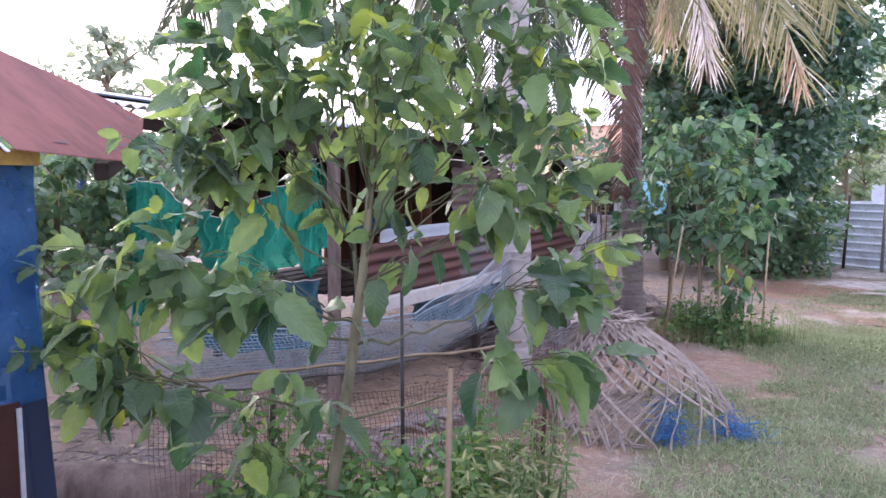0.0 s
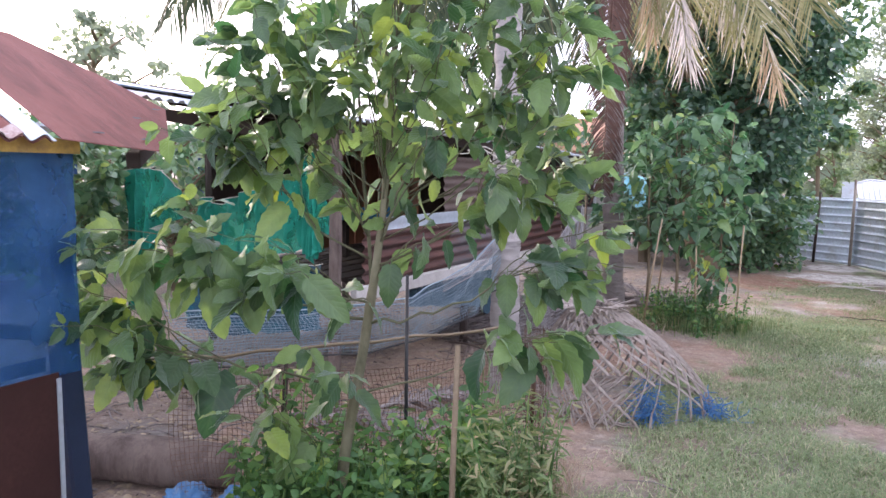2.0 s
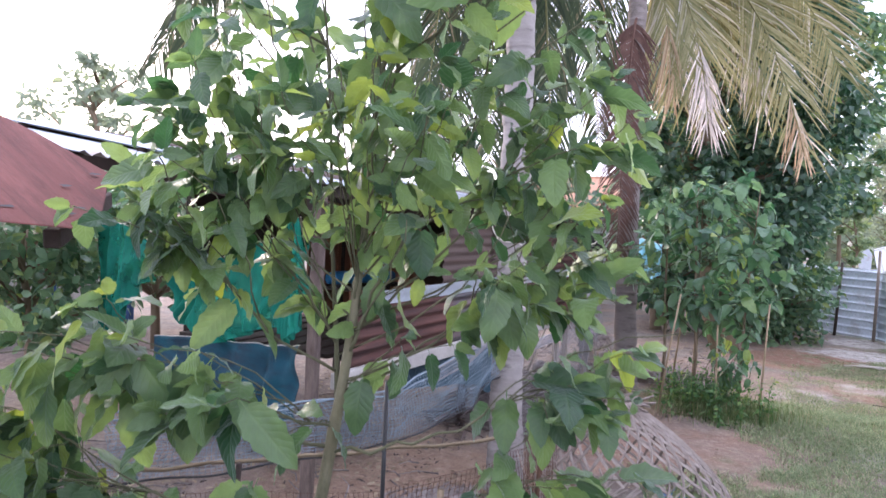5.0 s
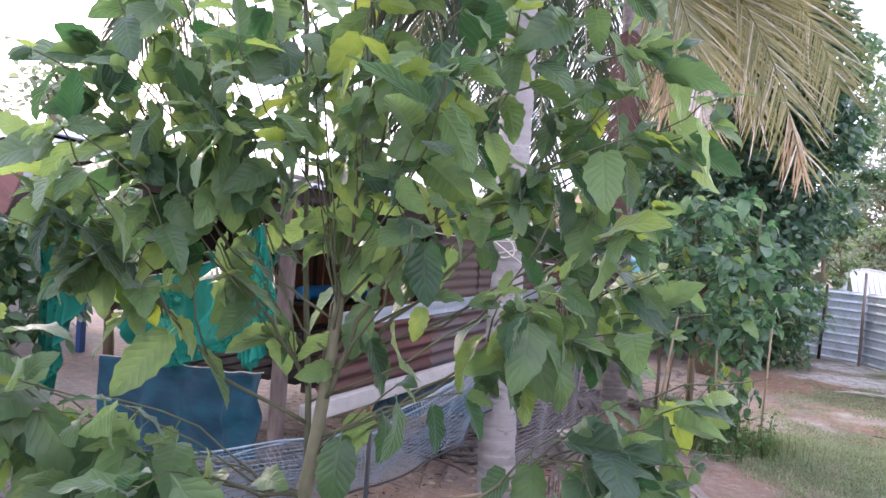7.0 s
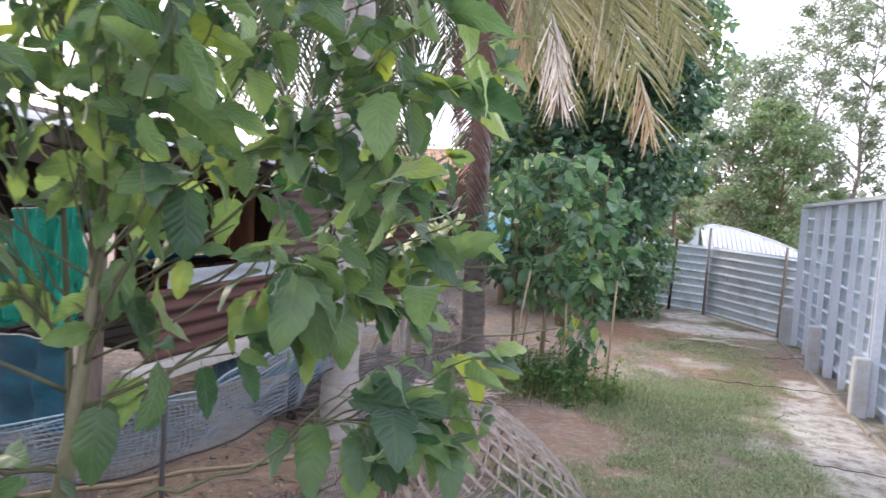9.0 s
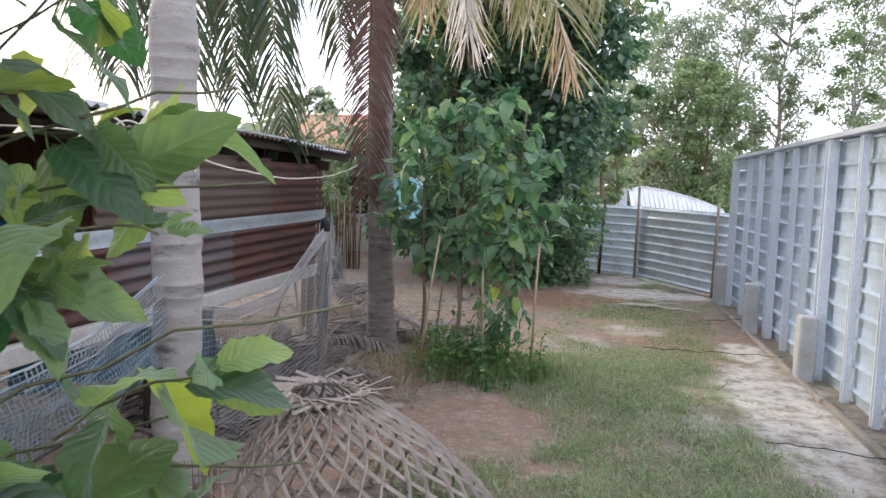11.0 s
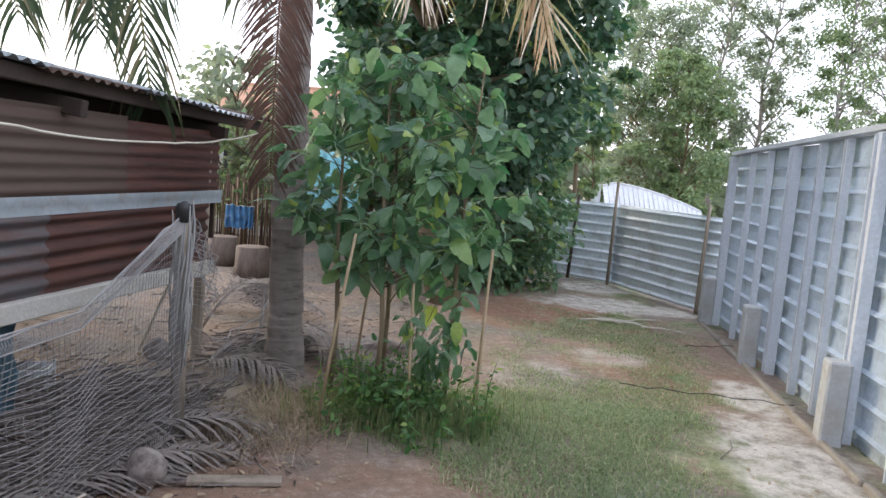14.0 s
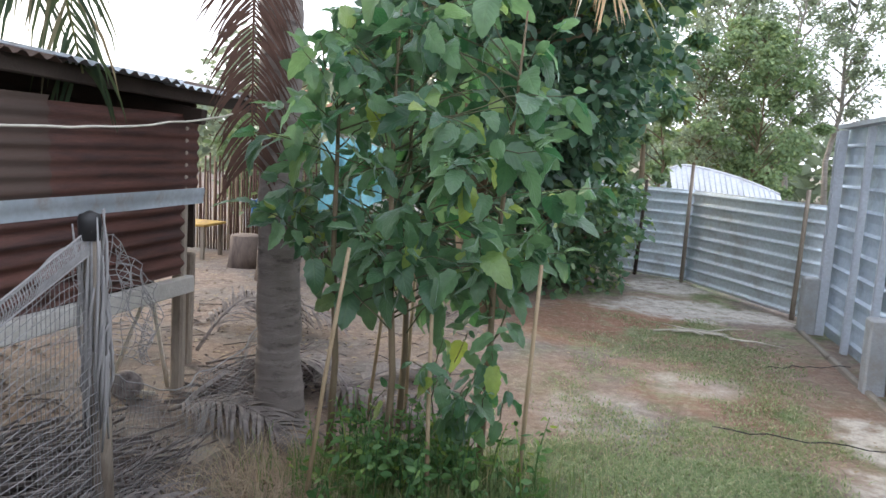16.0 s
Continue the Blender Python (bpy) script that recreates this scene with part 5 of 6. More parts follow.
build_tree("tree", "leafy tree before the far house", "tree", (-5.0, 13.2, 0), 3.0, 1.0, M_FARTREE, 48, 2600, 0.2, 0.12, 30, open_=0.7)
build_tree("tree", "leafy garden tree behind the shed", "tree", (-4.3, 12.1, 0), 1.9, 0.75, M_LIGHTTREE, 46, 1500, 0.3, 0.1, 20, open_=0.8)


def build_far_woods():
    """The tree line that closes the view all round."""
    r = random.Random(77)
    mats = []
    for k in range(14000):
        a = r.uniform(radians(-115), radians(60))
        d = r.uniform(34, 42)
        top = 3.2 + 1.6 * noise.noise((a * 6, 0, 1)) + 0.8 * noise.noise((a * 25, 3, 1))
        z = top * r.random() ** 0.7
        s = r.uniform(5, 9)
        mats.append(Matrix.Translation((d * math.sin(a), d * math.cos(a), z)) @ Euler((r.uniform(-1, 1), r.uniform(-1, 1), r.uniform(0, 6.3))).to_matrix().to_4x4() @ Matrix.Diagonal((s, s, s, 1)))
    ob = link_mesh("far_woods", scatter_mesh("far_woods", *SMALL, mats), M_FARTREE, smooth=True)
    tagged(ob, "distant line of grey-green trees", "woods", kind="stuff")


build_far_woods()
# ---------------------------------------------------------------- nets
def net(bag, rows, cols, radius, grid):
    """Crossed strands over a surface given by grid(s, t)."""
    for i in range(rows + 1):
        bag.tube([grid(k / cols, i / rows) for k in range(cols + 1)], radius, 3, False)
    for k in range(cols + 1):
        bag.tube([grid(k / cols, i / rows) for i in range(rows + 1)], radius, 3, False)
    return bag


def along(stops, s):
    """A point on a line of stops of (x, y, low, high)."""
    f = s * (len(stops) - 1)
    i = min(int(f), len(stops) - 2)
    a, b = stops[i], stops[i + 1]
    return [p + (q - p) * (f - i) for p, q in zip(a, b)]


def net_on(stops, rows, cols, radius, bow=0.0, seed=0.0, lift=0.02):
    def grid(s, t):
        x, y, z0, z1 = along(stops, s)
        w = noise.noise((s * 6 + seed, t * 2.5, seed)) * bow
        return Vector((x + w, y + 0.5 * w, z0 + (z1 - z0) * t + lift * noise.noise((s * 9, t * 4, seed + 5))))
    return net(Bag(), rows, cols, radius, grid)


def hung_net(name, label, stops, rows, cols, radius, bow, seed, material, cords):
    """A net with the cords that run along its edges: (height share, radius, material)."""
    t = thing(name, label, "netting", at=(stops[0][0], stops[0][1], 0))
    inv = Matrix.Translation((-stops[0][0], -stops[0][1], 0))
    o = net_on(stops, rows, cols, radius, bow, seed).put("mesh", material, t, smooth=False)
    o.matrix_parent_inverse = inv
    for share, rad, m in cords:
        pts = []
        for k in range(61):
            x, y, z0, z1 = along(stops, k / 60)
            w = noise.noise((k / 60 * 6 + seed, share * 2.5, seed)) * bow
            pts.append((x + w + 0.004, y + 0.5 * w, z0 + (z1 - z0) * share + 0.02 * noise.noise((k / 60 * 9, share * 4, seed + 5))))
        o = Bag().tube(pts, rad, 5).put("border_cord", m, t)
        o.matrix_parent_inverse = inv
    return t


NET_A = [(-2.12, 0.85, 0.56, 0.84), (-1.9, 1.48, 0.5, 0.76), (-1.67, 2.25, 0.46, 0.73), (-1.53, 2.72, 0.55, 0.87), (-1.44, 3.0, 0.7, 1.05)]
slung = hung_net("draped_net", "blue-grey fishing net slung between palm and hut", NET_A, 18, 110, 0.0012, 0.05, 1.0, M_NET, ((0.0, 0.005, M_BLACK), (1.0, 0.005, M_NET)))
NET_B = [(-2.14, 0.88, 0.58, 0.8), (-1.93, 1.5, 0.52, 0.73), (-1.7, 2.27, 0.48, 0.7), (-1.56, 2.74, 0.58, 0.83), (-1.49, 2.98, 0.68, 0.92)]
hung_net("draped_net", "blue-grey fishing net folded behind another", NET_B, 15, 104, 0.001, 0.07, 4.0, M_NET, ((1.0, 0.004, M_NET),))
NET_C = [(-1.53, 3.1, 0.0, 0.92), (-1.56, 3.8, 0.0, 0.78), (-1.58, 4.4, 0.0, 0.78), (-1.56, 4.85, 0.0, 1.0), (-1.53, 5.1, 0.02, 1.14)]
yard = hung_net("yard_net", "grey square-mesh net stretched from palm to post", NET_C, 32, 66, 0.0014, 0.03, 7.0, M_NETGREY, ((1.0, 0.004, M_NETGREY),))


def hem(parent, stops, s0, n, wide0):
    """The doubled top edge of a net: close rungs between two cords."""
    bag = Bag()

    def rim(s):
        x, y, z0, z1 = along(stops, s)
        return x, y, z1, wide0 + 0.035 * max(0.0, s - 0.45)

    for k in range(n):
        x, y, z, wide = rim(s0 + (1 - s0) * k / n)
        bag.tube([(x + 0.012, y, z + 0.012), (x + 0.03, y - 0.004, z - 0.4 * wide), (x + 0.022, y - 0.012, z - wide)], 0.0019, 4, False)
    for drop, off in ((0.0, 0.014), (1.0, 0.022)):
        pts = []
        for k in range(61):
            x, y, z, wide = rim(s0 + (1 - s0) * k / 60)
            pts.append((x + off, y - 0.012 * drop, z + 0.012 - drop * (wide + 0.012)))
        bag.tube(pts, 0.0032, 5)
    bag.put("gathered_hem", M_NETGREY, parent, smooth=False).matrix_parent_inverse = Matrix.Translation((-stops[0][0], -stops[0][1], 0))


hem(yard, NET_C, 0.0, 170, 0.05)
hem(slung, NET_A, 0.62, 44, 0.045)
NET_D = [(-1.56, 5.15, 0.0, 0.62), (-1.6, 5.6, 0.0, 0.42), (-1.62, 6.1, 0.0, 0.4), (-1.6, 6.4, 0.0, 0.5)]
hung_net("yard_net", "slack grey net from the post to the palm", NET_D, 18, 44, 0.0011, 0.05, 9.0, M_NETGREY, ((1.0, 0.003, M_NETGREY),))
# rusty wire mesh round the shrub
WIRE = [(-2.0, 0.72, 0.0, 0.6), (-1.62, 1.0, 0.0, 0.6), (-1.16, 1.3, 0.0, 0.6), (-1.02, 1.9, 0.0, 0.58), (-0.96, 2.36, 0.0, 0.55)]
wf = thing("wire_fence", "low sagging fence of rusty wire mesh on sticks", "fence", at=(-1.5, 1.2, 0))
o = net_on(WIRE, 24, 100, 0.0012, 0.05, 12.0).put("wire_mesh", M_WIRE, wf, smooth=False)
o.matrix_parent_inverse = Matrix.Translation((1.5, -1.2, 0))
for k, (x, y, h, m, r0, lean) in enumerate(((-1.16, 1.27, 1.02, M_BLACK, 0.009, 0.0), (-1.66, 1.02, 0.7, M_DARKWOOD, 0.014, 0.05), (-0.72, 0.82, 0.86, M_TWIG, 0.012, 0.02), (-0.97, 2.38, 0.55, M_WIRE, 0.012, 0.02), (-1.48, 0.78, 0.4, M_WOOD, 0.02, 0.1))):
    o = tubeobj("stick", [(x, y, -0.05), (x + lean * 0.4, y, h * 0.5), (x + lean, y, h)], [r0, r0 * 0.95, r0 * 0.8], m, wf, 7)
    o.matrix_parent_inverse = Matrix.Translation((1.5, -1.2, 0))
o = tubeobj("rail", curve_pts((-2.05, 0.85, 0.64), (-0.9, 1.9, 0.72), 9, 0.02, 0.015), 0.008, M_TWIG, wf, 6)
o.matrix_parent_inverse = Matrix.Translation((1.5, -1.2, 0))
rollw = Bag()
for k in range(26):                    # a rolled end of the mesh standing by the basket
    a = k * 0.55
    rr = 0.05 + 0.0012 * k
    rollw.tube([(-0.94 + rr * math.cos(a + 0.05 * j), 2.33 + rr * math.sin(a + 0.05 * j), 0.62 * j / 8) for j in range(9)], 0.0012, 3, False)
for j in range(24):
    rollw.tube([(-0.94 + 0.065 * math.cos(a / 10 * 6.28), 2.33 + 0.065 * math.sin(a / 10 * 6.28), 0.02 + j * 0.025) for a in range(11)], 0.0012, 3, False)
tagged(rollw.put("wire_roll", M_WIRE, smooth=False), "upright roll of rusty wire mesh", "wire roll", kind="stuff")


# ---------------------------------------------------------------- post wrapped in net and plastic
def build_wrapped_post():
    t = thing("wrapped_post", "grey fence post wrapped in torn netting and plastic", "post", at=(-1.6, 5.2, 0))
    inv = Matrix.Translation((1.6, -5.2, 0))
    P = [Vector((-1.6, 5.22, -0.05)), Vector((-1.57, 5.16, 0.5)), Vector((-1.52, 5.05, 1.16))]
    tubeobj("pole", P, [0.036, 0.034, 0.03], M_WOOD, t).matrix_parent_inverse = inv
    r = random.Random(3)
    w = Bag()
    for k in range(34):
        a = r.uniform(0, 6.28)
        z0, z1 = r.uniform(0.3, 0.7), r.uniform(0.75, 1.15)
        pts = []
        for j in range(6):
            s = j / 5
            z = z0 + (z1 - z0) * s
            c = P[0].lerp(P[2], (z + 0.05) / 1.17)
            rr = 0.038 + 0.012 * math.sin(s * 5 + k)
            pts.append(c + Vector((rr * math.cos(a + s), rr * math.sin(a + s), 0)))
        w.tube(pts, [0.004, 0.007, 0.006, 0.007, 0.006, 0.003], 4)
    o = w.put("wrapping", M_NETGREY, t)
    o.matrix_parent_inverse = inv
    o["kind"] = "stuff"
    # Flat black pipe cap closing the pole's top.
    c = Bag().tube([(-1.52, 5.05, 1.09), (-1.52, 5.05, 1.15), (-1.517, 5.047, 1.172), (-1.52, 5.05, 1.178)], [0.033, 0.036, 0.031, 0.012], 9)
    c.put("cap", M_BLACK, t, "flat black cap on the top of the pole").matrix_parent_inverse = inv
    fl = net_on([(-1.54, 5.06, 0.72, 1.14), (-1.5, 5.2, 0.68, 1.05), (-1.5, 5.36, 0.6, 0.9)], 16, 14, 0.0016, 0.08, 15)
    fl.put("loose_net", M_NETGREY, t, smooth=False).matrix_parent_inverse = inv


build_wrapped_post()


# ---------------------------------------------------------------- cloths
def cloth(name, stops, material, label, category, folds=0.03, freq=7, rows=14, cols=60, seed=0, thick=0.004, hang=0.0):
    """A hung sheet with folds between a low and a high edge."""
    vs, fs = [], []
    run = Vector((stops[-1][0] - stops[0][0], stops[-1][1] - stops[0][1], 0)).normalized()
    nx, ny = run.y, -run.x
    for side in (0, 1):
        for i in range(rows + 1):
            for k in range(cols + 1):
                s, t = k / cols, i / rows
                x, y, z0, z1 = along(stops, s)
                w = folds * (math.sin(freq * 6.28 * s + 2 * noise.noise((s * 3, t * 2, seed))) * (1.1 - 0.5 * t) + 1.4 * noise.noise((s * 8, t * 3, seed)))
                vs.append((x + nx * (w + side * thick), y + ny * (w + side * thick), z0 + (z1 - z0) * t + 0.03 * noise.noise((s * 7, t, seed + 2)) - hang * math.sin(math.pi * s) * t))
    W, N = cols + 1, (rows + 1) * (cols + 1)
    for i in range(rows):
        for k in range(cols):
            a = i * W + k
            fs += [(a, a + 1, a + W + 1, a + W), (N + a, N + a + W, N + a + W + 1, N + a + 1)]
    for k in range(cols):
        for a in (k, rows * W + k):
            fs.append((a, a + 1, N + a + 1, N + a))
    t = thing(name, label, category)
    Bag().add(vs, fs).put("sheet", material, t)
    edge = [Vector(vs[rows * (cols + 1) + k]) for k in range(cols + 1)]
    Bag().tube([p + Vector((0.004, 0, 0.002)) for p in edge], 0.004, 5).put("top_cord", M_ROPE, t)
    return t


# the open end of the shed, hung with nets and a tarpaulin
cloth("shade_net", [(-3.62, 2.57, 0.95, 1.24), (-3.4, 2.5, 0.82, 1.22), (-3.05, 2.39, 0.78, 1.3), (-2.75, 2.29, 0.88, 1.38), (-2.45, 2.2, 0.98, 1.47), (-2.22, 2.13, 1.08, 1.57)], M_GREENNET, "green shade net gathered on the shed post", "shade net", 0.055, 8, rows=26, cols=130, seed=2)
cloth("shade_net", [(-2.36, 2.1, 1.02, 1.5), (-2.28, 2.08, 0.92, 1.56), (-2.2, 2.06, 0.98, 1.58)], M_GREENNET, "bunched end of green shade net on the post", "shade net", 0.026, 5, cols=44, seed=4)
cloth("shade_net", [(-4.78, 2.94, 0.25, 1.44), (-4.68, 2.91, 0.3, 1.48), (-4.55, 2.86, 0.62, 1.45), (-4.4, 2.82, 0.8, 1.47), (-4.2, 2.75, 1.0, 1.42), (-3.95, 2.68, 1.08, 1.3)], M_GREENNET, "narrow hanging strip of green shade net", "shade net", 0.045, 5, rows=20, cols=70, seed=5)
cloth("tarpaulin", [(-3.9, 2.66, 0.24, 0.7), (-3.2, 2.44, 0.3, 0.8), (-2.6, 2.26, 0.42, 0.84), (-2.24, 2.14, 0.5, 0.9)], M_TURQ, "turquoise tarpaulin hung under the green net", "tarpaulin", 0.022, 4, rows=20, cols=90, seed=8)
cloth("tarpaulin", [(-2.2, 3.1, 0.5, 0.63), (-2.21, 3.4, 0.44, 0.63), (-2.2, 4.1, 0.36, 0.62), (-2.22, 4.9, 0.1, 0.59)], M_SLATE, "faded slate-blue sheet hung below the shed's sill beam", "tarpaulin", 0.018, 9, rows=18, cols=110, seed=9)
cloth("tarpaulin", [(-1.95, 7.95, 0.92, 1.5), (-1.75, 8.0, 0.95, 1.47), (-1.52, 8.05, 1.05, 1.42)], M_CYAN, "pale cyan tarpaulin hung behind the saplings", "tarpaulin", 0.03, 3, cols=30, seed=11)
cloth("blue_cloth", [(-4.15, 11.2, 0.42, 0.72), (-3.95, 11.25, 0.4, 0.7), (-3.8, 11.3, 0.42, 0.7)], M_FADEDBLUE, "blue cloth hung before the reed wall", "cloth", 0.03, 5, cols=30, seed=13)


roll = Bag().tube(curve_pts((-3.5, 4.12, 1.058), (-3.32, 4.84, 1.058), 8, 0.0, 0.006), [0.05, 0.058, 0.055, 0.06, 0.056, 0.058, 0.054, 0.057, 0.05], 12)
tagged(roll.put("rolled_sheet", M_BLUE), "rolled blue plastic sheet on a shelf in the shed", "plastic sheet")
for x, y, rr, h, m, label in ((-3.89, 10.6, 0.19, 0.36, M_STUMP, "grey sawn stump standing in the yard"), (-3.27, 10.05, 0.2, 0.34, M_STUMP, "brown sawn stump standing in the yard")):
    ob = Bag().tube([(0, 0, -0.03), (0.01, 0, h * 0.4), (0, 0.01, h - 0.01), (0, 0.01, h)], [rr * 1.1, rr, rr * 0.96, rr * 0.9], 14).put("tree_stump", m)
    ob.location = (x, y, 0)
    tagged(ob, label, "stump")


# ---------------------------------------------------------------- bamboo basket
def build_basket():
    t = thing("bamboo_basket", "broken dome-shaped bamboo chicken basket, open lattice", "basket", at=(-0.62, 3.22, 0))
    r = random.Random(9)
    H, RB, RT = 0.64, 0.54, 0.125

    def surf(a, h):
        """A point on the leaning dome at an angle and share of its height."""
        rr = RT + (RB - RT) * (1 - h ** 1.95)
        cx, cy = -0.2 * h, -0.14 * h
        return Vector((cx + rr * math.cos(a), cy + rr * math.sin(a) * 0.95, H * h))

    n = 26
    for k in range(n):
        for sgn in (1, -1):
            a0 = 2 * math.pi * (k + (0.5 if sgn > 0 else 0)) / n + r.uniform(-0.05, 0.05)
            lo = 0.0
            am = (a0 + 0.45 * sgn) % (2 * math.pi)
            if 4.62 < am < 5.4:
                lo = r.uniform(0.3, 0.5)          # torn opening at the front
            pts, rad = [], []
            m = 14
            for j in range(m + 1):
                h = lo + (1.0 - lo) * j / m
                p = surf(a0 + sgn * 1.25 * h ** 1.3, h)
                p += Vector((r.uniform(-0.004, 0.004), r.uniform(-0.004, 0.004), 0.004 * sgn))
                pts.append(p)
            d = pts[-1] - pts[-2]
            out = Vector((pts[-1].x + 0.2, pts[-1].y + 0.14, 0))
            d.z = 0
            around = Vector((-out.y, out.x, 0)).normalized() * sgn
            way = around * 0.8 + out.normalized() * 0.6 + Vector((0, 0, r.uniform(-0.12, 0.14)))
            end = pts[-1] + way.normalized() * r.uniform(0.08, 0.2)
            pts.append(end)
            bag = Bag()
            ribbon(bag, pts, 0.0068, 0.0026)
            bag.put("strip", M_BAMBOO, t, smooth=False)
    for h in (0.02, 0.985):
        bag = Bag()
        for w in range(2):
            ribbon(bag, [surf(2 * math.pi * k / 40, h) + Vector((0, 0, 0.012 * w + r.uniform(-0.004, 0.004))) for k in range(33 if h < 0.4 else 41)], 0.004, 0.004)
        bag.put("hoop", M_BAMBOO, t, smooth=False)
    # fallen strips of the torn front
    for k in range(16):
        x = -0.42 + 0.03 * k + r.uniform(-0.03, 0.03)
        for sgn in (1, -1):
            bag = Bag()
            p = Vector((x, -0.62 + r.uniform(-0.06, 0.06), 0.02))
            q = Vector((x + 0.26 * sgn + r.uniform(-0.06, 0.06), -0.3 + r.uniform(-0.08, 0.06), r.uniform(0.22, 0.34)))
            ribbon(bag, [p, p.lerp(q, 0.35) + Vector((0, 0, 0.02)), p.lerp(q, 0.7) + Vector((0, 0, 0.015)), q], 0.0045, 0.0025)
            bag.put("strip", M_BAMBOO, t, smooth=False)


def ribbon(bag, pts, w, th):
    """A flat strip along points, standing on edge to its path."""
    pts = [Vector(p) for p in pts]
    n = len(pts)
    vs, fs = [], []
    for i, p in enumerate(pts):
        d = (pts[min(i + 1, n - 1)] - pts[max(i - 1, 0)]).normalized()
        up = Vector((0, 0, 1)) if abs(d.z) < 0.95 else Vector((1, 0, 0))
        u = d.cross(up).normalized()
        v = u.cross(d)
        side = (u * 0.55 + v * 0.85).normalized()
        nn = side.cross(d).normalized()
        for a, b in ((-1, -1), (1, -1), (1, 1), (-1, 1)):
            vs.append(p + side * w * a + nn * th * b)
    for i in range(n - 1):
        for k in range(4):
            k2 = (k + 1) % 4
            fs.append((i * 4 + k, i * 4 + k2, i * 4 + 4 + k2, i * 4 + 4 + k))
    fs += [(3, 2, 1, 0), tuple(4 * (n - 1) + k for k in range(4))]
    bag.add(vs, fs)


build_basket()


def rag(x, y, z, sx, sy, sz, material, seed, label, name="plastic_rag"):
    """A crumpled rag."""
    bm = bmesh.new()
    bmesh.ops.create_icosphere(bm, subdivisions=4, radius=1)
    for v in bm.verts:
        k = 1 + 0.45 * noise.noise(v.co * 2.2 + Vector((seed, 0, 0))) + 0.3 * noise.noise(v.co * 6 + Vector((0, seed, 0)))
        v.co = Vector((v.co.x * k * sx, v.co.y * k * sy, max(-0.3, v.co.z) * k * sz))
    ob = part(name, bm, material, smooth=True)
    ob.location = (x, y, z)
    return tagged(ob, label, "rag")


def string_tangle(x, y, sx, sy, sz, n, seed, label):
    """Shredded plastic string: many thin strands that loop and lie over one another."""
    r = random.Random(seed)
    bag = Bag()
    for k in range(n):
        p = Vector((r.gauss(0, 0.45) * sx, r.gauss(0, 0.45) * sy, 0.01 + abs(r.gauss(0, 0.4)) * sz))
        d = Vector((r.uniform(-1, 1), r.uniform(-1, 1), r.uniform(-0.6, 0.9)))
        pts = []
        for j in range(7):
            pts.append(Vector((p.x, p.y, max(0.006, p.z))))
            d += Vector((r.gauss(0, 0.5), r.gauss(0, 0.5), r.gauss(-0.12, 0.4)))
            p = p + d.normalized() * r.uniform(0.012, 0.03)
        bag.tube(pts, r.uniform(0.0012, 0.0026), 4)
    ob = bag.put("plastic_string", M_STRING)
    ob.location = (x, y, ground_height(x, y))
    tagged(ob, label, "string", kind="stuff")


M_STRING = mat("blue_plastic_string", (0.03, 0.13, 0.33), (0.07, 0.22, 0.45), 12, 0.5, 0, 0.2, 60, vary=0.3)
string_tangle(-0.42, 2.86, 0.07, 0.05, 0.26, 170, 1, "shreds of blue plastic string hanging on the basket")
string_tangle(-0.1, 3.12, 0.15, 0.08, 0.1, 190, 2, "heap of blue plastic string beside the basket")
rag(-1.7, 0.8, 0.03, 0.12, 0.11, 0.09, M_FADEDBLUE, 3, "crumpled blue net bag on the ground")
rag(-1.96, 0.78, 0.02, 0.09, 0.09, 0.08, M_FADEDBLUE, 4, "crumpled blue net bag beside the fence")


# ---------------------------------------------------------------- rope, hoses
def smooth(pts, n=6):
    """A rounded line through points."""
    P = [Vector(p) for p in pts]
    P = [P[0] * 2 - P[1]] + P + [P[-1] * 2 - P[-2]]
    out = []
    for i in range(1, len(P) - 2):
        a, b, c, d = P[i - 1:i + 3]
        for k in range(n):
            t = k / n
            out.append(0.5 * ((2 * b) + (c - a) * t + (2 * a - 5 * b + 4 * c - d) * t * t + (3 * b - a - 3 * c + d) * t ** 3))
    return out + [P[-2]]


rope = Bag()
rope.tube(curve_pts((-1.34, 3.12, 1.5), (-1.7, 6.38, 1.56), 26, 0.1, 0.004), 0.0045, 6)
for j in range(2):
    rope.tube([(-1.44 + 0.118 * math.cos(a / 3), 3.12 + 0.118 * math.sin(a / 3), 1.6 - 0.07 * j + 0.03 * math.sin(a / 3 + j)) for a in range(20)], 0.0042, 5)
rope.tube(smooth([(-1.5, 3.02, 1.6), (-1.56, 2.98, 1.63), (-1.63, 2.97, 1.6), (-1.72, 3.0, 1.585), (-1.9, 2.98, 1.6), (-2.14, 2.9, 1.6)]), 0.0042, 6)
rope.tube(smooth([(-1.66, 2.95, 1.6), (-1.6, 2.94, 1.64), (-1.55, 2.95, 1.6), (-1.6, 2.96, 1.57), (-1.66, 2.95, 1.61)]), 0.0042, 6)
rope.tube(smooth([(-1.54, 2.99, 1.6), (-1.5, 2.975, 1.53), (-1.44, 2.985, 1.49), (-1.38, 3.0, 1.505), (-1.385, 3.0, 1.56), (-1.44, 2.985, 1.6)]), 0.0042, 6)
rope.tube(smooth([(-1.55, 2.97, 1.61), (-1.46, 2.97, 1.56), (-1.38, 2.99, 1.5), (-1.32, 3.04, 1.45)]), 0.0042, 6)
tagged(rope.put("rope", M_ROPE), "pale rope knotted round the palm and stretched along the shed", "rope")
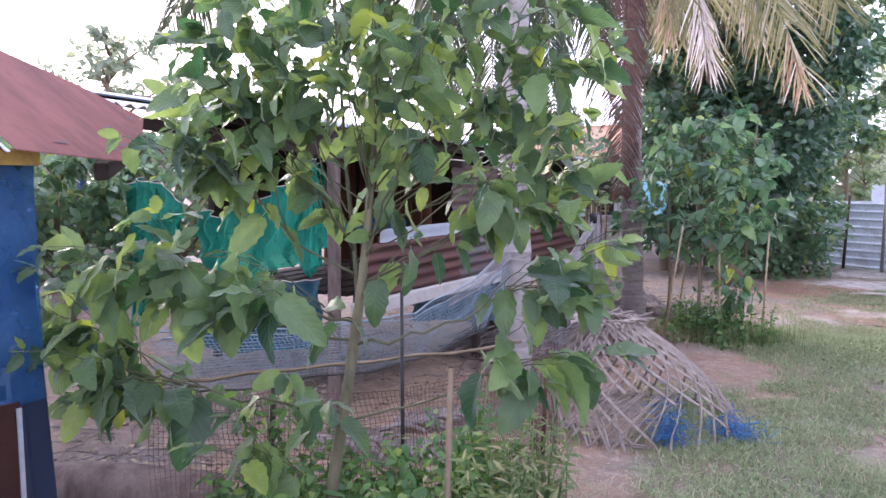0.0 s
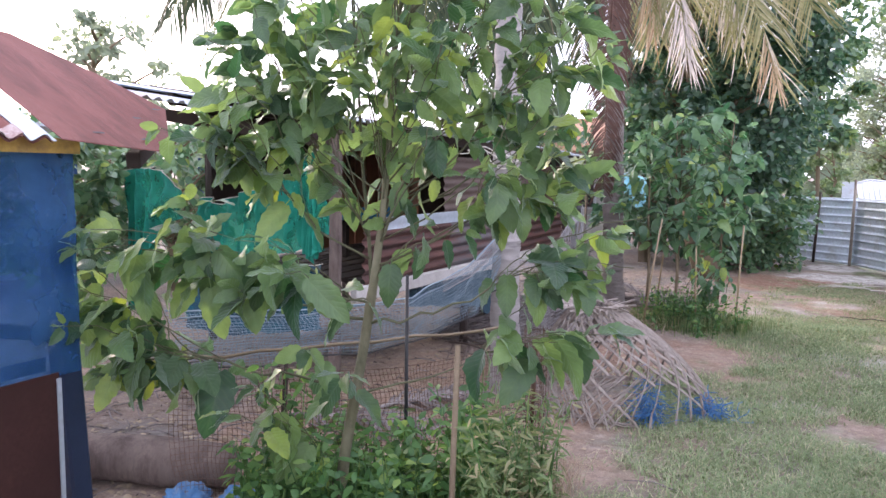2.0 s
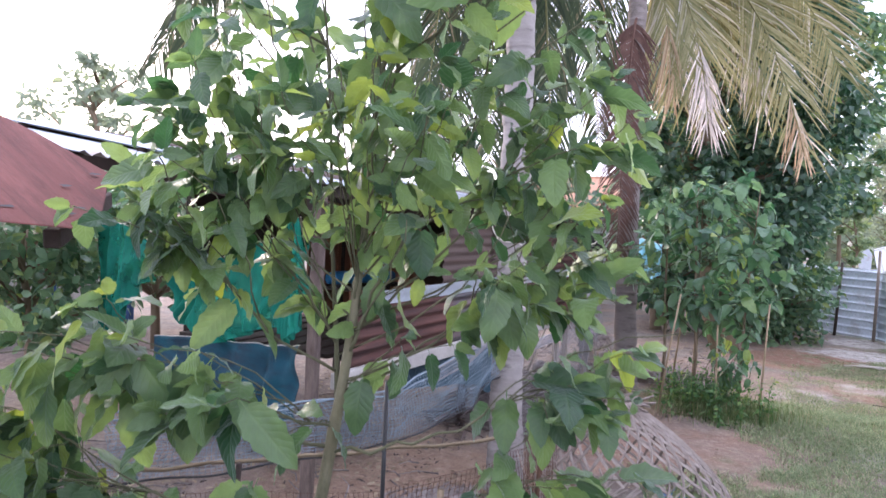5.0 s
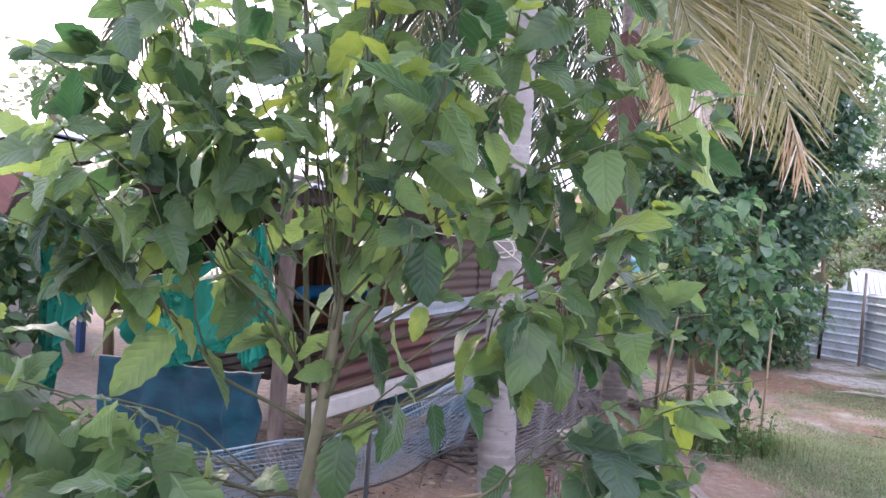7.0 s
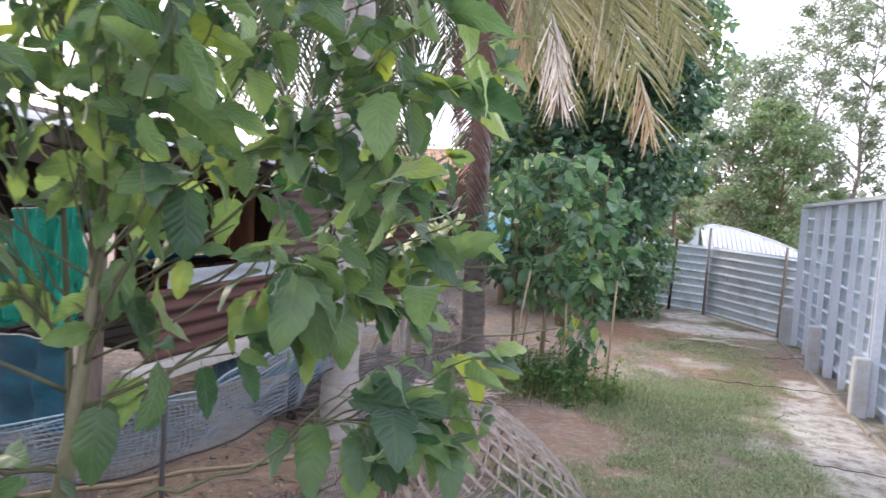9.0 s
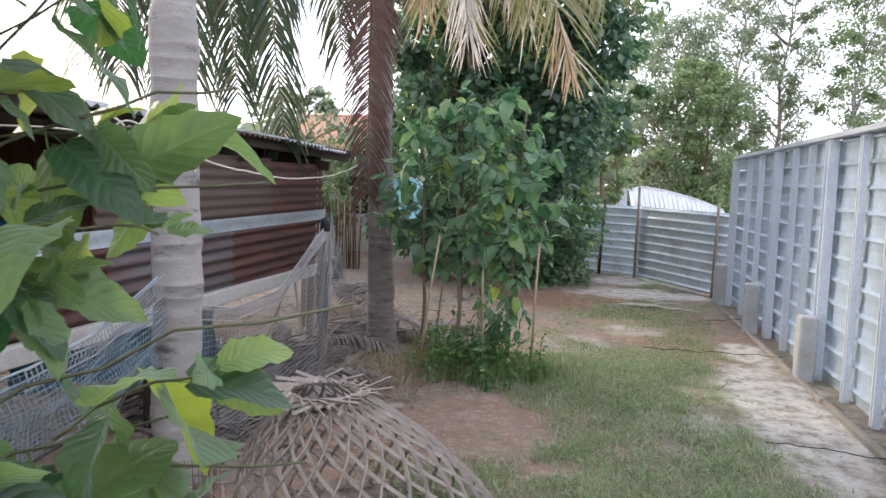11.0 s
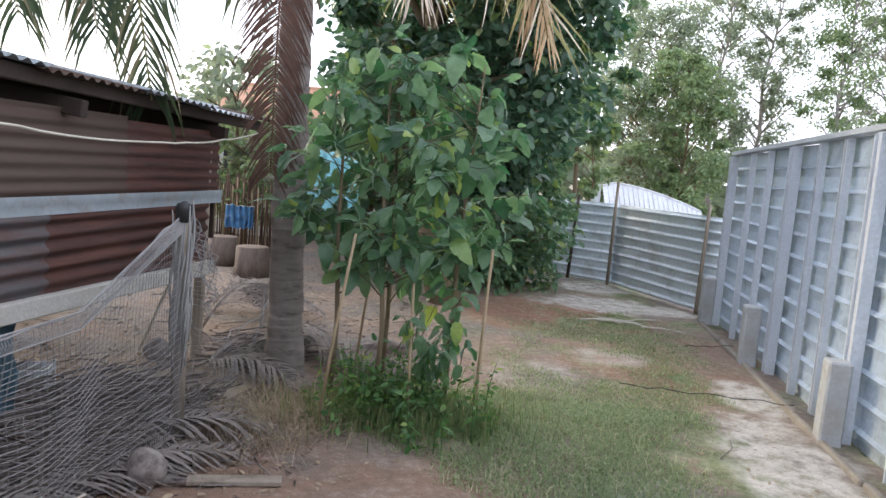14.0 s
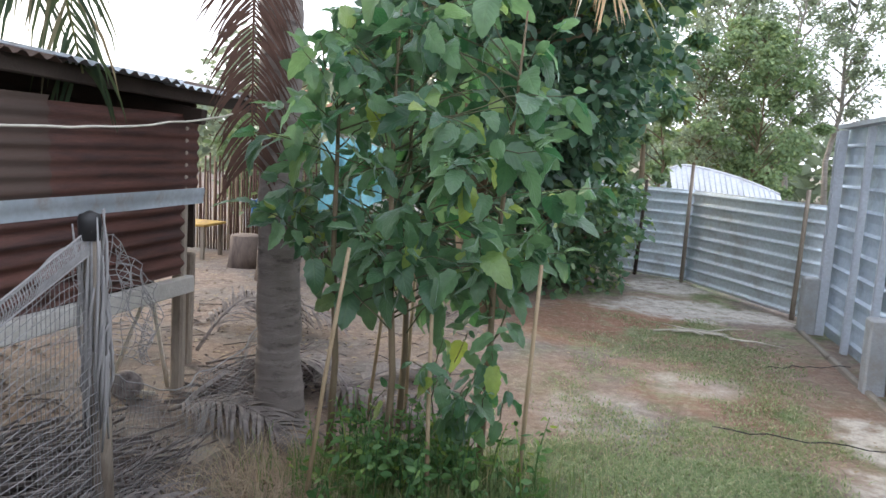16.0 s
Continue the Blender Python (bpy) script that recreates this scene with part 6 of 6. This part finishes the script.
for a, b, s in (((1.83, 8.75, 0.05), (1.0, 8.55, 0.012), 1), ((1.83, 7.05, 0.04), (0.7, 7.2, 0.012), 2), ((1.8, 4.7, 0.03), (1.2, 4.85, 0.012), 3)):
    r = random.Random(s)
    ob = tubeobj("hose", curve_pts(a, b, 12, 0.0, 0.012, r), 0.0032, M_BLACK)
    tagged(ob, "thin black water hose lying on the grass", "hose", "black hoses across the grass")


# ---------------------------------------------------------------- yard clutter
def old_frond(x, y, yaw, length, tilt, seed, material=None):
    lf, rb = Bag(), Bag()
    d = Vector((math.cos(radians(yaw)), math.sin(radians(yaw)), 0)) * length
    frond(lf, rb, (0, 0, 0.03), d * 0.5 + Vector((0, 0, 2 * tilt * length)), d + Vector((0, 0, 0.02)), leaflet=0.3, n=34, spread=0.8, ahead=0.7, hang=-0.15, seed=seed, rib=0.012)
    lf.v = [(a, b, max(c, 0.012 + 0.01 * ((i * 7) % 5) / 5)) for i, (a, b, c) in enumerate(lf.v)]
    rb.v = [(a, b, max(c, 0.01)) for a, b, c in rb.v]
    ob = thing("fallen_frond", "dry grey fallen palm frond on the soil", "palm frond", "fallen palm fronds", at=(x, y, ground_height(x, y)))
    lf.put("leaf_comb", material or M_FROND_OLD, ob, smooth=False)
    rb.put("rib", M_FROND_OLD, ob)


for k, (x, y, yaw, ln, tl) in enumerate(((-2.0, 4.5, 40, 1.0, 0.07), (-2.3, 4.9, 10, 0.9, 0.05), (-1.9, 4.0, 65, 1.0, 0.08), (-2.5, 4.6, -15, 0.9, 0.05), (-2.1, 5.1, -30, 0.8, 0.08), (-2.0, 4.9, 35, 1.0, 0.1), (-2.3, 5.3, 20, 0.9, 0.05), (-2.05, 6.3, -10, 0.8, 0.16), (-1.9, 6.7, 20, 0.7, 0.3), 
                                         (-2.9, 8.1, 10, 1.1, 0.2), (-2.5, 7.3, 70, 1.0, 0.32), (-2.1, 7.5, 110, 0.9, 0.34), (-1.3, 7.0, 60, 0.6, 0.1), (-1.9, 2.2, 60, 0.8, 0.04), (-2.3, 1.9, 15, 0.9, 0.05), (-1.5, 6.9, -20, 0.8, 0.1))):
    old_frond(x, y, yaw, ln, tl, k + 50)


def brush_heap(label, x0, x1, y0, y1, top, n, seed, yaw, spread, material):
    """A heap of dry frond strips and sticks, lying mostly one way."""
    r = random.Random(seed)
    bag = Bag()
    for k in range(n):
        x, y = r.uniform(x0, x1), r.uniform(y0, y1)
        a = radians(yaw + r.gauss(0, spread))
        ln = r.uniform(0.2, 0.75)
        h = top * r.random() ** 1.6 * math.sin(math.pi * min(1, max(0, (y - y0) / (y1 - y0))) * 0.8 + 0.3)
        d = Vector((math.cos(a), math.sin(a), r.gauss(0, 0.12))) * ln
        p = Vector((x, y, ground_height(x, y) + 0.012 + max(0, h)))
        pts = [p, p + d * 0.35 + Vector((0, 0, 0.02 * r.random())), p + d * 0.7 + Vector((0, 0, 0.015 * r.random())), p + d]
        pts = [Vector((min(q.x, x1 + 0.05), q.y, max(q.z, ground_height(q.x, q.y) + 0.008))) for q in pts]
        ribbon(bag, pts, r.choice((0.003, 0.005, 0.008, 0.011)), 0.0015)
    tagged(bag.put("brush_heap", material, smooth=False), label, "brushwood", kind="stuff")


def coconut(x, y, r, seed):
    bm = bmesh.new()
    bmesh.ops.create_icosphere(bm, subdivisions=3, radius=r)
    for v in bm.verts:
        a = math.atan2(v.co.y, v.co.x)
        v.co *= 1 + 0.06 * math.cos(3 * a) * (1 - abs(v.co.z) / r) + 0.03 * noise.noise(v.co * 20 + Vector((seed, 0, 0)))
        v.co.z *= 1.12
    ob = part("coconut", bm, M_FROND_OLD, smooth=True)
    ob.matrix_basis = pose(x, y, r * 0.85, 70, 20, seed * 40)
    tagged(ob, "old grey coconut husk lying on the soil", "coconut", "old coconuts in the yard")


coconut(-1.47, 4.72, 0.085, 1)
coconut(-2.42, 6.47, 0.08, 2)
coconut(-1.75, 6.5, 0.06, 3)
coconut(-2.0, 4.35, 0.07, 4)

brush_heap("heap of dry grey frond strips behind the net", -2.6, -1.64, 4.1, 5.5, 0.2, 620, 31, 55, 28, M_FROND_OLD)
brush_heap("dark rotted sticks among the grey frond strips", -2.5, -1.66, 4.0, 5.6, 0.12, 100, 32, 20, 50, M_STUMP)
brush_heap("dry frond scraps at the palm foot", -2.2, -1.62, 6.35, 7.2, 0.1, 170, 33, 20, 40, M_FROND_OLD)
bm = boxbm((0, 0, 0.014), (0.4, 0.07, 0.025), (0, 0, 0), 0.004)
pl = part("plank", bm, M_WOOD)
pl.matrix_basis = pose(-1.13, 4.85, 0.0, 0, 0, 18)
tagged(pl, "short weathered plank lying on red soil", "plank")
bm = bmesh.new()
low = [bm.verts.new((x, y, 0.012)) for x, y in ((-0.13, -0.42), (0.12, -0.4), (0.08, 0.1), (0.06, 0.45), (0.0, 0.47), (-0.08, 0.05))]
top = [bm.verts.new((v.co.x * 0.97, v.co.y * 0.99, 0.04 + 0.05 * abs(v.co.x))) for v in low]
bm.faces.new(top)
bm.faces.new(low[::-1])
for i in range(6):
    bm.faces.new((low[i], low[(i + 1) % 6], top[(i + 1) % 6], top[i]))
pl = part("plank", bm, M_WOOD)
pl.matrix_basis = pose(-1.64, 5.95, 0.0, 0, 0, -10)
tagged(pl, "grey board lying by the net", "plank")


def crate(x, y, turn):
    c = thing("plastic_crate", "small white plastic crate standing in the yard", "crate", at=(x, y, 0))
    c.rotation_euler = (0, 0, radians(turn))
    for i, (px, py, sx, sy) in enumerate(((0, -0.09, 0.26, 0.012), (0, 0.09, 0.26, 0.012), (-0.125, 0, 0.012, 0.17), (0.125, 0, 0.012, 0.17))):
        for z in (0.03, 0.17):
            part("rail", boxbm((px, py, z), (sx, sy, 0.04)), M_WHITEPANEL, c)
        part("side", boxbm((px * 0.96, py * 0.96, 0.1), (sx * 0.55, sy * 0.55 if sy > 0.1 else sy * 0.6, 0.12)), M_PALEWALL, c)
    for px in (-0.125, 0.125):
        for py in (-0.09, 0.09):
            part("corner", boxbm((px, py, 0.1), (0.02, 0.02, 0.2)), M_WHITEPANEL, c)
    part("base", boxbm((0, 0, 0.012), (0.24, 0.17, 0.01)), M_PALEWALL, c)


crate(-2.6, 5.45, 25)
st = thing("folding_stand", "pale green leaning stand of two sticks", "stand", at=(-2.5, 6.5, 0))
for a, b in (((-0.08, 0.02, 0.0), (0.14, 0.1, 0.62)), ((0.18, 0.2, 0.0), (0.13, 0.1, 0.62)), ((-0.08, 0.02, 0.01), (0.2, 0.05, 0.012))):
    tubeobj("stick", [a, b], 0.012, M_ROPE, st, 6)
lg = Bag().tube([(-2.72, 0.72, 0.1), (-2.7, 0.73, 0.11), (-2.45, 0.82, 0.12), (-2.2, 0.91, 0.11), (-1.95, 1.02, 0.1), (-1.93, 1.03, 0.1)], [0.07, 0.1, 0.11, 0.115, 0.1, 0.07], 14).put("fallen_log", M_STUMP)
tagged(lg, "short weathered log lying by the hut wall", "log")


# ---------------------------------------------------------------- beyond the yard
def build_house():
    h = thing("house", "low house with orange tiled roof beyond the trees", "house", at=(-4.6, 15.5, 0))
    part("wall", boxbm((0, 0, 0.95), (2.2, 3.0, 1.9)), M_PALEWALL, h)
    for k in range(2):
        bm = bmesh.new()
        beam(bm, (-1.3, -0.9 if k else 0.9, 2.3), (1.3, -0.9 if k else 0.9, 2.3), 2.1, 0.06, twist=22 if k else -22)
        part("roof", bm, M_ORANGE, h)
    for x in (-0.6, 0.5):
        w = part("window", boxbm((x, -1.51, 1.1), (0.7, 0.06, 0.8)), M_WHITEPANEL, h)
        part("pane", boxbm((x, -1.545, 1.1), (0.6, 0.01, 0.7)), M_BLACK, w)


build_house()
rw = thing("reed_wall", "brown upright reed screen at the yard end", "screen", at=(-4.2, 11.6, 0))
r = random.Random(4)
for k in range(70):
    x = -0.9 + 1.8 * k / 69
    tubeobj("reed", [(x, 0.02 * (k % 3), -0.02), (x + r.uniform(-0.03, 0.03), 0, r.uniform(0.9, 1.25))], 0.011, M_FROND_DEAD if k % 4 else M_STAKE, rw, 5)
sh = thing("far_hut", "pale open hut with blue posts beyond the yard", "hut", at=(-8.0, 4.2, 0))
part("back_wall", boxbm((-0.8, 0, 0.45), (0.06, 4.2, 0.9)), M_PALEWALL, sh)
part("roof", boxbm((0, 0, 1.75), (2.2, 4.6, 0.05), (0, -8, 0)), M_ZINC_OLD, sh)
for y in (-2.0, -1.0, 0.0, 1.0, 2.0):
    part("post", boxbm((0.8, y, 0.8), (0.07, 0.07, 1.6)), M_NAVY, sh)
tb = thing("yard_table", "low yellow table in the far yard", "table", at=(-4.9, 11.0, 0))
part("tabletop", boxbm((0, 0, 0.4), (0.8, 0.5, 0.03), bevel=0.006), M_YELLOWTRIM, tb)
for x in (-0.35, 0.35):
    for y in (-0.2, 0.2):
        part("leg", boxbm((x, y, 0.195), (0.04, 0.04, 0.39)), M_WOOD, tb)


# ---------------------------------------------------------------- weeds and grass
def weeds(name, label, places, material, seed, leaf=0.06, narrow=4, dense=42):
    """Upright leafy weeds: stems with pairs of small leaves."""
    r = random.Random(seed)
    mats, st = [], Bag()
    for x, y, h in places:
        z0 = ground_height(x, y) - 0.02
        lx, ly = r.gauss(0, 0.12) * h, r.gauss(0, 0.12) * h
        pts = [Vector((x + lx * t * t, y + ly * t * t, z0 + h * t)) for t in (0, 0.33, 0.66, 1)]
        st.tube(pts, [0.004, 0.0035, 0.003, 0.0015], 4)
        n = int(h * dense) + 4
        for k in range(n):
            t = 0.15 + 0.85 * (k + r.random()) / n
            p = Vector((x + lx * t * t, y + ly * t * t, z0 + h * t))
            a = k * 1.57 + r.uniform(-0.5, 0.5)
            s = leaf / 0.1 * r.uniform(0.6, 1.25) * (1.1 - 0.4 * t)
            out = Vector((math.cos(a), math.sin(a), 0))
            mats.append(Matrix.Translation(p + out * 0.015) @ leaf_turn(out, 5, r, 20) @ Matrix.Diagonal((s, s, s, 1)))
    ob = link_mesh(name, scatter_mesh(name, *(SMALL if narrow > 1 else LANCE), [q for k, q in enumerate(mats) if k % narrow or narrow == 1]), material, smooth=True)
    tagged(ob, label, "weeds", kind="stuff")
    if narrow > 1:
        link_mesh("narrow_leaves", scatter_mesh("narrow_leaves", *LANCE, mats[::narrow]), material, ob, smooth=True)
    st.put("weed_stem", M_WEED, ob, smooth=True)
    return ob


r = random.Random(21)
spots = [(r.gauss(-1.44, 0.05), r.gauss(0.76, 0.05), r.uniform(0.66, 0.82)) for k in range(5)]
for k in range(160):
    x = r.uniform(-1.6, -0.72)
    y = 0.55 + r.random() * 0.75 + 0.35 * max(0, x + 1.3)
    spots.append((x, y, r.uniform(0.22, 0.5) + (0.12 if -0.95 < x < -0.75 else 0.0)))
weeds("weeds", "tangle of fresh green weeds at the shrub foot", spots, M_WEED, 22, 0.064, 5, 52)
spots = [(r.gauss(-0.62, 0.1), r.gauss(1.15, 0.16), r.uniform(0.3, 0.66)) for k in range(46)]
weeds("weeds", "feathery grey-green weeds by the net post", spots, M_TUFT, 24, 0.045, 1, 75)
spots = [(r.gauss(-0.64, 0.22), r.gauss(5.88, 0.15), r.uniform(0.1, 0.42)) for k in range(130)]
weeds("weeds", "fresh green weeds under the saplings", spots, M_WEED, 23, 0.05)


def turf(x, y):
    """How far a spot lies inside the mown turf, with ragged edges."""
    left = x + 0.62 - 0.4 * noise.noise((y * 0.9, 1, 3)) - 0.22 * noise.noise((x * 3, y * 3, 5)) - 0.18 * max(0, y - 6)
    right = 1.5 - 0.42 * math.exp(-((y - 5.4) / 1.5) ** 2) - x + 0.25 * noise.noise((y * 1.2, 4, 8)) + 0.25 * noise.noise((x * 3, y * 3, 9))
    for cx, cy, rx, ry in BARE:
        left -= 0.42 * math.exp(-(((x - cx) / rx) ** 2 + ((y - cy) / ry) ** 2))
    return min(left, right, 9.9 - y + 0.8 * noise.noise((x * 1.5, 2, 6)))


def blades(name, label, n, where, height, material, seed, width=0.004, lean=0.5, inside=False):
    """Thin grass blades, each a bent strip."""
    rr = random.Random(seed)
    vs, fs = [], []
    made = 0
    while made < n:
        x, y = where(rr)
        d = 1.3 * noise.noise((x * 1.1, y * 1.1, 2)) + 0.6 * noise.noise((x * 4, y * 4, 8))
        if d < rr.uniform(-0.6, 0.3) or (inside and turf(x, y) < rr.uniform(-0.08, 0.4)):
            made += 1
            continue
        z = ground_height(x, y) - 0.004
        a = rr.uniform(0, 6.28)
        h = height * rr.uniform(0.5, 1.3)
        c, s = math.cos(a), math.sin(a)
        q = lean * h * rr.uniform(0.3, 1.6)
        o = len(vs)
        mx, my, mz = x + c * q * 0.35, y + s * q * 0.35, z + h * 0.7
        vs += [(x - s * width, y + c * width, z), (x + s * width, y - c * width, z), (mx + s * width * 0.8, my - c * width * 0.8, mz), (mx - s * width * 0.8, my + c * width * 0.8, mz), (x + c * q, y + s * q, z + h * 0.95)]
        fs += [(o, o + 1, o + 2, o + 3), (o + 3, o + 2, o + 4)]
        made += 1
    ob = Bag().add(vs, fs).put(name, material, smooth=False)
    return tagged(ob, label, "grass", kind="stuff")


M_GRASS = leafmat("mown_grass", (0.115, 0.18, 0.085), (0.235, 0.3, 0.15), (0.45, 0.42, 0.28), 0.22, 0.3, 0.6)
M_DRYGRASS = leafmat("dry_grass", (0.26, 0.2, 0.14), (0.4, 0.33, 0.24), (0.22, 0.23, 0.12), 0.2, 0.25, 0.8)
blades("grass", "short mown grass with bare patches", 170000, lambda q: (-1.0 + 2.6 * q.random(), 1.2 + 5.5 * q.random() ** 1.1), 0.034, M_GRASS, 61, 0.0024, 1.5, True)
blades("grass_clippings", "pale dry clippings strewn over the mown grass", 26000, lambda q: (-0.9 + 2.5 * q.random(), 1.2 + 8.0 * q.random() ** 1.3), 0.022, M_DRYGRASS, 66, 0.0017, 3.2, True)
blades("grass", "short mown grass further along the fence", 70000, lambda q: (-0.6 + 2.2 * q.random(), 6.2 + 4.0 * q.random()), 0.02, M_GRASS, 62, 0.003, 0.9, True)
blades("grass_tufts", "tall green grass round the saplings", 4200, lambda q: (q.gauss(-0.62, 0.25), q.gauss(5.88, 0.15)), 0.15, M_TUFT, 63, 0.0025, 0.35)
blades("dry_grass", "dry straw under the net and saplings", 1300, lambda q: (q.gauss(-1.2, 0.18), q.gauss(5.55, 0.32)), 0.11, M_DRYGRASS, 64, 0.002, 2.0)
blades("dry_grass", "dry straw at the foot of the weeds", 1200, lambda q: (q.uniform(-0.95, -0.5), q.gauss(1.5, 0.22)), 0.22, M_DRYGRASS, 65, 0.0018, 0.8)


def litter():
    rr = random.Random(71)
    mats = []
    for k in range(6000):
        x, y = (rr.uniform(-4.5, -0.6) if k % 3 else rr.uniform(-1.2, 1.8)), rr.uniform(0.4, 11.5)
        if k > 5000:
            x, y = rr.uniform(-3.2, -1.0), rr.uniform(0.3, 3.2)
        s = rr.uniform(0.15, 0.5) * (1.15 if x < -0.8 else 0.7)
        mats.append(Matrix.Translation((x, y, ground_height(x, y) + 0.008)) @ Euler((rr.uniform(-0.3, 0.3), rr.uniform(-0.4, 0.4), rr.uniform(0, 6.3))).to_matrix().to_4x4() @ Matrix.Diagonal((s, s, s, 1)))
    ob = link_mesh("leaf_litter", scatter_mesh("leaf_litter", *SMALL, mats), mat("dead_leaf", (0.28, 0.2, 0.12), (0.42, 0.34, 0.24), 20, 0.9, 0, 0.1, 60, vary=0.45))
    tagged(ob, "scattered dry fallen leaves and chaff", "litter", kind="stuff")
    mats = []
    for k in range(1700):
        x, y = rr.uniform(-4.2, -0.9), rr.uniform(0.6, 9.0)
        s = rr.uniform(0.2, 0.6)
        mats.append(Matrix.Translation((x, y, ground_height(x, y) + 0.006)) @ Euler((rr.uniform(-0.3, 0.3), rr.uniform(-0.4, 0.4), rr.uniform(0, 6.3))).to_matrix().to_4x4() @ Matrix.Diagonal((s * 0.5, s, s, 1)))
    ob = link_mesh("leaf_litter", scatter_mesh("leaf_litter", *SMALL, mats), mat("rotted_leaf", (0.05, 0.038, 0.036), (0.1, 0.075, 0.068), 20, 0.9, 0, 0.1, 60, vary=0.4))
    tagged(ob, "dark rotted leaves and bark on the yard soil", "litter", kind="stuff")
    tw = Bag()
    for k in range(640):
        x, y, a, ln = rr.uniform(-4.0, 1.2), rr.uniform(1.2, 9.5) if k < 420 else rr.uniform(0.4, 3.0), rr.uniform(0, 6.28), rr.uniform(0.08, 0.4)
        if x > -0.9 and rr.random() < 0.93:
            continue
        z = ground_height(x, y) + 0.008
        tw.tube([(x, y, z), (x + ln * 0.5 * math.cos(a), y + ln * 0.5 * math.sin(a), z + 0.012), (x + ln * math.cos(a + 0.2), y + ln * math.sin(a + 0.2), z)], [0.005, 0.004, 0.002], 4)
    straw = Bag()
    for x, y, a in ((0.65, 9.5, 0.1), (0.85, 9.55, -0.5), (0.9, 9.45, 2.4), (0.5, 9.45, 0.3), (1.1, 9.4, -0.3), (0.95, 9.6, 0.6), (0.7, 9.62, -0.2)):
        straw.tube([(x, y, 0.015), (x + 0.2 * math.cos(a), y + 0.2 * math.sin(a), 0.03), (x + 0.42 * math.cos(a), y + 0.42 * math.sin(a), 0.02)], [0.009, 0.007, 0.004], 5)
    tagged(tw.put("fallen_twigs", M_FROND_OLD), "dry fallen twigs on the soil", "twigs", kind="stuff")
    tagged(straw.put("fallen_twigs", M_ROPE), "pale dry sticks lying before the back fence", "twigs", kind="stuff")


litter()
